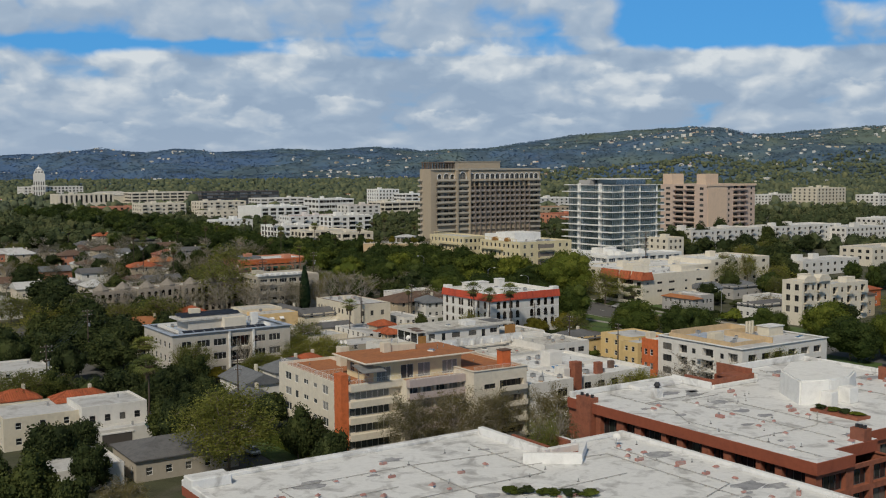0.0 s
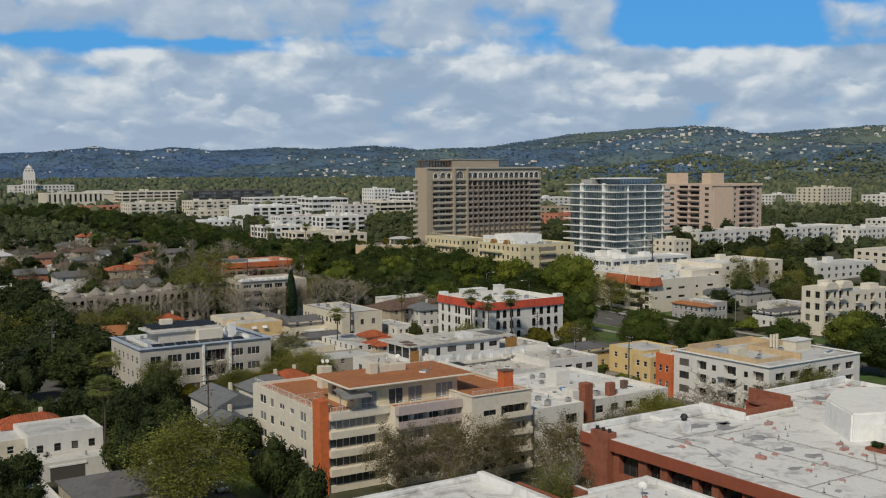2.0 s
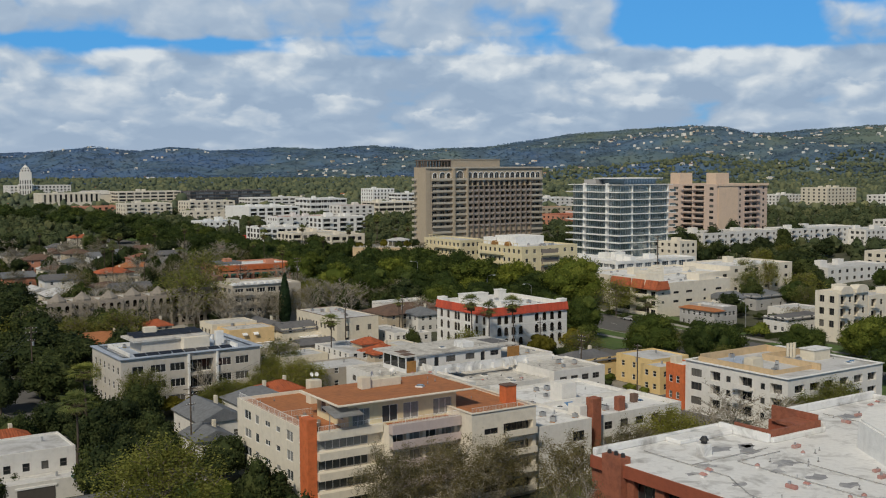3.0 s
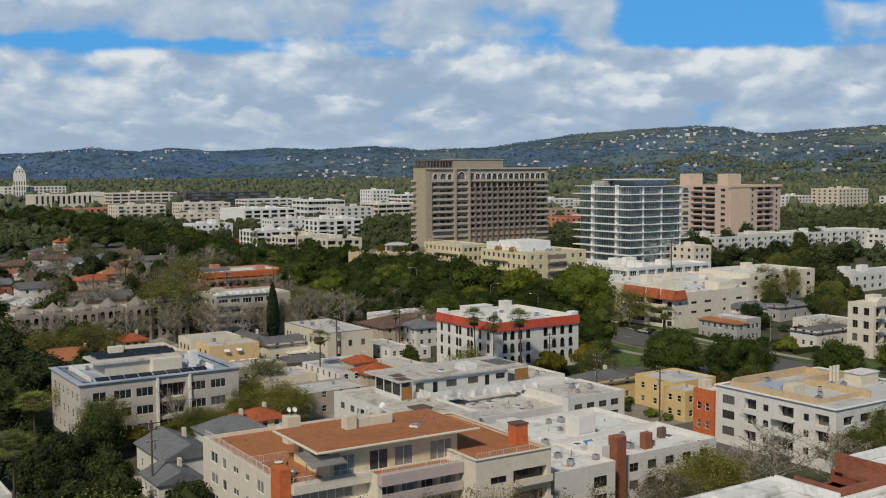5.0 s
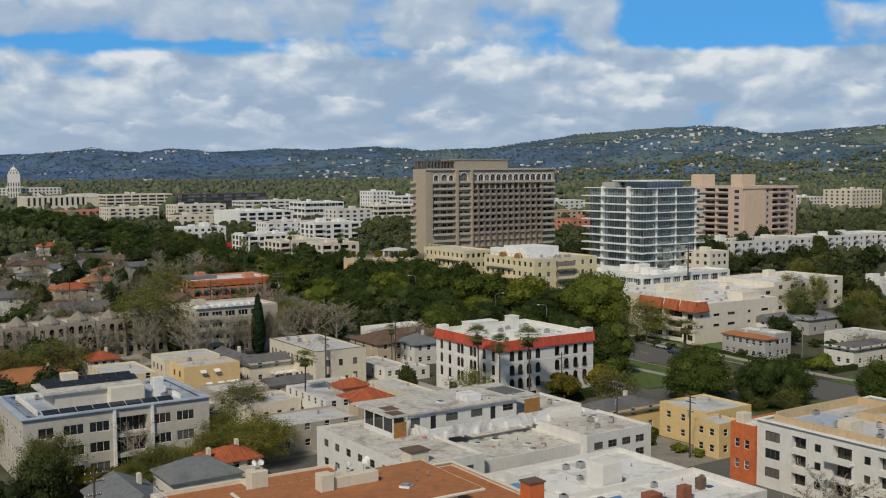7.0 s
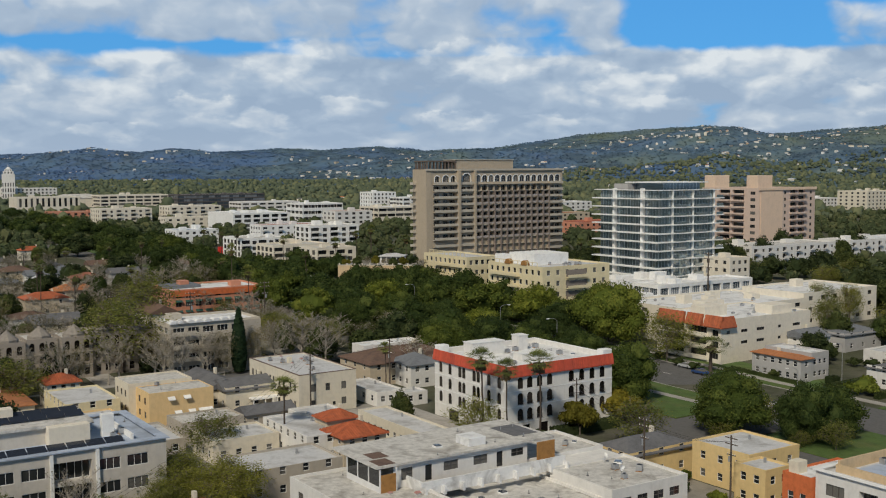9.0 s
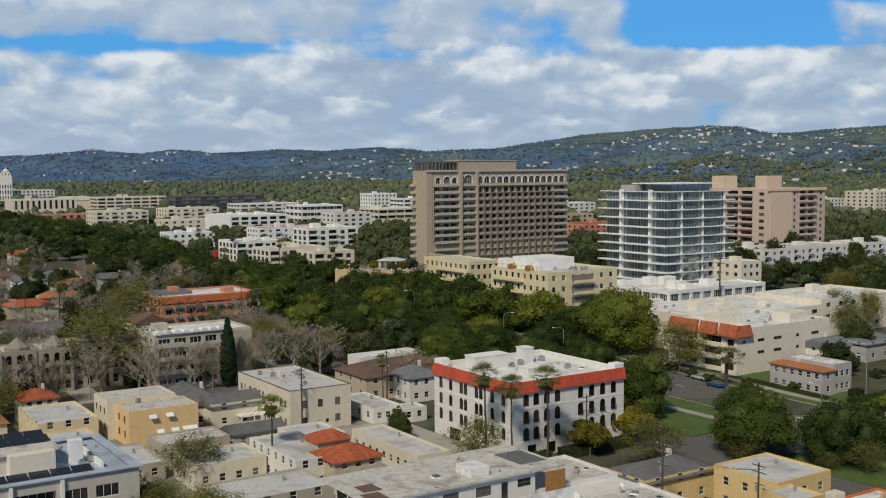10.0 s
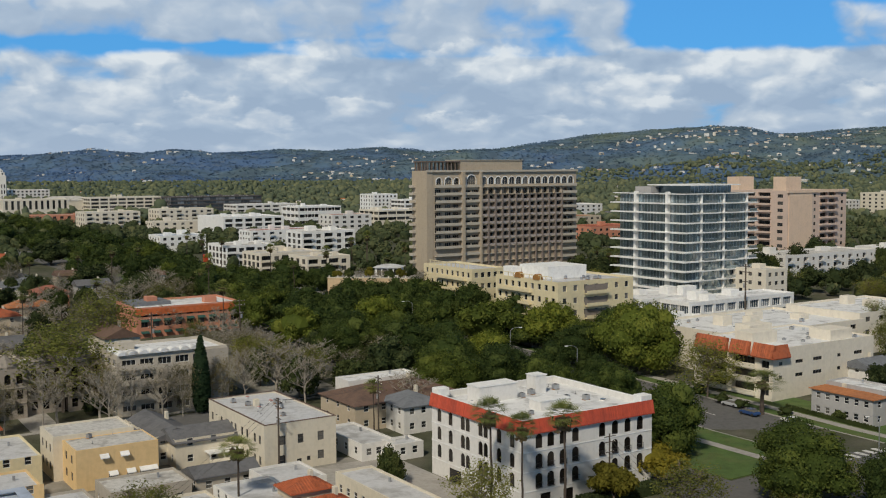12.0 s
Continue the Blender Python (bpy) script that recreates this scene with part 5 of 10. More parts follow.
# ---- near apartment houses ----
def build_red_banded():
    W, L, H = 26.6, 25.3, 13.8
    b = thing("apartment_house", "white stucco apartment house with red tiled band and arched windows", "apartment house", 14.7, 322.1, 0)
    fu = (3.2, 5.5, 7.9, 10.4, 15.9, 18.6, 21.3, 24.0)
    lv = (2.6, 6.0, 9.6, 11.0, 14.6, 16.0, 19.6, 23.0)
    zs = (3.2, 6.25, 9.3)
    Fo = [(u - 0.68, u + 0.68, z, z + 2.25, "arch") for z in zs for u in fu] + [(u - 1.0, u + 1.0, 0.1, 2.2, "one") for u in (4.5, 9.0, 17.5, 22.0)]
    Lo = [(v - 0.62, v + 0.62, z, z + 2.25, "arch") for z in zs for v in lv] + [(16.5, 20.0, -0.2, 2.2, "one")]
    walls(b, W, L, H, Fo, Lo, "white_wall", ph=1.0, pt=0.4, pane="dark_pane")
    for z in (2.85, 5.9, 8.95):
        band(b, "F", W, L, z - 0.10, z + 0.06, 0.06, "trim")
        band(b, "L", W, L, z - 0.10, z + 0.06, 0.06, "trim")
    # the sloping tiled band
    for face in "FL":
        bm = bmesh.new()
        n = 62
        for k in range(n):
            span = W if face == "F" else L
            a, c = -0.3 + (span + 0.5) * k / n, -0.3 + (span + 0.5) * (k + 1) / n
            pts = ((a, -0.45, H - 1.95), (c, -0.45, H - 1.95), (c, -0.03, H + 0.12), (a, -0.03, H + 0.12))
            mid = [((a + c) / 2, -0.485, H - 1.95), ((a + c) / 2, -0.065, H + 0.12)]
            if face == "L":
                sw = lambda p: (p[1], p[0], p[2])
                quad(bm, sw(mid[0]), sw(pts[0]), sw(pts[3]), sw(mid[1]))
                quad(bm, sw(pts[1]), sw(mid[0]), sw(mid[1]), sw(pts[2]))
            else:
                quad(bm, pts[0], mid[0], mid[1], pts[3])
                quad(bm, mid[0], pts[1], pts[2], mid[1])
        if face == "F":
            box(bm, -0.45, -0.45, H - 2.1, W + 0.2, -0.003, H - 1.95)
        else:
            box(bm, -0.45, -0.003, H - 2.1, -0.003, L + 0.2, H - 1.95)
        part("tiled_band", bm, M["red_band"], b, "sloping band of red clay tiles")
    flat_roof(b, W, L, H - 0.95, "white_roof", 0.4)
    cap(b, W, L, H, "trim", 0.1, 0.0, 0.42)
    for x, y in ((0.0, L - 1.9), (W - 2.4, 0.0)):
        block("corner_turret", b, "trim", x, y, H - 0.4, x + 2.4, y + 1.9, H + 1.0, bevel=0.08)
    # iron balconettes in front of some windows
    for z in zs[:2]:
        for u in fu:
            bm = bmesh.new()
            for k in range(6):
                box(bm, u - 0.62 + k * 0.24, -0.2, z, u - 0.59 + k * 0.24, -0.17, z + 0.8)
            box(bm, u - 0.66, -0.21, z + 0.78, u + 0.66, -0.16, z + 0.84)
            box(bm, u - 0.66, -0.21, z, u + 0.66, -0.002, z + 0.05)
            part("balconette", bm, M["dark_metal"], b)
    return b


build_red_banded()


def build_orange():
    b = thing("apartment_house", "cream apartment house with orange clay roof, penthouse and orange chimney pier", "apartment house", -17.2, 191.3, 0, 31.35)
    b.scale = (1.05, 1.12, 1.0)
    fl = (0.9, 3.9, 6.9, 9.9)
    # west wing
    Lo = []
    for z in fl:
        for v, w, h in ((21.5, 2.6, 1.5), (18.0, 1.5, 1.5), (14.2, 1.9, 0.9), (10.5, 1.5, 0.9), (6.6, 2.2, 1.6), (3.0, 1.3, 0.9)):
            Lo.append((v - w / 2, v + w / 2, z + (0.3 if h > 1 else 0.75), z + 0.3 + h + (0 if h > 1 else 0.45), "band"))
    Fo = [(1.2, 9.0, z + 0.25, z + 1.75, "band") for z in fl[:3]] + [(1.2, 9.0, fl[3] + 0.25, fl[3] + 1.6, "band")]
    walls(b, 11, 25.5, 13.0, Fo, Lo, "ivory_wall", y0=2.5, ph=0.6, frame="pale_frame", pane="curtain")
    flat_roof(b, 11, 25.5, 12.5, "clay_roof", y0=2.5)
    # middle, with the mauve upper balcony
    Fm = [o for z in fl for o in openings(0.3, 11.2, 4, 2.2, (z + 0.1,), 1.9, "band", 0.9)]
    walls(b, 11.5, 28, 13.0, Fm, (), "ivory_wall", x0=11, ph=0.4, frame="pale_frame", pane="curtain")
    flat_roof(b, 11.5, 28, 12.7, "clay_roof", x0=11)
    for z in fl[1:]:
        bm = bmesh.new()
        box(bm, 11.0, -1.0, z - 0.25, 22.4, -0.003, z)
        box(bm, 11.0, -1.0, z, 22.4, -0.88, z + 0.95)
        part("balcony", bm, M["lilac_wall"], b, "mauve balcony front")
    bm = bmesh.new()
    box(bm, 10.9, -1.1, 11.9, 22.4, -0.003, 13.3)
    part("upper_fascia", bm, M["lilac_wall"], b, "mauve fascia below the terrace")
    # east wing
    Fe = [o for z in fl for o in ((2.2, 4.6, z + 0.6, z + 1.5, "band"), (5.6, 10.9, z + 0.1, z + 1.9, "band", 1.1))]
    walls(b, 11.5, 22, 14.0, Fe, openings(2, 20, 3, 1.4, [z + 0.4 for z in fl], 1.2), "ivory_wall", x0=22.5, y0=-3.5, ph=0.5, frame="frame", pane="pane")
    flat_roof(b, 11.5, 22, 13.6, "clay_roof", x0=22.5, y0=-3.5)
    cap(b, 11.5, 22, 14.0, "ivory_wall", 0.1, 0.15, 0.4, 22.5, -3.5)
    for z in fl:
        bm = bmesh.new()
        box(bm, 27.9, -4.3, z - 0.1, 33.7, -3.503, z + 0.1)
        box(bm, 27.9, -4.3, z + 0.1, 33.7, -4.2, z + 0.9)
        part("balcony", bm, M["ivory_wall"], b)
    # floor bands of the west wing's rounded corner
    for z in (3.0, 6.0, 9.0, 12.0):
        bm = bmesh.new()
        box(bm, 0.9, 1.5, z - 0.15, 10.9, 2.497, z + 1.0)
        part("balcony", bm, M["ivory_wall"], b, "solid cream balcony front")
    # terrace and penthouse
    pw = [(0.6, 3.4, 12.9, 15.5, "band"), (5.4, 8.0, 12.9, 15.5, "band"), (8.9, 11.5, 12.9, 15.5, "band"), (14.0, 17.2, 12.9, 15.5, "band")]
    walls(b, 18.0, 9.6, 16.4, pw, openings(1, 9, 3, 1.6, (13.6,), 1.7), "lemon_wall", "penthouse_wall", 12.4, 0.0, 0.2, 6.0, 2.6, frame="pale_frame", pane="curtain")
    bm = bmesh.new()
    box(bm, 3.6, 1.1, 16.5, 26.4, 13.3, 16.78)
    bmesh.ops.bevel(bm, geom=[e for e in bm.edges if abs(e.verts[0].co.z - e.verts[1].co.z) < 0.01], offset=0.06, segments=1, affect="EDGES")
    part("roof_edge", bm, M["ivory_wall"], b)
    bm = bmesh.new()
    box(bm, 3.85, 1.35, 16.79, 26.15, 13.05, 16.84)
    part("penthouse_roof", bm, M["clay_roof"], b, "broad flat orange clay roof")
    railing(b, (11.0, -1.0), (22.4, -1.0), 13.3, 0.95, "trim")
    railing(b, (0.3, 4.6), (0.3, 27.8), 13.0, 0.95, "trim")
    railing(b, (0.4, 13.5), (5.8, 13.5), 12.6, 1.0)
    railing(b, (0.9, 1.7), (10.9, 1.7), 13.0, 0.95, "trim")
    railing(b, (22.7, -3.3), (33.8, -3.3), 14.0, 0.85)
    # a lean-to metal canopy on the terrace
    bm = bmesh.new()
    quad(bm, (2.6, 0.2, 15.3), (7.2, 0.2, 15.3), (7.2, 4.2, 16.2), (2.6, 4.2, 16.2))
    quad(bm, (2.6, 4.2, 16.12), (7.2, 4.2, 16.12), (7.2, 0.2, 15.22), (2.6, 0.2, 15.22))
    for p in ((2.7, 1.9), (7.1, 1.9)):
        box(bm, p[0] - 0.05, p[1] - 0.05, 12.9, p[0] + 0.05, p[1] + 0.05, 15.4)
    part("terrace_canopy", bm, M["metal"], b, "grey sheet-metal canopy over the terrace")
    block("chimney_pier", b, "orange_wall", -0.6, 2.2, -1.5, 0.9, 4.6, 15.0, "orange painted chimney pier", 0.05)
    block("chimney", b, "orange_wall", 31.6, 0.6, 13.6, 33.6, 2.2, 16.4, "orange painted chimney", 0.05)
    block("chimney_cap", b, "brown_shingle", 31.5, 0.5, 16.4, 33.7, 2.3, 16.55)
    block("stair_bulkhead", b, "cream_wall", 12.6, 8.6, 16.84, 18.2, 10.6, 18.1, "low cream stair bulkhead", 0.05)
    block("bulkhead_chimney", b, "cream_wall", 11.3, 8.2, 16.84, 12.8, 9.6, 18.7, "cream chimney", 0.05)
    block("back_chimney", b, "cream_wall", 8.6, 19.6, 12.5, 10.6, 21.2, 16.4, "cream chimney", 0.05)
    return b


build_orange()


def build_brick():
    b = thing("brick_apartment_house", "brick apartment block with rust fascia and white coated roof", "apartment house", 44.9, 134.7, 0)
    zs = (7.2, 10.4)

    def rowL(L):
        out, v, k = [], 1.6, 0
        while v < L - 4:
            w = (3.6, 2.2, 4.2, 2.4)[k % 4]
            for z in zs:
                out.append((v, v + w, z, z + (2.8 if z > 10 else 2.2), "band" if w > 2 else "sash", 0.9))
            v += w + (1.1, 0.9, 1.3, 1.5)[k % 4]
            k += 1
        return out

    walls(b, 16, 47.1, 13.4, [o for z in zs for o in ((1.2, 6.0, z, z + 2.4, "band", 0.8), (7.6, 11.0, z, z + 2.4, "band", 0.8), (11.8, 15.4, z, z + 2.4, "band", 0.8))], rowL(47.1), "brick", ph=0.1)
    walls(b, 41.5, 41.0, 13.4, openings(1, 40, 9, 3.0, zs, 2.2, "band", 0.5), (), "brick", x0=16, y0=6, ph=0.1)
    # rust fascia and the white roof that laps over it
    for f in ((-0.5, -0.5, 7.2, 46.9), (7.2, 2.5, 16.2, 46.9), (16.2, 5.6, 57.8, 38.0), (33.5, 38.0, 57.8, 46.9)):
        block("fascia", b, "fascia", f[0], f[1], 13.4, f[2], f[3], 14.95, "rust-red painted roof fascia")
    for x0, y0, x1, y1 in ((-0.3, -0.3, 7.0, 46.7), (7.0, 2.7, 16.4, 46.7), (16.4, 5.8, 22.6, 46.7), (22.6, 5.8, 33.7, 37.8), (33.7, 5.8, 57.6, 46.7)):
        block("roof", b, "white_roof", x0, y0, 14.7, x1, y1, 15.0, "white coated flat roof, stained and patched")
    for x0, y0, x1, y1, h in ((-0.3, 46.2, 22.6, 46.8, 15.9), (22.1, 37.6, 22.7, 46.2, 16.2), (22.7, 37.2, 33.5, 37.8, 15.7), (33.5, 37.6, 34.1, 46.2, 16.3), (34.1, 46.2, 57.7, 46.8, 16.2), (57.2, 5.8, 57.7, 46.2, 15.8), (12, 43.5, 22.1, 46.2, 15.6)):
        block("parapet", b, "white_roof", x0, y0, 15.0, x1, y1, h, bevel=0.12)
    # brick well behind, with coping
    bm = bmesh.new()
    box(bm, 22.9, 37.9, 14.9, 33.3, 38.3, 16.5)
    box(bm, 22.9, 38.3, 14.9, 23.3, 44.0, 16.5)
    box(bm, 33.0, 38.3, 14.9, 33.3, 46.0, 17.2)
    box(bm, 29.0, 38.3, 15.9, 33.0, 42.0, 16.3)
    part("light_well_wall", bm, M["brick"], b, "brick wall round a light well")
    # lift penthouse
    bm = bmesh.new()
    vs = [(24.6, 21.8), (29.5, 19.8), (34.6, 19.8), (40.0, 22.5), (44.0, 31.0), (37.5, 34.0), (30.0, 30.0)]
    lo = [bm.verts.new((x, y, 14.9)) for x, y in vs]
    hi = [bm.verts.new((x + (34 - x) * 0.04, y + (26 - y) * 0.04, 18.7)) for x, y in vs]
    for k in range(len(vs)):
        bm.faces.new((lo[k], lo[(k + 1) % 7], hi[(k + 1) % 7], hi[k]))
    bm.faces.new(hi)
    bmesh.ops.bevel(bm, geom=bm.edges[:], offset=0.25, segments=2, affect="EDGES")
    part("penthouse", bm, M["trim"], b, "white coated lift penthouse")
    bm = bmesh.new()
    box(bm, 27.5, 18.2, 15.0, 29.3, 20.2, 17.2)
    box(bm, 31.5, 17.8, 15.0, 33.7, 19.9, 17.5)
    bmesh.ops.bevel(bm, geom=bm.edges[:], offset=0.1, segments=1, affect="EDGES")
    part("duct_box", bm, M["trim"], b)
    # planted opening edge and chimneys
    bm = bmesh.new()
    box(bm, 22.8, 10.2, 15.0, 25.8, 18.4, 15.4)
    part("planter", bm, M["brick"], b, "brick planter edge on the roof")
    for x, y, w, h in ((-0.9, 40.9, 3.4, 15.8), (13.4, 2.6, 2.2, 16.6), (52.5, 25.0, 2.2, 17.2), (55.0, 18.0, 2.0, 16.8)):
        ch = block("chimney", b, "brick", x, y, -1.0 if x < 0 else 13.4, x + 1.6, y + w, h, "brick chimney")
        for k in range(3):
            bm = bmesh.new()
            cyl(bm, x + 0.8, y + 0.5 + k * (w - 1) / 2, h, h + 0.45, 0.28, 0.24, 8)
            part("chimney_pot", bm, M["dark_metal"], ch)
    for z in (2.9, 5.9, 8.9):
        bm = bmesh.new()
        box(bm, -0.9, 44.6, z, -0.003, 47.0, z + 1.0)
        box(bm, -0.9, 44.6, z - 0.2, 2, 47.9, z)
        part("balcony", bm, M["fascia"], b)
    return b


build_brick()


def build_white_roof_block():
    x, y = grid_xy(44, 66)
    b = thing("brick_apartment_house", "brick apartment block with a white coated roof and light well", "apartment house", x, y, 0)
    zs = (10.2,)
    walls(b, 43, 61, 13.0, openings(1, 42, 10, 2.2, zs, 1.8, "band"), openings(1, 60, 14, 2.0, zs, 1.8, "band"), "brick", ph=0.1)
    walls(b, 16, 49, 13.0, openings(1, 15, 4, 2.2, zs, 1.8, "band"), (), "brick", x0=43, ph=0.1)
    for f in ((-0.4, -0.4, 43.2, 61.3), (43.2, -0.4, 48.2, 46.2), (48.2, -0.4, 59.3, 49.2)):
        block("fascia", b, "fascia", f[0], f[1], 12.9, f[2], f[3], 14.0, "rust-red painted roof fascia")
    for x0, y0, x1, y1 in ((-0.4, -0.4, 43.3, 61.3), (43.3, -0.4, 48.1, 46.0), (48.1, -0.4, 59.3, 49.2)):
        block("roof", b, "white_roof", x0, y0, 14.0, x1, y1, 14.25, "white coated flat roof, stained and patched")
    for x0, y0, x1, y1, h in ((-0.4, 60.4, 43.4, 61.4, 14.75), (58.5, 0, 59.4, 49.2, 14.75), (48.1, 48.3, 58.5, 49.3, 14.7), (42.4, 45.6, 43.4, 60.4, 15.3), (43.4, 45.4, 48.2, 46.2, 15.3), (47.6, 46.2, 48.4, 49.2, 15.5), (-0.5, 57.6, 4.5, 60.4, 15.5), (-0.5, 0, 0.4, 57.6, 14.8)):
        block("parapet", b, "white_roof", x0, y0, 14.2, x1, y1, h, bevel=0.12)
    bm = bmesh.new()
    box(bm, 43.5, 46.3, 13.0, 43.9, 54.0, 15.4)
    box(bm, 46.9, 46.3, 12.0, 47.5, 51.0, 15.6)
    part("light_well_wall", bm, M["brick"], b, "brick wall of a light well")
    # slanting white parapet round the light well
    bm = bmesh.new()
    out = [(38.3, 44.8), (44.4, 40.4), (49.0, 44.8)]
    inn = [(39.1, 45.0), (44.4, 41.2), (48.3, 45.0)]
    for k in range(2):
        a, c, d, e = out[k], out[k + 1], inn[k + 1], inn[k]
        lo = [bm.verts.new((*p, 14.2)) for p in (a, c, d, e)]
        hi = [bm.verts.new((*p, 15.6)) for p in (a, c, d, e)]
        bm.faces.new(hi)
        for j in range(4):
            bm.faces.new((lo[j], lo[(j + 1) % 4], hi[(j + 1) % 4], hi[j]))
    part("light_well_parapet", bm, M["trim"], b, "white slanting parapet")
    bm = bmesh.new()
    bm.faces.new([bm.verts.new((*p, 14.29)) for p in ((39.1, 45.0), (44.4, 41.2), (48.3, 45.0), (43.6, 50.0))])
    part("light_well_floor", bm, M["brick"], b)
    return b


build_white_roof_block()


def build_mid_white():
    x, y = grid_xy(129, 204.5)
    b = thing("apartment_house", "worn white three-storey apartment house with rooftop flats", "apartment house", x, y, 0)
    zs = (0.7, 3.7, 6.7)
    # west wing, courtyard terrace, east wing
    walls(b, 13, 29, 9.3, openings(1, 12, 3, 1.8, zs, 1.2, "sash"), openings(1.5, 27.5, 7, 1.5, zs, 1.2, "sash"), "white_wall", frame="frame")
    flat_roof(b, 13, 29, 8.9, "worn_roof")
    walls(b, 20, 16, 7.6, openings(1, 19, 5, 2.2, (1.0, 4.2), 1.2, "sash"), (), "white_wall", x0=13, y0=1.5)
    flat_roof(b, 20, 16, 7.2, "worn_roof", x0=13, y0=1.5)
    walls(b, 14, 13, 9.0, openings(1, 13, 4, 1.9, (1.2, 4.2, 6.4), 1.2, "sash"), openings(1, 12, 2, 1.8, (6.3,), 1.3, "sash"), "white_wall", x0=33, y0=0)
    flat_roof(b, 14, 13, 8.6, "worn_roof", x0=33, y0=0)
    walls(b, 34, 11.5, 9.3, openings(1, 33, 8, 2.2, (7.3,), 1.1, "sash"), (), "white_wall", x0=13, y0=17.5)
    flat_roof(b, 34, 11.5, 8.9, "worn_roof", x0=13, y0=17.5)
    bm = bmesh.new()
    box(bm, 34, 13.0, 0, 46.9, 17.5, 8.7)
    part("link_wall", bm, M["white_wall"], b)
    # rooftop flat with a wide roof
    pf = [(1.2, 3.0, 9.9, 11.5, "sash"), (5.0, 6.1, 9.2, 11.4, "one"), (8.0, 10.4, 10.1, 11.4, "sash"), (13.0, 15.4, 10.1, 11.4, "sash"), (17.0, 18.1, 9.2, 11.4, "one"), (19.6, 21.8, 10.3, 11.4, "sash")]
    walls(b, 22.5, 11.0, 12.1, pf, (), "white_wall", "rooftop_flat_wall", 8.5, 0.0, 0.2, 9.5, 17.0)
    bm = bmesh.new()
    box(bm, 6.6, 16.5, 12.1, 36.6, 29.2, 12.4)
    part("rooftop_flat_roof", bm, M["worn_roof"], b, "wide worn flat roof of the rooftop flat")
    # glazed sun room at its end
    for p in ((6.8, 16.0), (9.3, 16.0), (6.8, 19.0), (6.8, 22.0), (6.8, 25.0)):
        block("sun_room_post", b, "pale_frame", p[0], p[1], 8.8, p[0] + 0.18, p[1] + 0.18, 12.1)
    block("sun_room_sill", b, "pale_frame", 6.82, 16.2, 8.8, 6.96, 25.0, 9.8)
    for k in range(3):
        bm = bmesh.new()
        quad(bm, (6.9, 19.0 + 3 * k, 9.8), (6.9, 16.2 + 3 * k, 9.8), (6.9, 16.2 + 3 * k, 12.0), (6.9, 19.0 + 3 * k, 12.0))
        part("sun_room_pane", bm, M["pane"], b)
    block("wood_screen", b, "ochre_wood", 7.0, 15.95, 9.0, 9.25, 16.1, 11.4, "ochre wooden screen")
    block("wood_door", b, "ochre_wood", 33.0, 15.9, 9.4, 36.2, 16.1, 12.0, "ochre wooden screen")
    for k in range(2):
        block("roof_panel", b, "brown_shingle", 7.3 + k * 1.0, 17.0 + k * 3.4, 12.41, 9.8 + k * 1.0, 19.8 + k * 3.4, 12.45, "dark brown roof panel")
    block("roof_hatch", b, "white_roof", 22.5, 18.2, 12.4, 25.5, 21.5, 13.6, "white roof hatch", 0.05)
    block("roof_panel", b, "grey_shingle", 31.5, 19.5, 12.41, 35.8, 25.5, 12.47)
    # long white terrace parapet with piers
    bm = bmesh.new()
    box(bm, 11.5, 13.2, 8.5, 36.0, 13.5, 10.3)
    for k in range(9):
        box(bm, 11.6 + k * 3.0, 12.3, 8.5, 11.9 + k * 3.0, 13.2, 9.6)
    box(bm, 11.5, 13.5, 8.5, 11.8, 17.5, 10.4)
    part("terrace_parapet", bm, M["white_roof"], b)
    block("dark_awning", b, "brown_shingle", 15.0, 14.0, 8.3, 20.5, 17.2, 8.5)
    block("stair_box", b, "cream_wall", 1.5, 2.0, 8.9, 4.5, 4.8, 10.6, "cream stair box", 0.05)
    block("stair_box_roof", b, "brown_shingle", 1.3, 1.8, 10.6, 4.7, 5.0, 10.75)
    return b


build_mid_white()


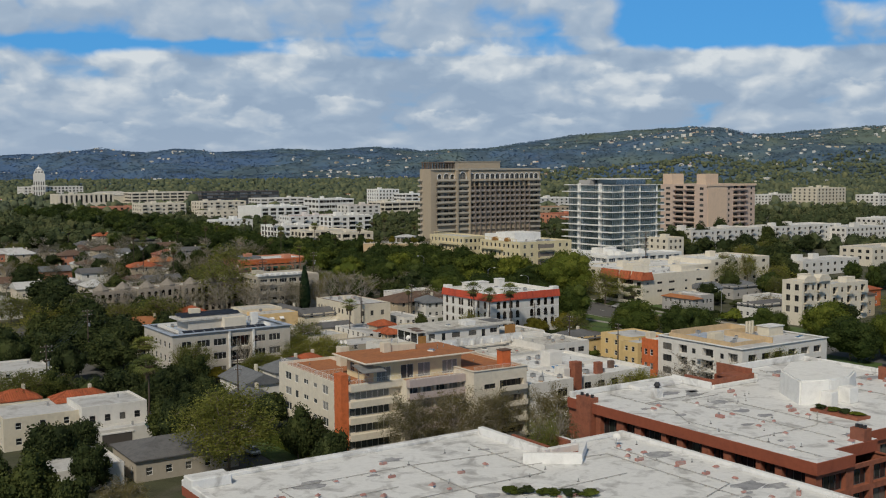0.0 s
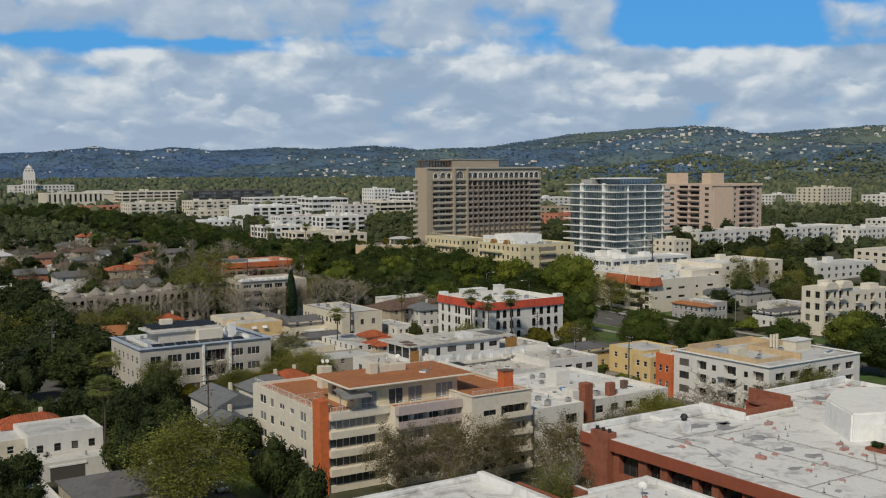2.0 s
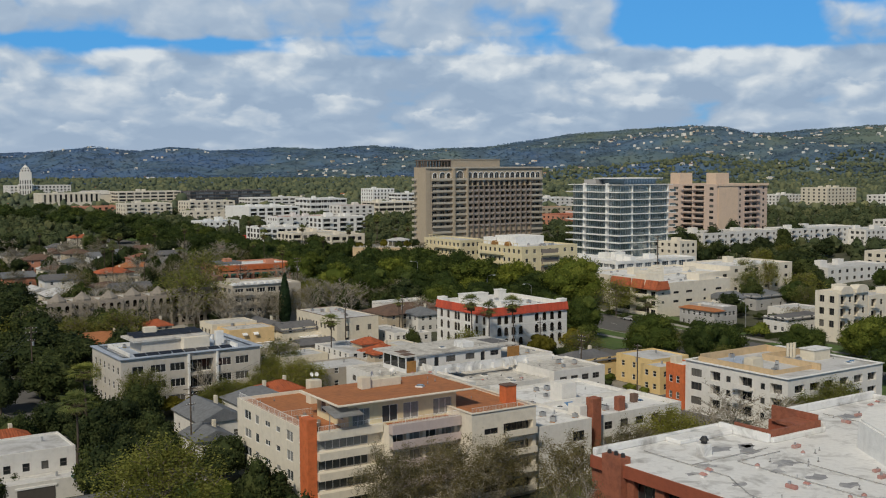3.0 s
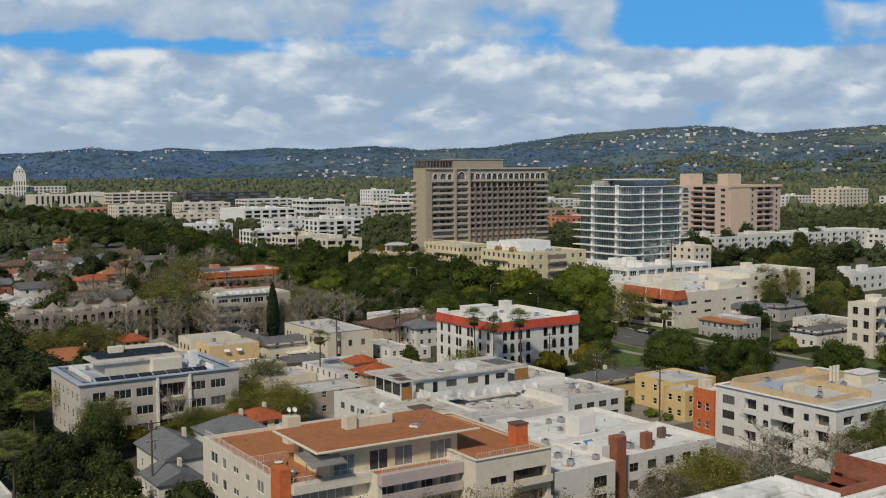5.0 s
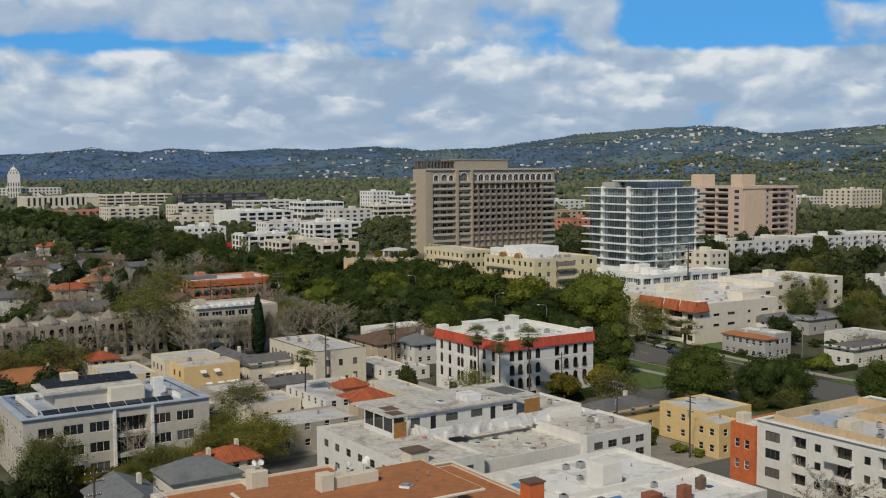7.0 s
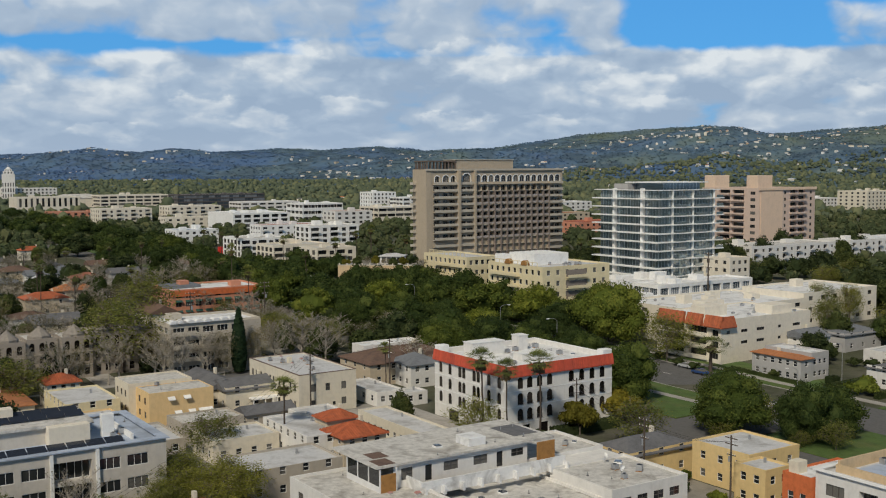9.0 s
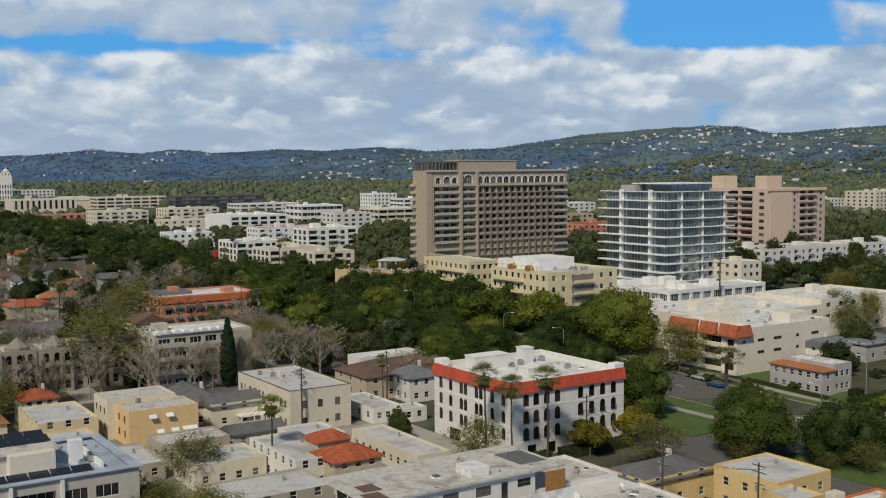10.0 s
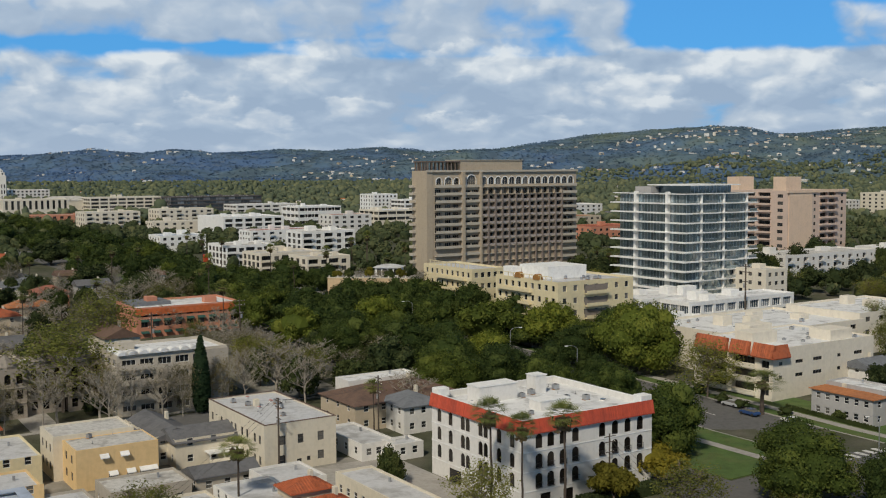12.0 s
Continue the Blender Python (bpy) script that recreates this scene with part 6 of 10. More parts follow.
def build_white_cubes():
    x, y = grid_xy(127, 166)
    b = thing("apartment_house", "bright white flat-roofed apartment house with rooftop cubes and chimneys", "apartment house", x, y, 0)
    zs = (1.0, 4.0, 6.6)
    walls(b, 11, 17, 10.0, [(7.0, 9.5, z, z + 1.6, "band") for z in zs], openings(1, 16, 4, 1.4, zs[1:], 1.2), "white_wall")
    flat_roof(b, 11, 17, 9.6, "white_roof")
    walls(b, 24, 13, 9.2, openings(1, 23, 6, 1.8, zs, 1.3, "sash"), (), "white_wall", x0=11, y0=3, ph=0.9)
    flat_roof(b, 24, 13, 8.4, "white_roof", x0=11, y0=3)
    walls(b, 29, 14, 9.2, (), (), "white_wall", x0=5, y0=16, ph=0.8)
    flat_roof(b, 29, 14, 8.6, "white_roof", x0=5, y0=16)
    for x0, y0, x1, y1, h in ((5.2, 17.5, 8.6, 20.5, 12.6), (18.5, 16.5, 22.0, 19.8, 12.0), (11.0, 2.9, 12.6, 6.0, 11.4)):
        block("stair_cube", b, "white_wall", x0, y0, 8.4, x1, y1, h, "white stair head", 0.06)
    block("chimney", b, "brick", 12.9, 1.8, -1, 14.8, 3.6, 12.6, "brown brick chimney", 0.04)
    block("chimney", b, "brick", 22.6, 6.0, 8.0, 24.2, 7.2, 10.9, "brown brick chimney", 0.04)
    block("chimney", b, "brown_shingle", 29.5, 9.5, 8.0, 30.7, 10.5, 10.0, "brown brick chimney", 0.04)
    for (x0, y0, z) in ((3.4, 16.0, 11.0), (11.6, 6.2, 10.4)):
        bm = bmesh.new()
        quad(bm, (x0, y0, z), (x0 + 1.8, y0, z), (x0 + 1.8, y0 + 1.5, z + 0.7), (x0, y0 + 1.5, z + 0.7))
        quad(bm, (x0, y0, z - 0.4), (x0 + 1.8, y0, z - 0.4), (x0 + 1.8, y0, z), (x0, y0, z))
        part("awning", bm, M["blue_cover"], b, "small blue fabric awning")
    return b


build_white_cubes()


def build_white_tan():
    x, y = grid_xy(187, 165.6)
    b = thing("apartment_house", "white apartment house with tan roof parapets and recessed balconies", "apartment house", x, y, 0)
    b.scale = (1.19, 0.9, 0.94)
    zs = (2.0, 5.2, 8.2)
    Lo = [o for z in zs for o in ((1.5, 4.6, z - 0.2, z + 1.9, "band", 1.0), (6.0, 7.2, z + 0.2, z + 1.5, "one"), (9.5, 13.2, z - 0.3, z + 2.0, "band", 1.2), (15.5, 16.8, z + 0.2, z + 1.5, "one"), (18.5, 21.5, z - 0.2, z + 1.9, "band", 1.0), (24.0, 27.2, z, z + 1.7, "band"))]
    walls(b, 25, 29, 11.5, openings(1, 24, 6, 2.4, zs, 1.7, "band", 0.8), Lo, "white_wall", ph=0.5)
    flat_roof(b, 25, 29, 11.1, "pale_roof")
    cap(b, 25, 29, 11.5, "trim", 0.12, 0.3, 0.5)
    for z in zs:
        bm = bmesh.new()
        box(bm, -1.1, 9.0, z - 0.5, -0.003, 13.8, z - 0.3)
        box(bm, -1.1, 9.0, z - 0.3, -1.0, 13.8, z + 0.6)
        part("balcony", bm, M["white_wall"], b)
    # tan walls of the roof terraces
    bm = bmesh.new()
    for x0, y0, x1, y1, h in ((2.0, 6.0, 2.4, 27.5, 12.2), (2.4, 27.1, 20.0, 27.5, 12.7), (2.4, 6.0, 12.0, 6.4, 12.0), (12.0, 4.0, 12.4, 20.0, 12.5), (12.4, 19.6, 24.0, 20.0, 12.5), (20.0, 20.0, 20.4, 27.5, 12.5)):
        box(bm, x0, y0, 11.1, x1, y1, h)
    part("terrace_wall", bm, M["sand_wall"], b, "tan roof terrace walls")
    block("stair_head", b, "cream_wall", 18.5, 12.0, 11.1, 23.0, 16.0, 13.4, "tan stair head", 0.05)
    block("stair_head_roof", b, "white_roof", 18.3, 11.8, 13.4, 23.2, 16.2, 13.6)
    block("stair_head", b, "cream_wall", 3.2, 12.8, 11.1, 5.8, 15.5, 13.4, "tan stair head", 0.05)
    bm = bmesh.new()
    for k in range(3):
        cyl(bm, 16.6 + k * 0.9, 17.5, 11.1, 14.6, 0.3, 0.3, 8)
    part("flue", bm, M["cream_wall"], b)
    bm = bmesh.new()
    box(bm, 3.0, 18.0, 11.3, 11.0, 26.0, 11.34)
    part("roof_sheet", bm, M["blue_roof"], b, "blue-grey membrane on the roof terrace")
    # orange end house
    x, y = grid_xy(186.4, 191.9)
    c = thing("apartment_house", "orange painted house end with white windows", "house", x, y, 0)
    walls(c, 12, 4.8, 9.6, (), openings(0.4, 4.4, 2, 1.0, (2.2, 5.6), 1.5, "sash"), "orange_wall", frame="pale_frame", ph=0.4)
    flat_roof(c, 12, 4.8, 9.3, "white_roof")
    block("chimney", c, "cream_wall", 1.0, 3.0, 9.2, 3.0, 4.6, 11.0, "tan chimney", 0.05)


build_white_tan()


def build_cream():
    b = thing("apartment_house", "cream stucco two-storey apartment house with grey flat roof", "apartment house", -27.5, 342.5, 0)
    Lo = [(v - 0.5, v + 0.5, z, z + 1.5, "sash") for z in (1.3, 4.9) for v in (2.0, 4.2, 7.5, 9.8, 12.8, 14.6, 17.2, 19.5, 22.0, 24.0)]
    Fo = [(2.6, 3.9, 4.7, 6.3, "sash"), (6.2, 7.3, 4.6, 6.2, "sash"), (10.0, 11.2, 4.6, 6.2, "sash"), (2.6, 3.8, 1.2, 2.9, "sash"), (6.0, 6.9, 0.2, 1.9, "one"), (7.9, 8.6, 1.3, 2.1, "one"), (10.0, 11.2, 1.3, 2.8, "sash")]
    walls(b, 13.6, 25.8, 8.5, Fo, Lo, "cream_wall", ph=0.35)
    flat_roof(b, 13.6, 25.8, 8.2, "pale_roof")
    cap(b, 13.6, 25.8, 8.5, "brown_shingle", 0.08, 0.04, 0.3)
    block("chimney", b, "cream_wall", 5.0, 15.5, 8.0, 5.9, 16.6, 9.6, "cream chimney", 0.04)
    return b


build_cream()


def build_tan():
    b = thing("apartment_house", "tan-orange stucco flat-roofed house", "house", -56.2, 332.8, 0)
    Fo = [(4.0, 5.0, 5.0, 5.6, "one"), (7.2, 8.4, 5.0, 5.6, "one"), (5.2, 6.6, 1.4, 2.6, "sash"), (8.2, 9.4, 1.6, 2.6, "sash"), (10.3, 13.0, 1.2, 2.6, "band")]
    walls(b, 13.5, 8.5, 6.9, Fo, openings(1, 8, 2, 1.2, (1.4, 4.2), 1.4, "sash"), "tan_wall", ph=0.12)
    flat_roof(b, 13.5, 8.5, 6.8, "worn_roof", 0.1)
    walls(b, 13.5, 9.5, 7.6, (), openings(1, 9, 3, 1.1, (1.6, 4.6), 1.4, "sash"), "cream_wall", x0=-1.5, y0=8.5, ph=0.4)
    flat_roof(b, 13.5, 9.5, 7.3, "worn_roof", x0=-1.5, y0=8.5)
    for u, z in ((4.5, 5.7), (7.8, 5.7), (5.9, 2.7), (8.8, 2.7), (11.7, 2.7)):
        bm = bmesh.new()
        w = 1.5 if u > 11 else 0.75
        quad(bm, (u - w, -0.7, z - 0.45), (u + w, -0.7, z - 0.45), (u + w, -0.01, z + 0.1), (u - w, -0.01, z + 0.1))
        quad(bm, (u - w, -0.7, z - 0.6), (u + w, -0.7, z - 0.6), (u + w, -0.7, z - 0.45), (u - w, -0.7, z - 0.45))
        part("awning", bm, M["trim"], b, "small white metal awning")
    return b


build_tan()


def build_solar():
    b = thing("apartment_house", "pale apartment house with blue-grey roof and solar panels", "apartment house", -65.6, 262.6, 0)
    b.scale = (0.92, 0.88, 1.08)
    zs = (1.0, 4.2, 7.4)
    Fo = [o for z in zs for o in ((2.5, 5.2, z, z + 1.6, "band"), (6.8, 10.4, z, z + 1.6, "band"), (11.4, 15.0, z, z + 1.6, "band"), (16.2, 22.0, z - 0.8, z + 1.8, "band", 1.6), (23.2, 26.5, z, z + 1.6, "band"), (27.6, 31.0, z, z + 1.6, "band"))]
    walls(b, 34, 24, 10.6, Fo, openings(1, 23, 6, 1.6, zs, 1.4, "sash"), "solar_wall", ph=0.3, frame="pale_frame")
    flat_roof(b, 34, 24, 10.2, "blue_roof")
    cap(b, 34, 24, 10.6, "blue_roof", 0.15, 0.45, 1.1)
    for x0 in (15.6, 22.6):
        block("pier", b, "trim", x0, -0.5, -1, x0 + 0.5, -0.003, 10.5)
    bm = bmesh.new()
    box(bm, 7.5, 8.6, 10.1, 20.0, 18.0, 12.6)
    part("penthouse_wall", bm, M["solar_wall"], b)
    bm = bmesh.new()
    box(bm, 5.5, 8.0, 12.6, 24.5, 18.8, 13.0)
    part("penthouse_roof", bm, M["worn_roof"], b, "grey overhanging penthouse roof")
    block("stair_head", b, "ivory_wall", 17.0, 6.2, 10.1, 23.5, 9.0, 12.9, "ivory stair head", 0.05)
    block("chimney", b, "ivory_wall", 10.5, 15.5, 13.0, 13.5, 17.5, 14.6, "ivory chimney", 0.05)
    block("chimney", b, "trim", 26.0, 8.5, 10.1, 28.0, 10.0, 13.4, "white chimney", 0.05)
    for p, q in (((3.2, 5), (3.6, 22)), ((3.6, 21.6), (9, 22)), ((29.5, 4), (29.9, 22))):
        block("roof_curb", b, "trim", *p, 10.1, *q, 11.0)
    return b


build_solar()


def small_house(x, y, W, L, H, wall, roof, kind="hip", rise=1.8, label="", rz=RZ, tiles=False, nF=3, nL=3, frame="pale_frame"):
    z = gz(y)
    FAR[0] = y > 330
    b = thing("house", label, "house", x, y, z, rz, "houses of the neighbourhood")
    zs = [1.0] if H < 4.5 else [1.0, 3.9]
    walls(b, W, L, H, openings(0.5, W - 0.5, nF, 1.1, zs, 1.3, "sash"), openings(0.5, L - 0.5, nL, 1.1, zs, 1.3, "sash"), wall, ph=0.4 if kind == "flat" else 0.05, frame=frame)
    if kind == "flat":
        flat_roof(b, W, L, H - 0.35, roof)
    else:
        hip_roof(b, W, L, H, rise, roof, 0.45, kind == "gable", tiles=tiles)
        if kind == "gable":
            bm = bmesh.new()
            if W >= L:
                for s in (0.0, W):
                    quad(bm, (s, 0, H), (s, L, H), (s, L / 2, H + rise * 0.92))
            else:
                for s in (0.0, L):
                    quad(bm, (0, s, H), (W, s, H), (W / 2, s, H + rise * 0.92))
            part("gable", bm, M[wall], b)
    FAR[0] = False
    if kind == "flat":
        block("flue", b, "metal", W * 0.7, L * 0.6, H - 0.4, W * 0.7 + 0.35, L * 0.6 + 0.35, H + 0.45, bevel=0.03)
    else:
        block("chimney", b, "cream_wall", W * 0.7, L * 0.6, H, W * 0.7 + 0.6, L * 0.6 + 0.8, H + rise + 0.6, bevel=0.04)
    return b


def gu(u, v):
    return grid_xy(u, v)


# yellow houses and grey hipped house
small_house(*gu(197.5, 212), 12, 12, 6.6, "yellow_wall", "pale_roof", "flat", label="yellow stucco flat-roofed house with white roof", nF=3, nL=3)
small_house(*gu(193.5, 205.5), 6, 6, 6.3, "yellow_wall", "pale_roof", "flat", label="yellow stucco flat-roofed house wing", nF=2, nL=2)
small_house(*gu(186, 227), 15, 9, 4.6, "yellow_wall", "grey_shingle", "hip", 2.0, "yellow house with grey hipped shingle roof")
# tile-roofed house and low white roofs behind it
small_house(*gu(152.5, 262), 8.5, 8, 5.2, "beige_wall", "tile_roof", "hip", 1.8, "beige house with red terracotta hipped roof", tiles=True)
small_house(*gu(154, 271), 6, 5, 6.4, "beige_wall", "tile_roof", "hip", 1.3, "beige house turret with red terracotta roof", tiles=True, nF=2, nL=2)
small_house(*gu(147.5, 266), 9, 18.5, 5.4, "white_wall", "pale_roof", "flat", label="white flat-roofed house with grey roof", nL=6)
small_house(*gu(168, 262), 6.5, 23, 4.0, "cream_wall", "pale_roof", "flat", label="long low cream house with white flat roof", nL=9)
small_house(*gu(158, 286), 9, 10, 3.4, "white_wall", "pale_roof", "flat", label="low white garage row with flat roof", nL=3)
small_house(*gu(181, 300), 7, 16, 3.2, "white_wall", "pale_roof", "flat", label="low white garage with flat roof", nL=4)
small_house(*gu(186, 297), 6, 5, 3.0, "white_wall", "pale_roof", "flat", label="low white garage with flat roof", nF=2, nL=2)
small_house(*gu(197, 312), 9, 10, 5.6, "white_wall", "slate_shingle", "hip", 2.0, "white two-storey house with slate-grey roof")
small_house(*gu(190, 319), 25, 15, 5.4, "beige_wall", "brown_shingle", "hip", 2.6, "beige courtyard house with brown hipped roof", nF=6)
small_house(*gu(195, 331), 17, 6, 7.4, "white_wall", "white_roof", "flat", label="white flat-roofed rear wing of the courtyard house", nF=4, nL=0)
small_house(*gu(124, 286), 9, 15, 3.2, "greige_wall", "pale_roof", "flat", label="low grey flat-roofed hall", nF=3, nL=4)
small_house(*gu(130, 252), 17, 11, 5.2, "greige_wall", "pale_roof", "flat", label="grey flat-roofed house with worn roof", nF=4)
small_house(*gu(135, 293.5), 12.5, 8.5, 4.0, "greige_wall", "worn_roof", "flat", label="low grey-beige house with a stained flat roof", nF=4)
small_house(*gu(134.5, 276.5), 12.6, 10, 4.2, "cream_wall", "pale_roof", "flat", label="low cream house with a pale flat roof", nF=4)
small_house(*gu(149.5, 297), 10.5, 5.5, 3.0, "greige_wall", "grey_shingle", "gable", 1.3, "low garage with dark gabled roof")
small_house(*gu(119.5, 317), 11, 17, 5.2, "lemon_wall", "pale_roof", "flat", label="pale yellow house with a long white flat roof", nL=5)
small_house(*gu(149.5, 318), 8, 17, 4.6, "cream_wall", "grey_shingle", "gable", 1.9, "cream house with dark grey gabled roof")
def porch(b):
    """White two-level porch with an outside stair along the gabled house's front."""
    block("porch_deck", b, "trim", 5.2, -2.4, 2.35, 13.6, -0.003, 2.6, "white porch deck")
    railing(b, (5.2, -2.35), (13.6, -2.35), 2.6, 0.95, "trim", 0.3)
    railing(b, (13.55, -2.35), (13.55, -0.9), 2.6, 0.95, "trim", 0.3)
    for k in range(4):
        u = 5.3 + 2.7 * k
        block("post", b, "trim", u, -2.38, -0.3, u + 0.16, -2.22, 2.35)
    block("low_wall", b, "cream_wall", 5.2, -4.6, -0.3, 11.0, -2.6, 1.5, "cream porch wall below the deck")
    for k in range(11):
        block("stair_tread", b, "trim", 13.7 + 0.28 * k, -1.9, 2.25 - 0.22 * k, 14.0 + 0.28 * k, -0.7, 2.33 - 0.22 * k)
    for v in (-1.95, -0.66):
        bm = bmesh.new()
        tube(bm, (13.7, v, 3.3), (16.8, v, 0.9), 0.04, 0.04, 6)
        part("handrail", bm, M["trim"], b)


porch(small_house(*gu(152, 314), 14, 9, 4.6, "cream_wall", "grey_shingle", "gable", 1.9, "cream house with dark grey gabled roof and balconies"))
small_house(*gu(117, 300), 10, 12, 4.6, "tan_wall", "pale_roof", "flat", label="pale yellow house with white flat roof")
small_house(*gu(121, 338), 7, 7, 5.6, "ivory_wall", "tile_roof", "hip", 1.6, "ivory house with red terracotta hipped roof", tiles=True)
small_house(*gu(100, 327), 16, 20, 4.0, "cream_wall", "clay_roof", "hip", 1.3, "low house with broad rust-orange roof", nL=5)
small_house(*gu(82, 300), 15, 13, 3.6, "ivory_wall", "brown_shingle", "hip", 1.6, "low house with broad brown roof among trees")
# by the side street
small_house(*gu(53.6, 208.7), 12.4, 11, 7.0, "white_wall", "pale_roof", "flat", label="white two-storey house with pale flat roof", nF=4, frame="frame")
g = small_house(*gu(54, 204.3), 12, 4.2, 3.2, "white_wall", "pale_roof", "flat", label="white lean-to garage with a dark open door", nF=0, nL=2)
block("garage_door", g, "frame", 2.0, -0.06, -0.2, 7.6, -0.003, 2.3, "dark garage door")
block("lintel", g, "trim", 1.7, -0.16, 2.3, 7.9, -0.003, 2.6)
block("awning", g, "awning", 10.0, -1.2, 3.3, 12.4, -0.1, 3.5, "dark green awning")
small_house(*gu(52, 220), 10, 6, 6.2, "ivory_wall", "tile_roof", "hip", 1.6, "ivory house with red terracotta roof", tiles=True)
small_house(*gu(40, 211), 14, 14, 6.2, "cream_wall", "pale_roof", "flat", label="cream house with white flat roof", nF=3)
small_house(*gu(42, 226), 8, 7, 6.4, "cream_wall", "tile_roof", "hip", 1.6, "cream house with red terracotta roof", tiles=True)
small_house(*gu(54, 178), 18, 13, 3.8, "greige_wall", "grey_shingle", "hip", 2.0, "low house with dark grey hipped shingle roof", nF=5)
small_house(*gu(40, 178), 12, 16, 4.0, "white_wall", "pale_roof", "flat", label="low white flat-roofed house")
small_house(*gu(92, 222), 9, 14, 4.4, "white_wall", "slate_shingle", "gable", 2.2, "white cottage with blue-grey gabled roof")
small_house(*gu(104, 232), 11, 9, 4.4, "white_wall", "slate_shingle", "hip", 2.4, "white cottage with blue-grey hipped roof")
small_house(*gu(88, 213), 7, 8, 3.4, "white_wall", "slate_shingle", "gable", 1.6, "small white garage with blue-grey roof")
small_house(*gu(49, 262), 12, 14, 6.0, "white_wall", "pale_roof", "flat", label="white flat-roofed house among trees")
small_house(*gu(51, 300), 12, 16, 6.2, "white_wall", "pale_roof", "flat", label="white flat-roofed house with a red roof edge")
small_house(*gu(112, 236), 8, 7, 5.2, "ivory_wall", "tile_roof", "hip", 1.6, "ivory house with bright red terracotta roof", tiles=True)
# west of the boulevard's far pavement
small_house(*gu(280.6, 264.6), 6.5, 14, 6.8, "grey_wall", "white_roof", "flat", label="pale grey two-storey house with white flat roof", nF=3, nL=5)
small_house(*gu(276.2, 264.2), 4.3, 14.6, 5.8, "grey_wall", "clay_roof", "hip", 0.8, "pale grey house front with rust-orange porch roof", nF=1, nL=6)
small_house(*gu(287, 245), 19, 9, 4.6, "white_wall", "grey_shingle", "hip", 1.2, "long low white house with dark roof", nF=4)


# ---- towers and middle-distance blocks ----
KEEP = []  # circles that the far trees keep clear of
FAR[0] = True


def build_hotel():
    x, y = -2.6, 573.5
    z0 = gz(590)
    b = thing("hotel", "tan concrete high-rise hotel with balconies and an arched top storey", "hotel", x, y, z0)
    W, L, H = 74.0, 11.0, 45.7
    n, st = 14, 2.95
    zs = [1.0 + st * k for k in range(n)]
    Fo = []
    for z in zs[5:-1]:
        Fo += [(u - 1.5, u + 1.5, z, z + 2.1, "band", 0.7) for u in (5.0, 9.6, 13.2)]
        Fo += [(17.0, 20.2, z, z + 1.6, "band", 0.5), (20.8, 24.0, z, z + 1.6, "band", 0.5)]
        Fo += [(25.4 + 3.4 * k, 28.1 + 3.4 * k, z, z + 2.3, "band", 1.1) for k in range(12)]
        Fo += [(66.6 + 3.2 * k, 69.2 + 3.2 * k, z, z + 2.0, "band", 0.8) for k in range(2)]
    zt = zs[-1] + 0.9
    Fo += [(25.4 + 3.4 * k, 28.1 + 3.4 * k, zt - 0.1, zt + 2.9, "arch", 0.35) for k in range(14)]
    Fo += [(18.5, 22.6, zt - 0.1, zt + 3.6, "arch", 0.5), (4.2, 6.6, zt, zt + 2.6, "arch", 0.6), (8.2, 11.4, zt, zt + 2.9, "arch", 0.6), (12.4, 14.8, zt, zt + 2.6, "arch", 0.6)]
    walls(b, W, L, H, Fo, (), "hotel_wall", z0=-3, ph=0.6, frame="hotel_light", pane="pane")
    flat_roof(b, W, L, H - 0.5, "worn_roof")
    for z in zs:
        for a0, a1, out in ((3.2, 15.4, 1.3), (16.6, 24.4, 0.9), (65.8, 73.4, 1.4)):
            bm = bmesh.new()
            box(bm, a0, -out, z - 0.25, a1, -0.003, z - 0.05)
            box(bm, a0, -out, z - 0.05, a1, -out + 0.12, z + 0.85)
            part("balcony", bm, M["hotel_light"], b)
        bm = bmesh.new()
        box(bm, 25.0, -0.78, z - 0.18, 65.8, -0.003, z - 0.02)
        part("floor_slab", bm, M["hotel_light"], b)
    for k in range(13):
        u = 24.9 + 3.4 * k
        bm = bmesh.new()
        box(bm, u - 0.28, -1.1, 0, u + 0.28, -0.003, zs[-2])
        part("fin", bm, M["hotel_fin"], b, "brown vertical fin")
    for z in zs[5:-2]:
        for k in range(12):
            block("balcony_front", b, "hotel_front", 25.3 + 3.4 * k, -0.86, z + 0.15, 28.1 + 3.4 * k, -0.80, z + 0.95)
    for c, w, top in [(26.75 + 3.4 * k, 1.35, zt + 2.9) for k in range(14)] + [(20.55, 2.05, zt + 3.6), (5.4, 1.2, zt + 2.6), (9.8, 1.6, zt + 2.9), (13.6, 1.2, zt + 2.6)]:
        bm = bmesh.new()
        ring = [(math.cos(a), math.sin(a)) for a in np.linspace(0, math.pi, 11)]
        zc = top - w
        for j in range(10):
            (c0, s0), (c1, s1) = ring[j], ring[j + 1]
            quad(bm, (c + w * c0, -0.12, zc + w * s0), (c + (w + 0.34) * c0, -0.12, zc + (w + 0.34) * s0), (c + (w + 0.34) * c1, -0.12, zc + (w + 0.34) * s1), (c + w * c1, -0.12, zc + w * s1))
            quad(bm, (c + (w + 0.34) * c0, -0.12, zc + (w + 0.34) * s0), (c + (w + 0.34) * c0, 0.0, zc + (w + 0.34) * s0), (c + (w + 0.34) * c1, 0.0, zc + (w + 0.34) * s1), (c + (w + 0.34) * c1, -0.12, zc + (w + 0.34) * s1))
        for sg in (-1, 1):
            x0, x1 = sorted((c + sg * w, c + sg * (w + 0.34)))
            box(bm, x0, -0.12, zt - 0.1, x1, -0.003, zc)
        part("arch_trim", bm, M["trim"], b, "pale arched window surround")
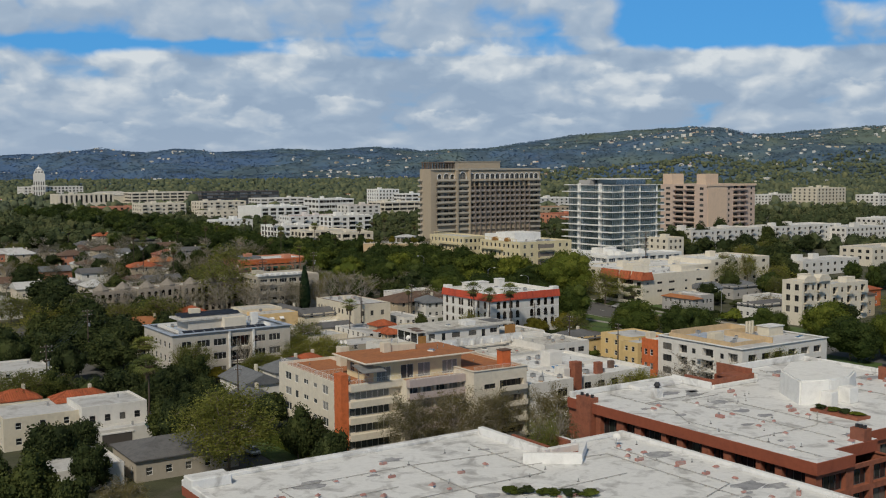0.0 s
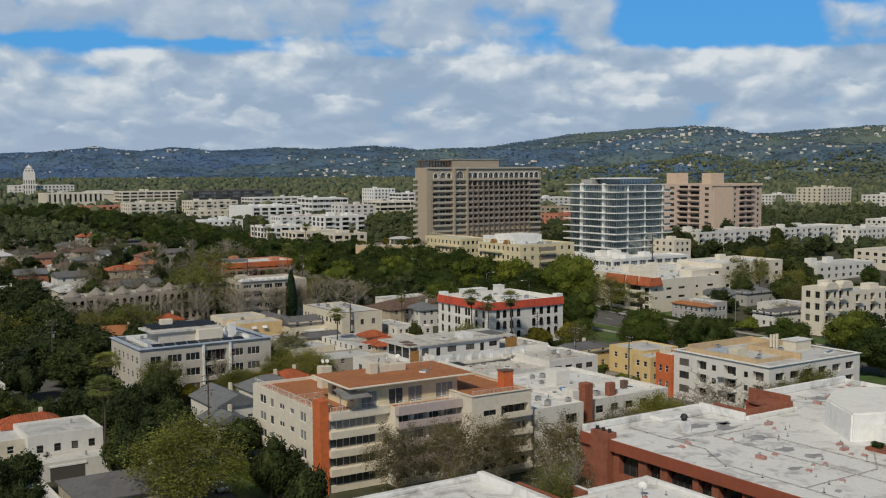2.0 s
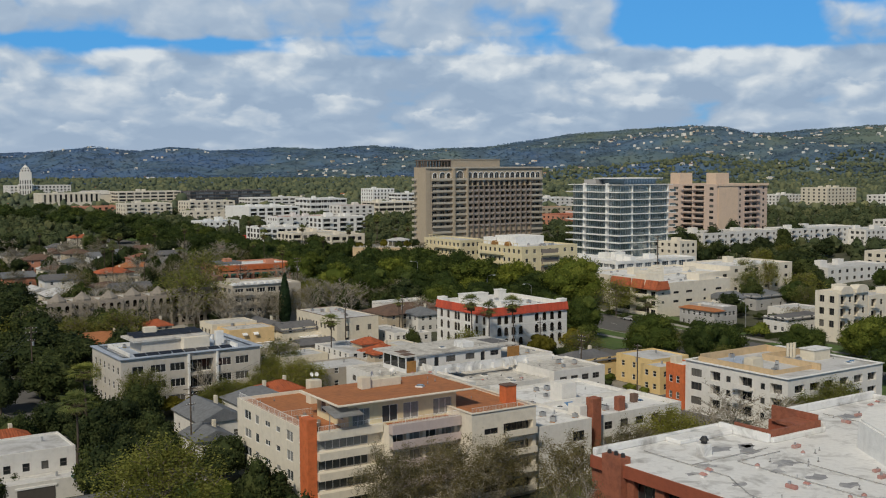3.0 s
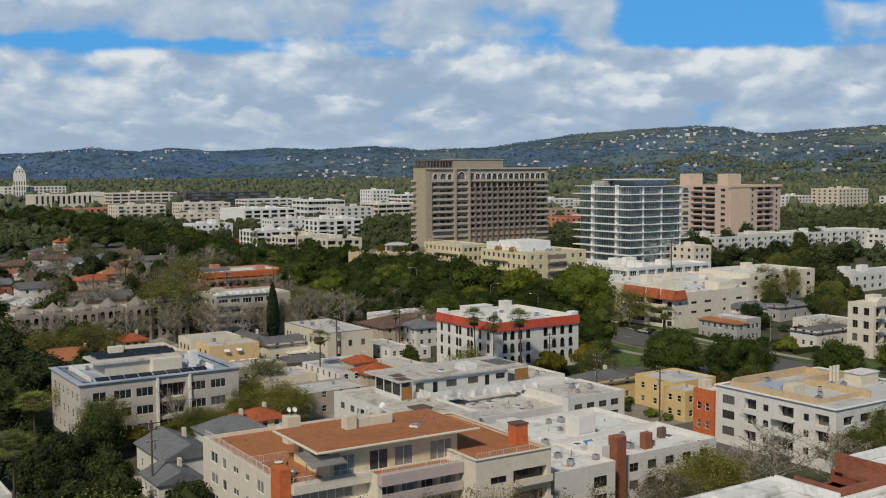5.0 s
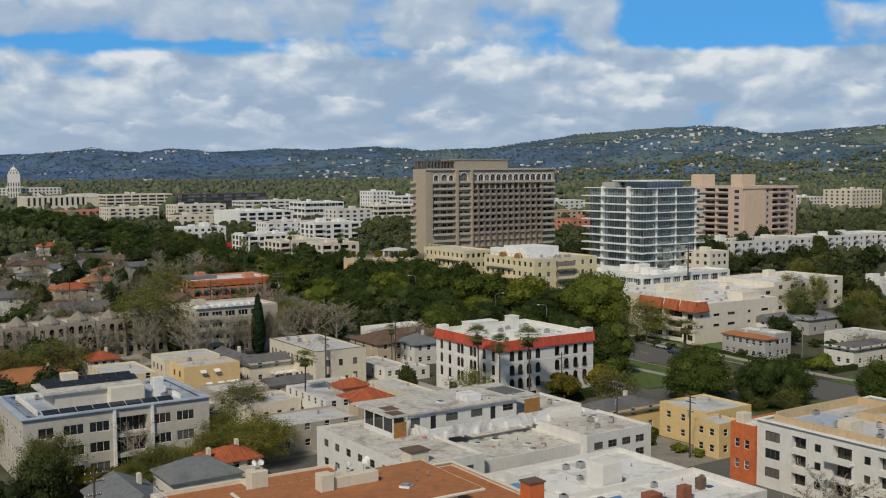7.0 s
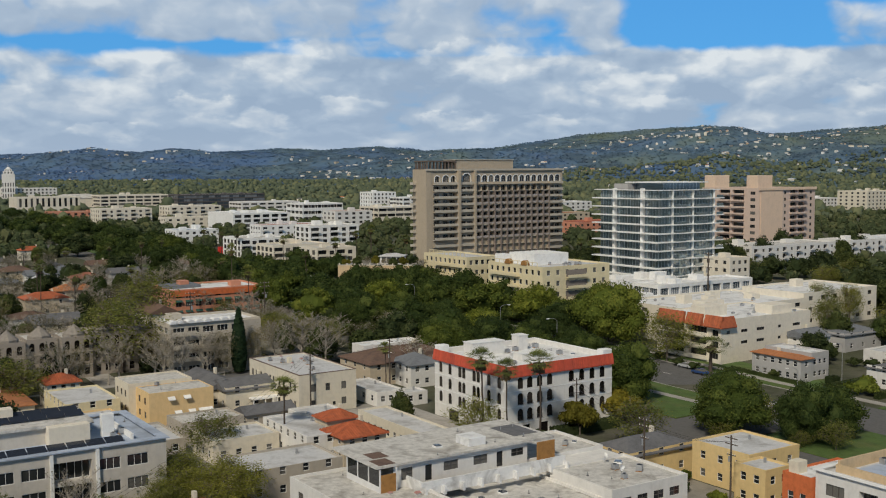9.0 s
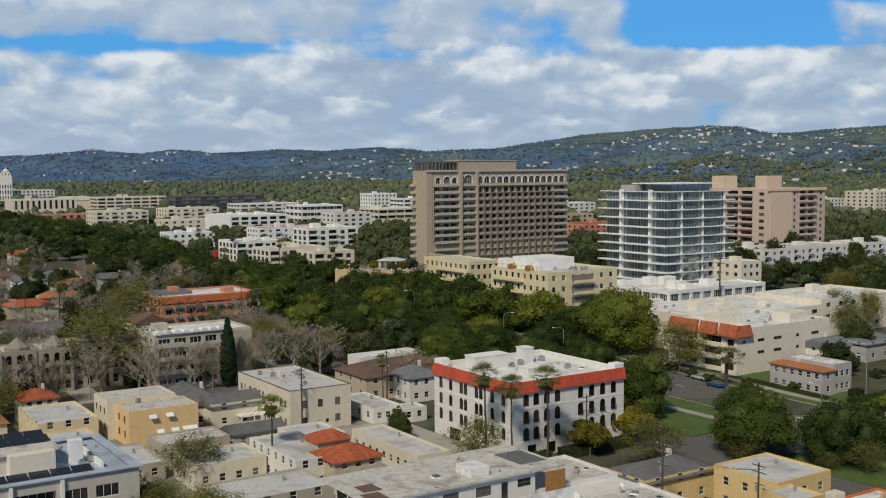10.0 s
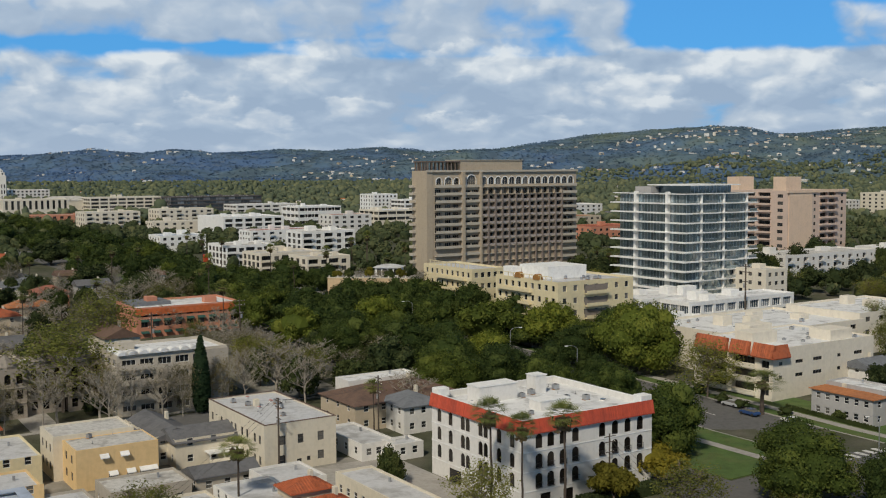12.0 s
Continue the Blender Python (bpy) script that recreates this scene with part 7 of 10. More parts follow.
    # end wall with corner balconies
    for z in zs:
        block("balcony", b, "hotel_light", -1.5, 8.2, z - 0.2, -0.003, 10.9, z + 0.85)
    for u0, u1, out in ((15.3, 16.7, 1.6), (24.0, 25.0, 1.3), (-0.3, 2.4, 0.25)):
        block("pier", b, "hotel_wall", u0, -out, -3, u1, -0.003, H - 0.6, "plain tan concrete pier")
    block("cornice", b, "hotel_light", -0.5, -0.7, H - 0.6, W + 0.4, -0.003, H + 0.2)
    block("penthouse", b, "hotel_wall", 15.6, 0.5, H, 46.0, 10.4, H + 3.9, "tan roof-top plant storey")
    block("penthouse_cap", b, "hotel_light", 15.4, 0.2, H + 3.9, 46.3, 10.7, H + 4.2)
    bm = bmesh.new()
    for k in range(9):
        box(bm, 0.6 + k * 1.8, 0.4, H, 1.0 + k * 1.8, 0.8, H + 3.2)
        box(bm, 0.6 + k * 1.8, 9.6, H, 1.0 + k * 1.8, 10.0, H + 3.2)
    for k in range(6):
        box(bm, 0.6, 0.8 + k * 1.7, H, 1.0, 1.2 + k * 1.7, H + 3.2)
    box(bm, 0.3, 0.2, H + 3.2, 15.4, 10.3, H + 3.7)
    part("roof_pergola", bm, M["hotel_brown"], b, "dark roof-terrace pergola")
    KEEP.append((x + 25, y + 24, 44))
    return b


build_hotel()


def build_glass():
    x, y, z0 = 85.6, 525.4, gz(540)
    b = thing("glass_tower", "blue glass residential tower with white floor slabs", "tower", x, y, z0)
    W, L, st, n = 31.0, 34.2, 3.29, 11
    H = st * n + 2.0
    pw = 1.55
    key_f = bpy.data.meshes.new("glass_panel")
    bm = bmesh.new()
    quad(bm, (0.04, 0, 0.1), (pw - 0.04, 0, 0.1), (pw - 0.04, 0, st - 0.5), (0.04, 0, st - 0.5))
    bm.to_mesh(key_f)
    bm.free()
    core = bmesh.new()
    box(core, 0.9, 0.9, -3, W - 0.9, L - 0.9, H)
    part("core", core, M["frame"], b)
    for k in range(n):
        z = 2.0 + st * k
        bm = bmesh.new()
        box(bm, -2.2, -1.3, z - 0.40, W + 3.4, L + 1.4, z)
        part("floor_slab", bm, M["trim"], b, "white floor slab")
        for j in range(int((W - 1.2) / pw)):
            part_mesh("glass_panel", key_f, "tower_glass", b, loc=(0.6 + j * pw, 0.6, z))
        for j in range(int((L - 1.2) / pw)):
            part_mesh("glass_panel", key_f, "tower_glass", b, loc=(0.6, 0.6 + (j + 1) * pw, z), rz=-90)
        bm = bmesh.new()
        for j in range(int((W - 1.2) / pw) + 1):
            box(bm, 0.56 + j * pw, 0.50, z, 0.64 + j * pw, 0.66, z + st - 0.42)
        for j in range(int((L - 1.2) / pw) + 1):
            box(bm, 0.50, 0.56 + j * pw, z, 0.66, 0.64 + j * pw, z + st - 0.42)
        part("mullion_grid", bm, M["mullion"], b)
        # glazed balcony fronts with posts at the slab's ends
        for name, x0, x1 in (("balcony_front", 7.5, 13.5), ("balcony_front", 18.5, 24.5), ("balcony_front", 30.0, 33.8)):
            bm = bmesh.new()
            box(bm, x0, -1.26, z + 0.05, x1, -1.22, z + 0.95)
            part(name, bm, M["tower_glass"], b)
            bm = bmesh.new()
            box(bm, x0, -1.29, z + 0.95, x1, -1.19, z + 1.02)
            part("handrail", bm, M["mullion"], b)
    block("roof_slab", b, "trim", -0.9, -0.9, 2.0 + st * n - 0.3, W + 1.6, L + 1.4, 2.0 + st * n)
    # white pylons on the west face
    for u in (7.0, 18.0, 29.6):
        block("pier", b, "trim", u, -0.5, -2, u + 0.35, 0.45, 2.0 + st * n, "white concrete pier")
    for v in (8.0, 23.6):
        block("pylon", b, "trim", -1.1, v, -2, 0.5, v + 0.9, 2.0 + st * n + 0.6, "white vertical pylon")
    block("rooftop_lounge", b, "tower_glass", 6, 4, H, 26, 20, H + 2.6)
    for k in range(12):
        block("lounge_mullion", b, "metal", 6 + k * 1.8, 3.9, H, 6.15 + k * 1.8, 3.98, H + 2.6)
    block("lounge_roof", b, "trim", 3.5, 1.8, H + 2.6, 28.5, 22.5, H + 3.0, "white overhanging lounge roof")
    block("roof_plant", b, "grey_wall", 2, 19, H, 12, 27, H + 2.2)
    KEEP.append((x + 7, y + 22, 30))


build_glass()


def build_pink():
    x, y, z0 = 178.6, 707.0, gz(707)
    b = thing("apartment_tower", "pink concrete apartment tower with balconies and roof stair heads", "tower", x, y, z0)
    st, n = 3.65, 9
    H = 32.8
    zs = [H - 3.6 - st * k for k in range(n)]
    Lo = [o for z in zs for o in ((3.0, 6.4, z, z + 1.7, "sash"), (11.0, 19.0, z, z + 2.5, "band", 1.3), (21.0, 29.0, z, z + 2.5, "band", 1.3), (33.0, 37.0, z, z + 1.7, "sash"))]
    Fo = [o for z in zs for o in ((20.4, 21.9, z, z + 1.7, "one"), (25.5, 31.0, z, z + 2.5, "band", 1.3), (32.5, 38.0, z, z + 2.5, "band", 1.3), (42.5, 44.2, z, z + 1.7, "one"))]
    walls(b, 47.0, 42, H, Fo, Lo, "pink_wall", z0=-3, ph=1.0)
    flat_roof(b, 47.0, 42, H - 0.9, "worn_roof")
    block("blank_panel", b, "peach_wall", 0.6, -0.5, -3, 18.6, -0.003, H - 0.6, "blank peach concrete panel")
    for z in zs:
        for u0, u1 in ((25.0, 31.4), (32.1, 38.5)):
            block("balcony", b, "pink_wall", u0, -1.4, z - 0.25, u1, -0.003, z + 0.7)
        for v0, v1 in ((10.5, 19.5), (20.5, 29.5)):
            block("balcony", b, "pink_wall", -1.4, v0, z - 0.25, -0.003, v1, z + 0.7)
    block("roof_band", b, "peach_wall", -0.6, -0.9, H - 1.2, 47.4, -0.003, H + 0.3)
    for v in (3.0, 34.0):
        block("stair_head", b, "peach_wall", 2.0, v, H - 1, 14.0, v + 8, H + 7.0, "peach stair head", 0.1)
    KEEP.append((x, y + 30, 42))


build_pink()


def block_house(name, label, x, y, W, L, H, wall="white_wall", roof="white_roof", nF=5, nL=4, w=2.0, h=1.5, st=3.0, rz=RZ, frame="frame", pane="pane", depth=0.35, balc=False, heads=2, keep=True, lface=True, dz=0.0):
    """A middle-distance block with rows of windows, balconies and roof stair heads."""
    FAR[0] = True
    z0 = gz(y) + dz
    b = thing(name, label, "building", x, y, z0, rz, "blocks of the middle distance")
    n = max(1, int((H - 0.6) / st))
    zs = [H - 1.2 - h - st * k for k in range(n)]
    Fo = openings(0.6, W - 0.6, nF, w, zs, h, "band" if w > 1.4 else "sash", depth)
    if balc:
        Fo = []
        for z in zs:
            for k in range(nF):
                c = 0.6 + (W - 1.2) * (k + 0.5) / nF
                if k % 2 == 0:
                    Fo.append((c - w * 0.72, c + w * 0.72, z - 0.45, z + h, "band", 1.1))
                else:
                    Fo.append((c - w * 0.36, c + w * 0.36, z, z + h * 0.85, "sash", 0.3))
    walls(b, W, L, H, Fo, openings(0.6, L - 0.6, nL, w, zs, h, "band" if w > 1.4 else "sash", depth) if lface else (), wall, z0=-3, ph=0.7, frame=frame, pane=pane)
    flat_roof(b, W, L, H - 0.6, roof)
    if balc:
        for z in zs:
            for k in range(nF):
                if k % 2 == 0:
                    c = 0.6 + (W - 1.2) * (k + 0.5) / nF
                    bm = bmesh.new()
                    box(bm, c - w * 0.8, -1.1, z - 0.62, c + w * 0.8, -0.003, z - 0.46)
                    box(bm, c - w * 0.8, -1.1, z - 0.46, c + w * 0.8, -1.0, z + 0.42)
                    part("balcony", bm, M[wall], b)
    r = random.Random(int(x * 7 + y))
    for k in range(heads):
        a, c = r.uniform(0.1, 0.75) * W, r.uniform(0.15, 0.7) * L
        block("stair_head", b, wall, a, c, H - 0.7, a + r.uniform(2.5, 5), c + r.uniform(2.5, 4), H + r.uniform(1.0, 2.2), bevel=0.06)
    if keep:
        KEEP.append((x + (W * CB - L * SB) / 2, y + (W * SB + L * CB) / 2, max(W, L) * 0.62))
    return b


FAR[0] = True


# yellow four-storey terrace below the hotel
def build_yellow():
    b = block_house("apartment_house", "pale yellow four-storey apartment house with railed roof terraces", 35.9, 467.6, 29.0, 30.2, 16.4, "lemon_wall", "pale_roof", 7, 9, 1.5, 1.7, 3.6, frame="pale_frame", heads=0)
    for k in range(4):
        z = 13.0 - 3.6 * k
        # flat dark plate paints the shade of a recess; the wall is not cut
        block("loggia", b, "loggia", 10.0, -0.04, z - 0.4, 18.6, -0.003, z + 2.0, "flat dark panel painted for a recess in shade")
        bm = bmesh.new()
        box(bm, 9.8, -1.3, z - 0.6, 18.8, -0.05, z - 0.4)
        box(bm, 9.8, -1.3, z - 0.4, 18.8, -1.22, z + 0.4)
        part("balcony", bm, M["lemon_wall"], b)
        bm = bmesh.new()
        box(bm, -1.2, 12.0, z - 0.6, -0.003, 28.0, z - 0.4)
        box(bm, -1.2, 12.0, z - 0.4, -1.1, 28.0, z + 0.3)
        part("balcony", bm, M["lemon_wall"], b)
    block("stair_head", b, "trim", 6.0, 12.0, 15.8, 21.0, 26.0, 19.6, "white plant room", 0.06)
    block("stair_head", b, "trim", 2.0, 24.5, 15.8, 5.5, 29.0, 19.0, "white plant room", 0.06)
    for v in (10.0, 19.0):
        bm = bmesh.new()
        pts = [(-0.2, v + 1.5 * math.cos(a), 16.3 + 1.7 * math.sin(a)) for a in np.linspace(0, math.pi, 9)]
        f = [bm.verts.new(p) for p in pts]
        g = [bm.verts.new((1.4, p[1], p[2])) for p in pts]
        bm.faces.new(f)
        for j in range(8):
            bm.faces.new((f[j], g[j], g[j + 1], f[j + 1]))
        part("dormer", bm, M["ochre_wood"], b, "round-headed dormer")
    # ochre frames of the roof terraces
    bm = bmesh.new()
    for v in np.arange(3.0, 29.0, 2.6):
        box(bm, 0.1, v, 16.4, 0.3, v + 0.2, 17.6)
    box(bm, 0.1, 3.0, 17.5, 0.3, 29.0, 17.7)
    part("terrace_frame", bm, M["lemon_wall"], b)
    c = block_house("apartment_house", "pale yellow apartment wing with arched openings and roof terrace", 12.6, 511.0, 14, 29.4, 14.9, "lemon_wall", "pale_roof", 5, 9, 1.5, 1.7, 3.6, frame="pale_frame", heads=0)
    for k in range(4):
        z = 11.5 - 3.6 * k
        bm = bmesh.new()
        box(bm, -1.2, 3.0, z - 0.6, -0.003, 20.0, z - 0.4)
        box(bm, -1.2, 3.0, z - 0.4, -1.1, 20.0, z + 0.3)
        part("balcony", bm, M["lemon_wall"], c)
    bm = bmesh.new()
    for v in np.arange(2.0, 26.0, 2.6):
        box(bm, 0.1, v, 14.9, 0.3, v + 0.2, 16.3)
    box(bm, 0.1, 2.0, 16.2, 0.3, 26.0, 16.4)
    part("terrace_frame", bm, M["lemon_wall"], c)


build_yellow()


def build_garden_terrace():
    """The hotel's raised garden: an ochre retaining wall, planting and a white pavilion."""
    x, y, z0 = -35.5, 523.0, gz(521) - 1.3
    b = thing("garden_terrace", "raised hotel garden behind an ochre retaining wall", "garden terrace", x, y, z0, -8)
    block("terrace_ground", b, "yard_concrete", 0, 0.6, -2, 30, 30, 11.6)
    block("retaining_wall", b, "sand_wall", -0.2, 0, -2, 30.2, 0.6, 12.2, "ochre retaining wall")
    block("wall_coping", b, "cream_wall", -0.3, -0.1, 12.2, 30.3, 0.7, 12.4)
    for k in range(11):
        block("parapet_pier", b, "cream_wall", 0.2 + k * 2.9, -0.05, 12.4, 0.6 + k * 2.9, 0.35, 13.0)
    p = thing("garden_pavilion", "small white garden pavilion with a low roof", "pavilion", x + 15, y + 12, z0 + 11.6, -8)
    walls(p, 9, 7, 3.0, openings(0.5, 8.5, 4, 1.5, (0.3,), 2.2, "sash"), openings(0.5, 6.5, 3, 1.5, (0.3,), 2.2, "sash"), "white_wall", z0=0.0, ph=0.05)
    hip_roof(p, 9, 7, 3.0, 1.0, "pale_roof", 0.6)
    for k in range(9):
        u, v = 2.5 + k * 3.6, 2.4 + (k * 7) % 5
        c, q = math.cos(radians(-8)), math.sin(radians(-8))
        tree("golden" if k % 3 == 0 else ("dry_tree", "oak")[k % 2], x + u * c - v * q, y + u * q + v * c, 1.9 + 0.2 * (k % 3), 3.0 + 0.4 * (k % 4), z=z0 + 11.6)
    KEEP.append((x + 18, y + 14, 24))


build_garden_terrace()


def build_orc():
    x, y = 74.5, 393.5
    b = thing("apartment_house", "beige apartment house with orange tiled mansard over balconies", "apartment house", x, y, gz(y))
    zs = (1.2, 4.2, 7.2)
    Lo = [o for z in zs for o in ((1.0, 3.2, z, z + 1.6, "band", 0.4), (5.0, 11.5, z - 0.2, z + 2.0, "band", 1.4), (13.0, 20.5, z - 0.2, z + 2.0, "band", 1.4))]
    Fo = [o for z in zs[1:] for o in ((2.0, 3.2, z + 0.6, z + 1.4, "one"), (7.5, 10.0, z + 0.6, z + 1.4, "band"), (13.5, 16.5, z + 0.6, z + 1.4, "band"), (22.0, 23.2, z + 0.6, z + 1.4, "one"), (28.0, 31.0, z + 0.6, z + 1.4, "band"))]
    walls(b, 35.3, 22.9, 11.6, Fo, Lo, "ivory_wall", ph=0.5)
    flat_roof(b, 35.3, 22.9, 11.2, "white_roof")
    for z in zs:
        block("balcony", b, "ivory_wall", -0.8, 4.6, z - 0.5, -0.003, 20.9, z + 0.5)
    for v0, v1 in ((-0.6, 5.2), (6.2, 11.6), (12.6, 22.0)):
        bm = bmesh.new()
        n = int((v1 - v0) / 0.5)
        for k in range(n):
            a, c = v0 + (v1 - v0) * k / n, v0 + (v1 - v0) * (k + 1) / n
            m = (a + c) / 2
            quad(bm, (-1.35, m, 9.7), (-1.25, a, 9.7), (-0.2, a, 12.6), (-0.3, m, 12.6))
            quad(bm, (-1.25, c, 9.7), (-1.35, m, 9.7), (-0.3, m, 12.6), (-0.2, c, 12.6))
        box(bm, -1.25, v0, 9.5, -0.003, v1, 9.7)
        quad(bm, (-0.3, v0, 12.55), (-1.25, v0, 9.6), (0.2, v0, 9.6), (0.2, v0, 12.55))
        part("mansard", bm, M["tile_roof"], b, "steep orange clay-tiled mansard")
    bm = bmesh.new()
    quad(bm, (-1.3, -1.2, 9.7), (4.6, -1.2, 9.7), (4.6, -0.1, 12.4), (-0.25, -0.1, 12.4))
    box(bm, -1.2, -1.1, 9.5, 4.6, -0.003, 9.7)
    part("mansard", bm, M["tile_roof"], b, "steep orange clay-tiled mansard")
    for u0, v0, u1, v1, h in ((2.5, 8.0, 11.0, 13.0, 14.0), (22.0, 2.0, 30.0, 8.0, 13.6), (12.0, 17.0, 20.0, 21.5, 13.8)):
        block("stair_head", b, "ivory_wall", u0, v0, 11.0, u1, v1, h, "ivory stair head", 0.06)
    KEEP.append((x + 10, y + 18, 24))


build_orc()
block_house("apartment_house", "long ivory apartment house with a bright white roof", 72.2, 415.8, 49.7, 30, 10.6, "ivory_wall", "white_roof", 6, 4, 2.4, 1.2, 3.4, heads=4)
block_house("apartment_house", "ivory apartment house with a bright white roof terrace", 112.5, 442.6, 36, 24, 11.2, "ivory_wall", "white_roof", 6, 4, 2.0, 1.3, 3.4, heads=2, lface=False)
# white modern podium below the glass tower
block_house("podium_building", "white modern podium block with dark glazing", 74.3, 471.2, 45.9, 12, 9.8, "trim", "white_roof", 9, 3, 3.9, 2.3, 3.1, heads=4, depth=0.5, frame="trim", pane="blind")
block_house("podium_building", "white modern podium block with roof terraces", 63, 484, 30, 20, 8.8, "trim", "white_roof", 6, 5, 3.4, 2.2, 3.0, heads=4, depth=0.5, frame="trim", pane="blind")
block_house("podium_building", "white modern terrace house with dark glazing", 62, 452, 22, 10, 7.2, "trim", "white_roof", 5, 3, 3.2, 2.2, 3.0, heads=3, depth=0.5, frame="trim", pane="blind", lface=False)
# white apartments east of the towers
block_house("apartment_house", "long white three-storey apartment house with balconies", 139.0, 586.0, 58, 19, 11.5, "white_wall", "worn_roof", 12, 5, 2.0, 1.5, 3.0, balc=True, heads=3)
block_house("apartment_house", "tan four-storey apartment house beside trees", 113, 526, 11, 22, 12.5, "ivory_wall", "worn_roof", 3, 5, 1.6, 1.4, 3.0, heads=1)
block_house("apartment_house", "long white apartment house with flat roof", 196, 622, 56, 18, 11.0, "white_wall", "white_roof", 11, 5, 2.0, 1.5, 3.0, balc=True, heads=3)
block_house("apartment_house", "white apartment house among trees", 205, 505, 34, 18, 9, "ivory_wall", "worn_roof", 7, 4, 2.0, 1.5, 3.0, heads=2)
block_house("apartment_house", "low white apartment row", 160, 470, 40, 14, 7, "white_wall", "pale_roof", 8, 3, 1.8, 1.4, 3.0, heads=2)
# Mediterranean terrace
def build_terrace_east():
    b = block_house("townhouse_terrace", "white Mediterranean townhouses with rounded gables", 117.0, 347.0, 14, 8, 14.6, "ivory_wall", "pale_roof", 4, 2, 1.7, 2.0, 3.6, heads=1, balc=True)
    x2, y2 = 117.0 + 14.4 * CB, 347.0 + 14.4 * SB
    block_house("townhouse_terrace", "ivory Mediterranean townhouses with roof turrets", x2, y2, 20, 8, 12.8, "ivory_wall", "pale_roof", 5, 2, 1.7, 1.9, 3.5, heads=3, balc=True)
    for k in range(2):
        u = 0.4 + k * 7.4
        bm = bmesh.new()
        pts = [(u, -0.6, 14.0), (u + 5.6, -0.6, 14.0), (u + 5.6, -0.6, 15.2), (u + 4.4, -0.6, 16.2), (u + 1.2, -0.6, 16.2), (u, -0.6, 15.2)]
        f = [bm.verts.new(p) for p in pts]
        g = [bm.verts.new((p[0], 2.4, p[2])) for p in pts]
        bm.faces.new(f)
        bm.faces.new(g[::-1])
        for j in range(6):
            bm.faces.new((f[j], g[j], g[(j + 1) % 6], f[(j + 1) % 6]))
        part("parapet_gable", bm, M["ivory_wall"], b)


build_terrace_east()
h = small_house(135.2, 360.4, 18, 12, 7.6, "beige_wall", "brown_shingle", "hip", 2.4, "beige Mediterranean house with brown roof", nF=4)
small_house(150, 385, 14, 12, 6.4, "orange_wall", "tile_roof", "hip", 2.0, "terracotta-coloured house with tile roof", nF=3)
small_house(118, 384, 14, 12, 4.2, "white_wall", "pale_roof", "flat", label="low white house among trees")
small_house(112, 408, 16, 12, 4.6, "grey_wall", "slate_shingle", "hip", 2.0, "grey house with slate-blue roof")
small_house(100, 402, 9, 9, 5.0, "white_wall", "slate_shingle", "gable", 2.0, "white house with slate-blue roof")


# grey apartment house with scalloped roof edge
def build_scalloped():
    x, y = -64.3, 382.2
    b = block_house("apartment_house", "pale grey-beige apartment house with a white scalloped roof edge", x, y, 24, 16, 13.4, "hotel_light", "white_roof", 6, 4, 2.9, 1.5, 3.2, heads=0, frame="pale_frame")
    block("stair_head", b, "hotel_light", 3.0, 9.0, 12.7, 6.5, 12.0, 14.6, bevel=0.06)
    for k in range(8):
        bm = bmesh.new()
        c = 1.2 + 2.2 * k
        pts = [(c + 1.08 * math.cos(a), 0.0, 13.3 + 0.8 * math.sin(a)) for a in np.linspace(0, math.pi, 9)]
        f = [bm.verts.new((p[0], -0.5, p[2])) for p in pts]
        g = [bm.verts.new((p[0], 2.2, p[2])) for p in pts]
        bm.faces.new(f[::-1])
        for j in range(8):
            bm.faces.new((f[j], f[j + 1], g[j + 1], g[j]))
        part("scallop", bm, M["white_roof"], b, "white barrel-vaulted roof edge")
    bm = bmesh.new()
    pts = [(10.8 + 1.9 * math.cos(a), 2.4 + 2.0 * math.sin(a)) for a in np.linspace(0, math.pi, 11)]
    f = [bm.verts.new((p[0], -2.4, p[1])) for p in pts]
    g = [bm.verts.new((p[0], -0.003, p[1])) for p in pts]
    for j in range(10):
        bm.faces.new((f[j], f[j + 1], g[j + 1], g[j]))
    part("entrance_canopy", bm, M["black_awning"], b, "dark barrel-shaped entrance canopy")
    for k in range(4):
        z = 0.8 + 3.2 * k
        block("balcony", b, "hotel_light", 0.3, -1.0, z, 6.8, -0.9, z + 0.95, "pale balcony front")
        block("balcony_floor", b, "hotel_light", 0.3, -1.0, z - 0.16, 6.8, -0.003, z - 0.004)
    block("blank_wall", b, "greige_wall", 18.6, -0.6, -1, 24.0, -0.003, 13.0)


build_scalloped()
small_house(-82.4, 431.9, 9, 16, 7.6, "cream_wall", "brown_shingle", "gable", 2.4, "cream gabled house with a brown roof", nF=3, nL=0)
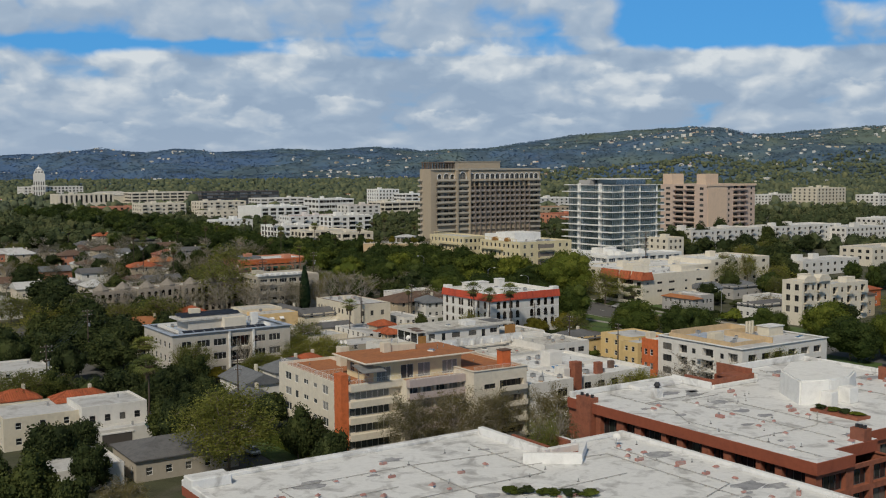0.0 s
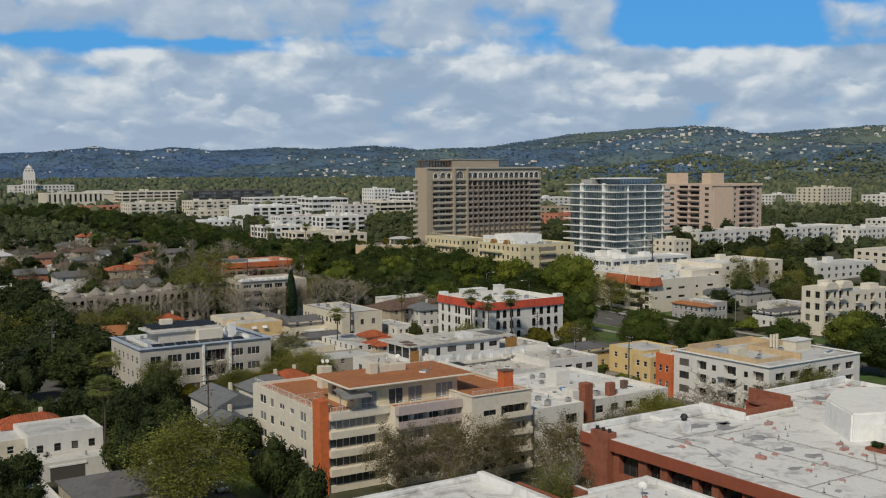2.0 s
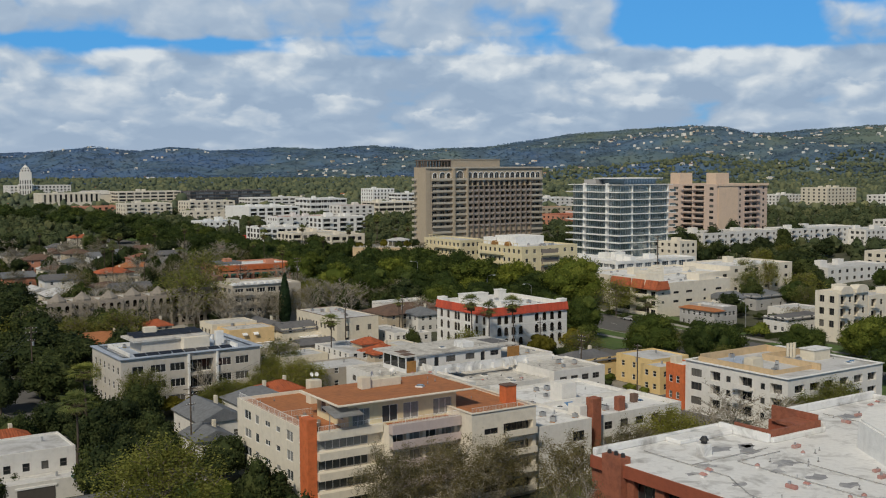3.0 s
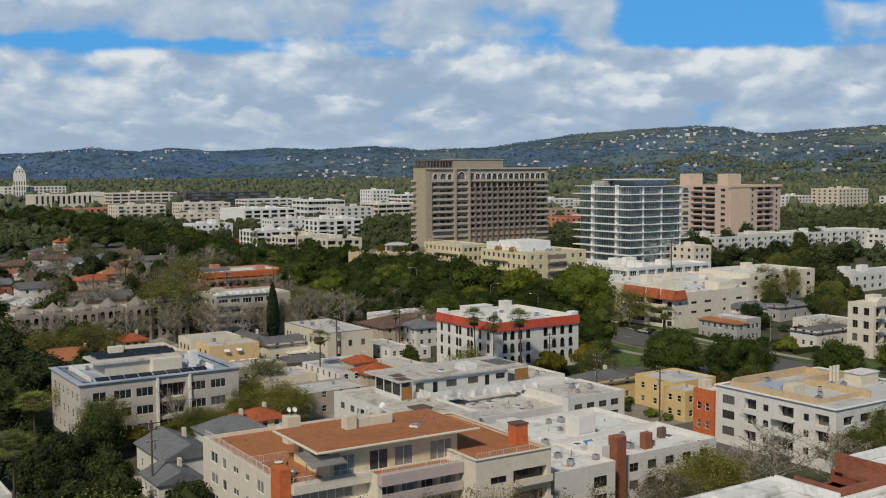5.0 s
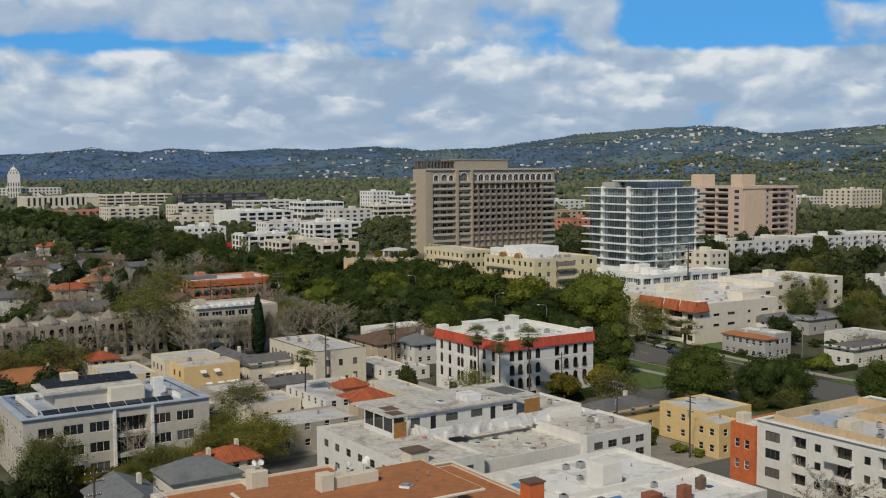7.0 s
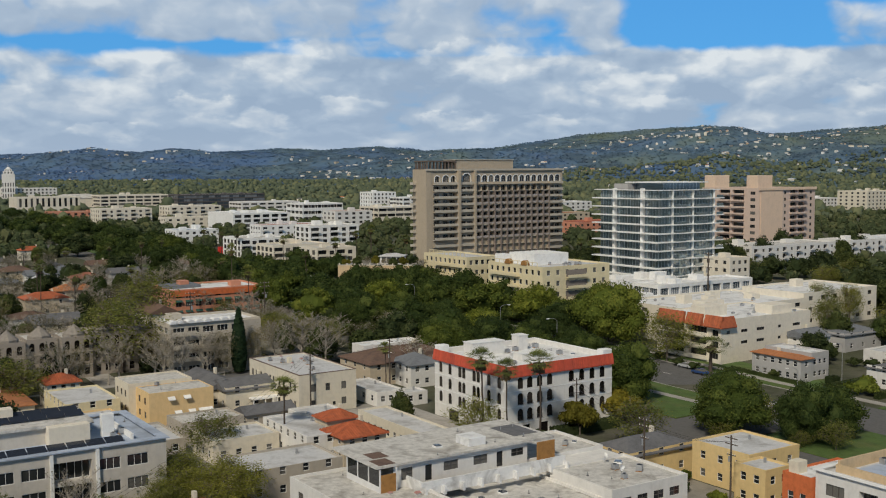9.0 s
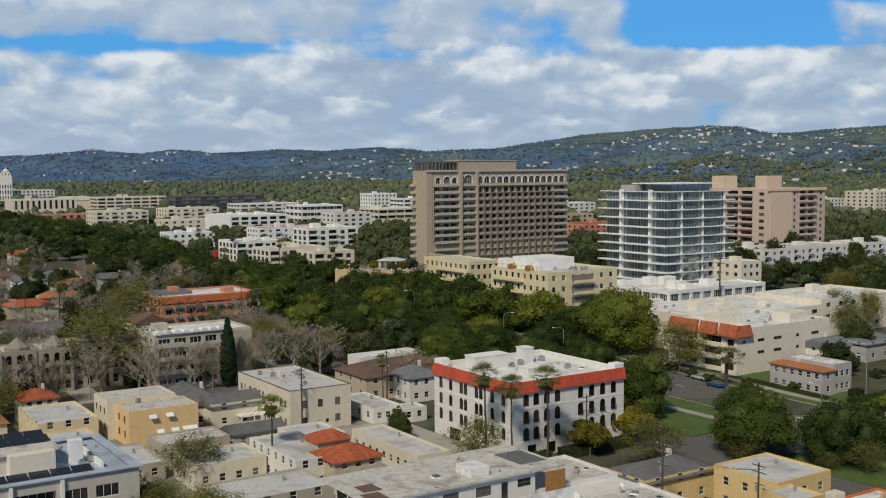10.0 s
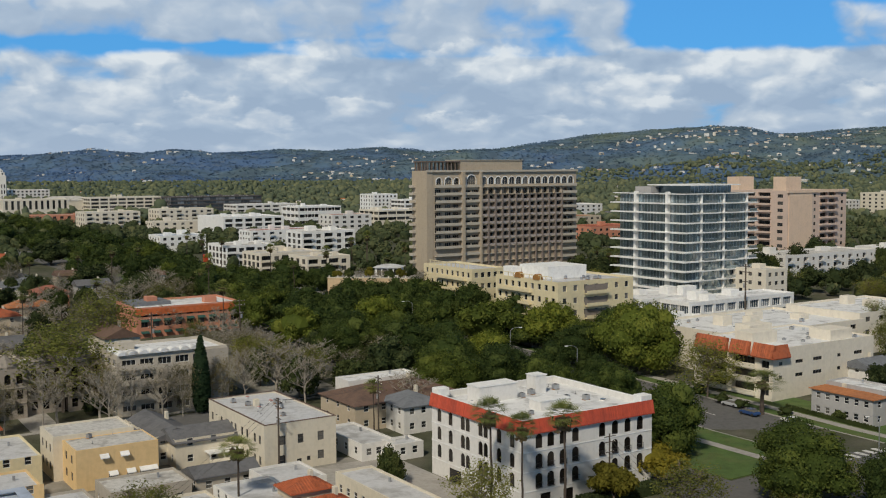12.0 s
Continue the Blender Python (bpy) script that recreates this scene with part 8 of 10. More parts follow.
# pinnacled townhouses
for k in range(7):
    x, y = grid_xy(100 + k * 7.9, 368 + (k % 2) * 1.6)
    b = thing("townhouse", "grey-beige townhouse with arched windows and a hipped turret", "house", x, y, gz(y), group="pinnacled townhouses")
    FAR[0] = True
    Fo = [(u, u + 1.3, z, z + h, "arch" if z > 7 else "sash", 0.45) for z, h in ((0.9, 1.9), (4.2, 2.0), (7.4, 2.2)) for u in (0.7, 3.05, 5.4)]
    walls(b, 7.4, 12, 10.6, Fo, (), "townhouse_wall", ph=0.4, frame="frame", pane="dark_pane")
    FAR[0] = False
    flat_roof(b, 7.4, 12, 10.2, "worn_roof")
    for z in (3.3, 6.6):
        block("string_course", b, "greige_wall", 0.1, -0.18, z, 7.3, -0.003, z + 0.22)
    block("balcony", b, "townhouse_wall", 2.6, -1.0, 3.6, 4.8, -0.003, 4.6, "small balcony with a solid front")
    bm = bmesh.new()
    pts = [(3.7 + 2.8 * math.cos(a), 2.9 + 2.8 * math.sin(a)) for a in np.linspace(0, 2 * math.pi, 9)[:-1]]
    f = [bm.verts.new((p[0], p[1], 11.1)) for p in pts]
    f0 = [bm.verts.new((p[0], p[1], 10.3)) for p in pts]
    t = bm.verts.new((3.7, 2.9, 13.4))
    for j in range(8):
        bm.faces.new((f[j], f[(j + 1) % 8], t))
        bm.faces.new((f0[j], f0[(j + 1) % 8], f[(j + 1) % 8], f[j]))
    part("turret", bm, M["turret"], b, "weathered grey octagonal turret roof")


# salmon building with green awnings
def build_salmon():
    b = block_house("commercial_building", "salmon stucco building with green awnings and white roof", -85.7, 471.8, 32.1, 20, 9.0, "salmon_wall", "white_roof", 9, 5, 2.0, 1.6, 3.0, heads=2, frame="frame")
    block("band", b, "orange_wall", -0.3, -0.3, 6.7, 32.3, -0.003, 8.6, "orange-red painted parapet band")
    block("roof_deck", b, "slate_shingle", 1.5, 8, 8.4, 13, 18, 9.5, "dark blue roof-top plant deck")
    for k in range(9):
        for z in (2.0, 5.4):
            c = 0.6 + 30.9 * (k + 0.5) / 9
            bm = bmesh.new()
            quad(bm, (c - 1.2, -0.8, z - 0.4), (c + 1.2, -0.8, z - 0.4), (c + 1.2, -0.01, z + 0.1), (c - 1.2, -0.01, z + 0.1))
            quad(bm, (c - 1.2, -0.8, z - 0.6), (c + 1.2, -0.8, z - 0.6), (c + 1.2, -0.8, z - 0.4), (c - 1.2, -0.8, z - 0.4))
            part("awning", bm, M["awning"], b, "dark green window awning")


build_salmon()

# condominiums and offices to the north-west
block_house("condominium", "white condominium block with deep balconies", -135.8, 844.8, 42, 46, 13.5, "trim", "white_roof", 6, 7, 5.2, 2.0, 3.1, heads=4, depth=1.5, lface=False)
block_house("condominium", "white stepped condominium block", -97, 660, 24, 24, 13.0, "trim", "worn_roof", 5, 5, 3.2, 2.1, 3.0, balc=True, heads=3, dz=-2.5)
block_house("condominium", "ivory condominium block with balconies", -76, 628, 30, 20, 12.6, "ivory_wall", "worn_roof", 6, 4, 3.2, 2.1, 2.9, balc=True, heads=4, dz=-3.0)
block_house("condominium", "white townhouse block with red tile edge", -100, 740, 40, 16, 12, "trim", "tile_roof", 8, 4, 2.0, 1.5, 3.0, balc=True, heads=2)
block_house("condominium", "white condominium tier with stacked balconies", -66.2, 692.2, 30, 18, 14.5, "trim", "worn_roof", 5, 3, 3.4, 2.1, 3.0, balc=True, heads=4)
block_house("condominium", "cream-white condominium with stacked balconies", -52.4, 602.1, 20, 18, 10.5, "ivory_wall", "worn_roof", 4, 3, 3.2, 2.1, 3.0, balc=True, heads=2)
block_house("condominium", "white row with terracotta roof edge", -70, 880, 30, 20, 13, "white_wall", "clay_roof", 5, 3, 2.6, 1.6, 3.1, heads=3)
block_house("office_building", "white office building with ribbon windows", -100, 938, 34, 30, 16, "trim", "white_roof", 6, 4, 7.5, 2.2, 4.6, heads=3, depth=1.0)
block_house("office_building", "white office building with ribbon windows", -44, 960, 40, 30, 12, "ivory_wall", "white_roof", 5, 4, 7.5, 2.2, 4.2, heads=3, depth=1.0)
block_house("condominium", "small white condominium with blue-grey roofs", -150, 745, 26, 20, 9, "trim", "blue_roof", 6, 4, 1.8, 1.5, 3.0, heads=3)
block_house("office_building", "cream office building with many windows", -55, 1080, 24, 24, 20, "trim", "white_roof", 6, 5, 1.8, 1.8, 3.4, heads=1)
block_house("office_building", "white office wing with bands", -28, 1060, 40, 22, 16, "trim", "white_roof", 5, 4, 6, 1.8, 3.6, heads=1)
block_house("condominium", "tan condominium block with loggias", -252, 930, 40, 26, 13, "ivory_wall", "worn_roof", 7, 4, 2.6, 1.8, 3.2, balc=True, heads=2)
block_house("condominium", "tan condominium block with loggias", -206, 958, 42, 26, 13.6, "ivory_wall", "worn_roof", 7, 4, 2.6, 1.8, 3.2, balc=True, heads=2)
block_house("condominium", "low tan apartment row", -190, 880, 70, 16, 9, "ivory_wall", "worn_roof", 12, 3, 2.2, 1.5, 3.0, heads=3)
block_house("office_building", "dark glass office slab", -255, 1190, 92, 30, 15, "frame", "worn_roof", 14, 4, 9, 2.4, 3.5, heads=3, pane="blind")
block_house("office_building", "pale office building with dark ribbon windows", -330, 1180, 70, 30, 15, "ivory_wall", "worn_roof", 8, 4, 7, 2.0, 3.5, heads=2)
block_house("office_building", "low pale office building", -180, 1120, 60, 30, 10, "white_wall", "white_roof", 7, 4, 6, 1.6, 3.5, heads=2)
block_house("civic_library", "cream civic building with tall pilasters", -392, 1130, 58, 36, 15, "ivory_wall", "worn_roof", 11, 6, 2.4, 8.0, 12, heads=2, depth=1.0)
block_house("civic_hall", "long white civic hall beside the tower", -560, 1480, 80, 40, 14, "white_wall", "worn_roof", 16, 5, 2.4, 2.2, 4.0, heads=2)
small_house(-375, 1180, 50, 28, 12, "ivory_wall", "worn_roof", "hip", 4, "cream hall with low hipped roof", nF=6)
block_house("commercial_building", "red-brick low commercial row", -318, 1010, 70, 20, 7, "salmon_wall", "worn_roof", 12, 4, 2.6, 2.0, 3.5, heads=1)
# cottages and trees of the western gardens
for x, y, W, L, H, wall, roof, kind, label in (
    (-200.4, 604.1, 10, 8, 4.4, "white_wall", "grey_shingle", "hip", "white cottage with a grey shingle roof among trees"),
    (-160.3, 544.6, 12, 10, 5.1, "white_wall", "slate_shingle", "gable", "white cottage with a slate-blue roof among trees"),
    (-131.4, 493.6, 14, 8, 5.8, "beige_wall", "clay_roof", "hip", "beige cottage with a rust-orange roof among trees"),
    (-164.6, 497.9, 10, 10, 4.4, "ivory_wall", "brown_shingle", "hip", "ivory cottage with a brown roof among trees"),
    (-129.7, 551.9, 12, 8, 5.1, "grey_wall", "grey_shingle", "gable", "grey cottage with a grey shingle roof among trees"),
    (-134.5, 473.7, 14, 10, 5.8, "beige_wall", "tile_roof", "hip", "beige cottage with a red terracotta roof among trees"),
    (-140.9, 654.5, 10, 8, 4.4, "ivory_wall", "pale_roof", "hip", "ivory cottage with a pale roof among trees"),
    (-165.8, 662.5, 12, 10, 5.1, "white_wall", "grey_shingle", "gable", "white cottage with a grey shingle roof among trees"),
    (-110.8, 579.0, 14, 8, 5.8, "white_wall", "brown_shingle", "hip", "white cottage with a brown roof among trees"),
    (-165.6, 524.4, 10, 10, 4.4, "greige_wall", "slate_shingle", "hip", "grey-beige cottage with a slate-blue roof among trees"),
    (-207.1, 658.1, 12, 8, 5.1, "ivory_wall", "tile_roof", "hip", "ivory cottage with a red terracotta roof among trees"),
    (-149.4, 453.6, 14, 10, 5.8, "white_wall", "grey_shingle", "gable", "white cottage with a grey shingle roof among trees"),
    (-151.1, 591.1, 10, 8, 4.4, "beige_wall", "brown_shingle", "gable", "beige cottage with a brown roof among trees"),
):
    small_house(x, y, W, L, H, wall, roof, kind, 1.9, label, nF=3, nL=0)
    KEEP.append((x + W * 0.2 * CB, y - 3, 9.0))
for x, y, h in ((-188.9, 614.6, 12), (-138.8, 580.4, 15), (-99.3, 658.8, 14), (-68.4, 608.5, 15), (-30.9, 648.5, 17), (-144.9, 513.0, 12), (-123.0, 605.7, 16), (-84.5, 549.8, 11), (-37.1, 642.5, 15), (-120.4, 680.7, 15), (-201.8, 593.6, 14), (-52.8, 566.6, 12), (-152.9, 566.6, 14), (-113.5, 522.1, 11)):
    palm(x, y, 2.3, h)
for k, (x, y) in enumerate(((-183.4, 572.8), (-170.3, 592.1), (-122.8, 490.3), (-125.3, 522.6), (-107.4, 489.8), (-101.7, 521.6), (-154.5, 477.2), (-149.6, 498.9), (-122.7, 456.4), (-124.8, 577.3), (-134.3, 444.7), (-97.7, 541.7))):
    (bare, dry, bare)[k % 3](x, y, 4.6 + k % 3, 10 + k % 4)
for k, (x, y) in enumerate(((-167.3, 510.6), (-136.0, 463.2), (-139.7, 509.6), (-113.4, 468.9), (-149.2, 477.0), (-113.4, 508.5), (-190.2, 563.7), (-105.1, 542.1), (-143.4, 543.8))):
    oak(x, y, 4.6 + 0.5 * (k % 3), 8.5 + k % 3)
# east, beyond the pink tower
block_house("apartment_tower", "cream apartment block with stepped roof", 372, 1040, 44, 30, 20, "cream_wall", "worn_roof", 8, 5, 2.2, 1.6, 3.2, heads=3)
block_house("apartment_house", "plain white apartment block", 420, 1010, 50, 26, 14, "white_wall", "white_roof", 9, 5, 2.2, 1.6, 3.1, heads=2)
block_house("apartment_house", "white apartment block among trees", 340, 1090, 40, 22, 12, "white_wall", "white_roof", 8, 5, 2.2, 1.6, 3.1, heads=2)
block_house("apartment_house", "low white apartment block", 300, 720, 44, 20, 9, "white_wall", "white_roof", 9, 5, 2.0, 1.5, 3.0, heads=2)
block_house("apartment_house", "low white apartment block", 245, 640, 40, 18, 9, "white_wall", "pale_roof", 9, 5, 2.0, 1.5, 3.0, heads=2)
block_house("apartment_house", "salmon low building with tile roof", 92, 800, 40, 26, 9, "salmon_wall", "tile_roof", 8, 5, 2.0, 1.5, 3.0, heads=1)
block_house("office_building", "white low office building behind the hotel", 100, 1060, 50, 26, 11, "white_wall", "white_roof", 8, 5, 2.4, 1.6, 3.2, heads=2, lface=False)
block_house("office_building", "brown low building behind the hotel", 84, 930, 44, 22, 8, "beige_wall", "clay_roof", 8, 5, 2.4, 1.6, 3.2, heads=1, lface=False)


def build_tower():
    x, y, z0 = -543, 1492, gz(1492)
    b = thing("civic_tower", "slender white civic tower with stepped top and small dome", "tower", x, y, z0, 20)
    b.scale = (1.28, 1.28, 1.08)
    for k, (w, za, zb) in enumerate(((6.0, -3, 29.5), (4.9, 29.5, 33), (3.4, 33, 35.5))):
        bm = bmesh.new()
        box(bm, -w, -w, za, w, w, zb)
        part("shaft", bm, M["white_wall"], b)
        if k == 0:
            for j in range(5):
                for z in range(3):
                    block("window", b, "pane", -5.6 + j * 2.4, -w - 0.05, 2 + z * 6.5, -4.6 + j * 2.4, -w + 0.05, 6.5 + z * 6.5)
        else:
            for j in range(3):
                block("window", b, "pane", -w * 0.7 + j * w * 0.6, -w - 0.05, za + 0.8, -w * 0.7 + j * w * 0.6 + w * 0.25, -w + 0.05, zb - 0.6)
    bm = bmesh.new()
    bmesh.ops.create_uvsphere(bm, u_segments=12, v_segments=8, radius=2.4, matrix=Matrix.Translation((0, 0, 35.5)))
    part("dome", bm, M["trim"], b)
    bm = bmesh.new()
    cyl(bm, 0, 0, 37, 41, 0.4, 0.1, 6)
    part("finial", bm, M["trim"], b)
    KEEP.append((x, y, 30))


build_tower()
KEEP.append((-80, 452, 30))
KEEP.append((-62, 600, 26))


# ---- roof gear, poles, lamps, cars ----
FAR[0] = False
PROTO = {}


def put(kind, x, y, z, rz=0.0, s=1.0):
    """A copy of a small thing, built on first use."""
    m = pose(x, y, z, 0, 0, rz) @ Matrix.Diagonal((s, s, s, 1))
    if kind not in PROTO:
        PROTO[kind] = BUILD[kind]()
        PROTO[kind].matrix_basis = m
        return PROTO[kind]
    o = copy_thing(PROTO[kind], m)
    return o


def b_vent():
    b = thing("roof_vent", "red-oxide metal roof vent hood", "vent", 0, 0, 0, group="roof vents")
    bm = bmesh.new()
    box(bm, -0.35, -0.28, 0, 0.35, 0.28, 0.32)
    part("curb", bm, M["white_roof"], b)
    bm = bmesh.new()
    v = [(-0.5, -0.4, 0.33), (0.5, -0.4, 0.33), (0.5, 0.4, 0.33), (-0.5, 0.4, 0.33), (-0.35, -0.1, 0.62), (0.35, -0.1, 0.62), (0.35, 0.1, 0.62), (-0.35, 0.1, 0.62)]
    w = [bm.verts.new(p) for p in v]
    for f in ((3, 2, 1, 0), (4, 5, 6, 7), (0, 1, 5, 4), (1, 2, 6, 5), (2, 3, 7, 6), (3, 0, 4, 7)):
        bm.faces.new([w[i] for i in f])
    part("hood", bm, M["vent"], b)
    return b


def b_box_vent():
    b = thing("roof_vent", "pinkish metal box vent on the roof", "vent", 0, 0, 0, group="roof vents")
    bm = bmesh.new()
    box(bm, -0.8, -0.35, 0, 0.8, 0.35, 0.5)
    bmesh.ops.bevel(bm, geom=bm.edges[:], offset=0.06, segments=1, affect="EDGES")
    part("body", bm, M["vent"], b)
    bm = bmesh.new()
    cyl(bm, 0.3, 0, 0.5, 0.85, 0.18, 0.18, 8)
    part("flue", bm, M["metal"], b)
    return b


def b_pipe_vent():
    b = thing("vent_pipe", "small grey plumbing vent pipe", "vent", 0, 0, 0, group="roof vents")
    bm = bmesh.new()
    cyl(bm, 0, 0, 0, 0.7, 0.09, 0.09, 7)
    part("pipe", bm, M["metal"], b)
    bm = bmesh.new()
    cyl(bm, 0, 0, 0, 0.12, 0.3, 0.12, 8)
    part("flashing", bm, M["frame"], b)
    return b


def b_ac():
    b = thing("air_conditioner", "grey rooftop air-conditioning unit", "air conditioner", 0, 0, 0, group="rooftop air conditioners")
    bm = bmesh.new()
    box(bm, -0.6, -0.5, 0.12, 0.6, 0.5, 1.05)
    bmesh.ops.bevel(bm, geom=bm.edges[:], offset=0.04, segments=1, affect="EDGES")
    part("casing", bm, M["metal"], b)
    bm = bmesh.new()
    cyl(bm, 0, 0, 1.05, 1.12, 0.38, 0.36, 12)
    part("fan_grille", bm, M["dark_metal"], b)
    bm = bmesh.new()
    box(bm, -0.65, -0.5, 0, -0.45, 0.5, 0.12)
    box(bm, 0.45, -0.5, 0, 0.65, 0.5, 0.12)
    part("skid", bm, M["ochre_wood"], b)
    return b


def b_dish():
    b = thing("satellite_dish", "pale grey satellite dish on a short mast", "satellite dish", 0, 0, 0, group="satellite dishes")
    bm = bmesh.new()
    cyl(bm, 0, 0, 0, 0.9, 0.04, 0.04, 6)
    part("mast", bm, M["metal"], b)
    bm = bmesh.new()
    rings = []
    for r, d in ((0.05, 0.0), (0.25, -0.05), (0.42, -0.15)):
        rings.append([bm.verts.new((r * math.cos(a), d - 0.05, 1.0 + r * math.sin(a))) for a in np.linspace(0, 2 * math.pi, 11)[:-1]])
    bm.faces.new(rings[0])
    for i in range(2):
        for k in range(10):
            bm.faces.new((rings[i][k], rings[i][(k + 1) % 10], rings[i + 1][(k + 1) % 10], rings[i + 1][k]))
    part("dish", bm, M["trim"], b)
    bm = bmesh.new()
    tube(bm, (0, -0.05, 0.65), (0, -0.55, 0.95), 0.02, 0.02, 4)
    box(bm, -0.05, -0.6, 0.9, 0.05, -0.5, 1.0)
    part("receiver_arm", bm, M["metal"], b)
    return b


def b_skylight():
    b = thing("skylight", "domed translucent roof skylight", "skylight", 0, 0, 0, group="skylights")
    bm = bmesh.new()
    box(bm, -0.7, -0.7, 0, 0.7, 0.7, 0.25)
    part("curb", bm, M["trim"], b)
    bm = bmesh.new()
    box(bm, -0.62, -0.62, 0.25, 0.62, 0.62, 0.42)
    bmesh.ops.bevel(bm, geom=bm.edges[:], offset=0.08, segments=2, affect="EDGES")
    part("dome", bm, M["blind"], b)
    return b


def b_turbine():
    b = thing("roof_turbine", "dark ventilation cowl on a white roof pier", "vent", 0, 0, 0, group="roof vents")
    bm = bmesh.new()
    box(bm, -0.7, -0.7, 0, 0.7, 0.7, 1.5)
    part("pier", bm, M["white_roof"], b)
    bm = bmesh.new()
    cyl(bm, 0, 0, 1.5, 1.9, 0.4, 0.4, 10)
    cyl(bm, 0, 0, 1.9, 2.4, 0.62, 0.3, 10)
    part("cowl", bm, M["dark_metal"], b)
    return b


def b_solar():
    b = thing("solar_panel", "dark blue tilted solar panel on a metal rack", "solar panel", 0, 0, 0, group="solar panels")
    bm = bmesh.new()
    v = [bm.verts.new(p) for p in ((-1.3, -0.95, 0.25), (1.3, -0.95, 0.25), (1.3, 0.95, 0.75), (-1.3, 0.95, 0.75), (-1.3, -0.95, 0.20), (1.3, -0.95, 0.20), (1.3, 0.95, 0.70), (-1.3, 0.95, 0.70))]
    for f in ((0, 1, 2, 3), (7, 6, 5, 4), (4, 5, 1, 0), (5, 6, 2, 1), (6, 7, 3, 2), (7, 4, 0, 3)):
        bm.faces.new([v[i] for i in f])
    part("panel", bm, M["solar"], b)
    bm = bmesh.new()
    for x in (-1.1, 1.1):
        tube(bm, (x, -0.9, 0), (x, -0.9, 0.22), 0.03, 0.03, 4)
        tube(bm, (x, 0.9, 0), (x, 0.9, 0.7), 0.03, 0.03, 4)
    part("rack", bm, M["metal"], b)
    return b


def b_pole():
    b = thing("utility_pole", "dark wooden utility pole with crossarms and insulators", "utility pole", 0, 0, 0, group="utility poles")
    bm = bmesh.new()
    cyl(bm, 0, 0, -0.5, 12.5, 0.19, 0.13, 8)
    part("mast", bm, M["pole_wood"], b)
    for z, w in ((12.0, 1.3), (11.0, 1.3), (9.2, 0.9)):
        bm = bmesh.new()
        box(bm, -w, -0.12, z - 0.07, w, -0.0, z + 0.07)
        arm = part("crossarm", bm, M["pole_wood"], b)
        for k in range(4):
            bm = bmesh.new()
            cyl(bm, -w + 0.15 + k * (2 * w - 0.3) / 3, -0.06, z + 0.07, z + 0.25, 0.05, 0.035, 6)
            part("insulator", bm, M["trim"], arm)
    bm = bmesh.new()
    cyl(bm, 0.35, -0.1, 8.0, 8.9, 0.26, 0.26, 10)
    part("transformer", bm, M["metal"], b)
    return b


def b_lamp():
    b = thing("street_lamp", "grey concrete street lamp with a curved arm", "street lamp", 0, 0, 0, group="street lamps")
    bm = bmesh.new()
    cyl(bm, 0, 0, -0.3, 8.2, 0.10, 0.06, 8)
    part("post", bm, M["metal"], b)
    bm = bmesh.new()
    p = Vector((0, 0, 8.1))
    for q in ((-0.6, 0, 8.6), (-1.4, 0, 8.8), (-2.2, 0, 8.75)):
        tube(bm, p, q, 0.05, 0.045, 6)
        p = Vector(q)
    part("arm", bm, M["metal"], b)
    bm = bmesh.new()
    box(bm, -2.9, -0.16, 8.64, -2.15, 0.16, 8.82)
    bmesh.ops.bevel(bm, geom=bm.edges[:], offset=0.05, segments=1, affect="EDGES")
    part("lantern", bm, M["trim"], b)
    return b


def car(x, y, rz, paint, label, dz=0.0):
    b = thing("car", label, "car", x, y, gz(y) + 0.05 + dz, rz, "parked cars")
    prof = [(-2.2, 0.35), (-2.25, 0.75), (-1.9, 0.95), (-1.0, 1.0), (0.9, 1.0), (1.8, 0.92), (2.2, 0.75), (2.22, 0.35)]
    bm = bmesh.new()
    a = [bm.verts.new((px, -0.88, pz)) for px, pz in prof]
    c = [bm.verts.new((px, 0.88, pz)) for px, pz in prof]
    n = len(prof)
    for k in range(n):
        bm.faces.new((a[k], a[(k + 1) % n], c[(k + 1) % n], c[k]))
    bm.faces.new(a[::-1])
    bm.faces.new(c)
    bmesh.ops.bevel(bm, geom=bm.edges[:], offset=0.06, segments=1, affect="EDGES")
    part("body", bm, paint, b)
    cab = [(-1.75, 0.98), (-1.15, 1.45), (0.35, 1.47), (1.15, 0.98)]
    bm = bmesh.new()
    a = [bm.verts.new((px, -0.78 + (pz - 0.98) * 0.3, pz)) for px, pz in cab]
    c = [bm.verts.new((px, 0.78 - (pz - 0.98) * 0.3, pz)) for px, pz in cab]
    for k in range(4):
        bm.faces.new((a[k], a[(k + 1) % 4], c[(k + 1) % 4], c[k]))
    bm.faces.new(a[::-1])
    bm.faces.new(c)
    part("cabin_glass", bm, M["pane"], b)
    bm = bmesh.new()
    box(bm, -1.12, -0.62, 1.45, 0.33, 0.62, 1.50)
    part("roof_panel", bm, paint, b)
    for sx in (-1.4, 1.4):
        for sy in (-0.86, 0.86):
            bm = bmesh.new()
            bmesh.ops.create_cone(bm, cap_ends=True, segments=12, radius1=0.33, radius2=0.33, depth=0.22, matrix=Matrix.Translation((sx, sy, 0.33)) @ Matrix.Rotation(math.pi / 2, 4, "X"))
            part("wheel", bm, M["tyre"], b)
    return b


BUILD = {"vent": b_vent, "box_vent": b_box_vent, "pipe": b_pipe_vent, "ac": b_ac, "dish": b_dish, "skylight": b_skylight, "turbine": b_turbine, "solar": b_solar, "pole": b_pole, "lamp": b_lamp}
R8 = random.Random(8)


# houses that stand a little askew to the street grid: origin, turn, scale along and across
ASKEW = {(-16.0, 188.5): (-17.2, 191.3, 31.35, 1.05, 1.12), (-68.5, 270.1): (-65.6, 262.6, RZ, 0.92, 0.88)}


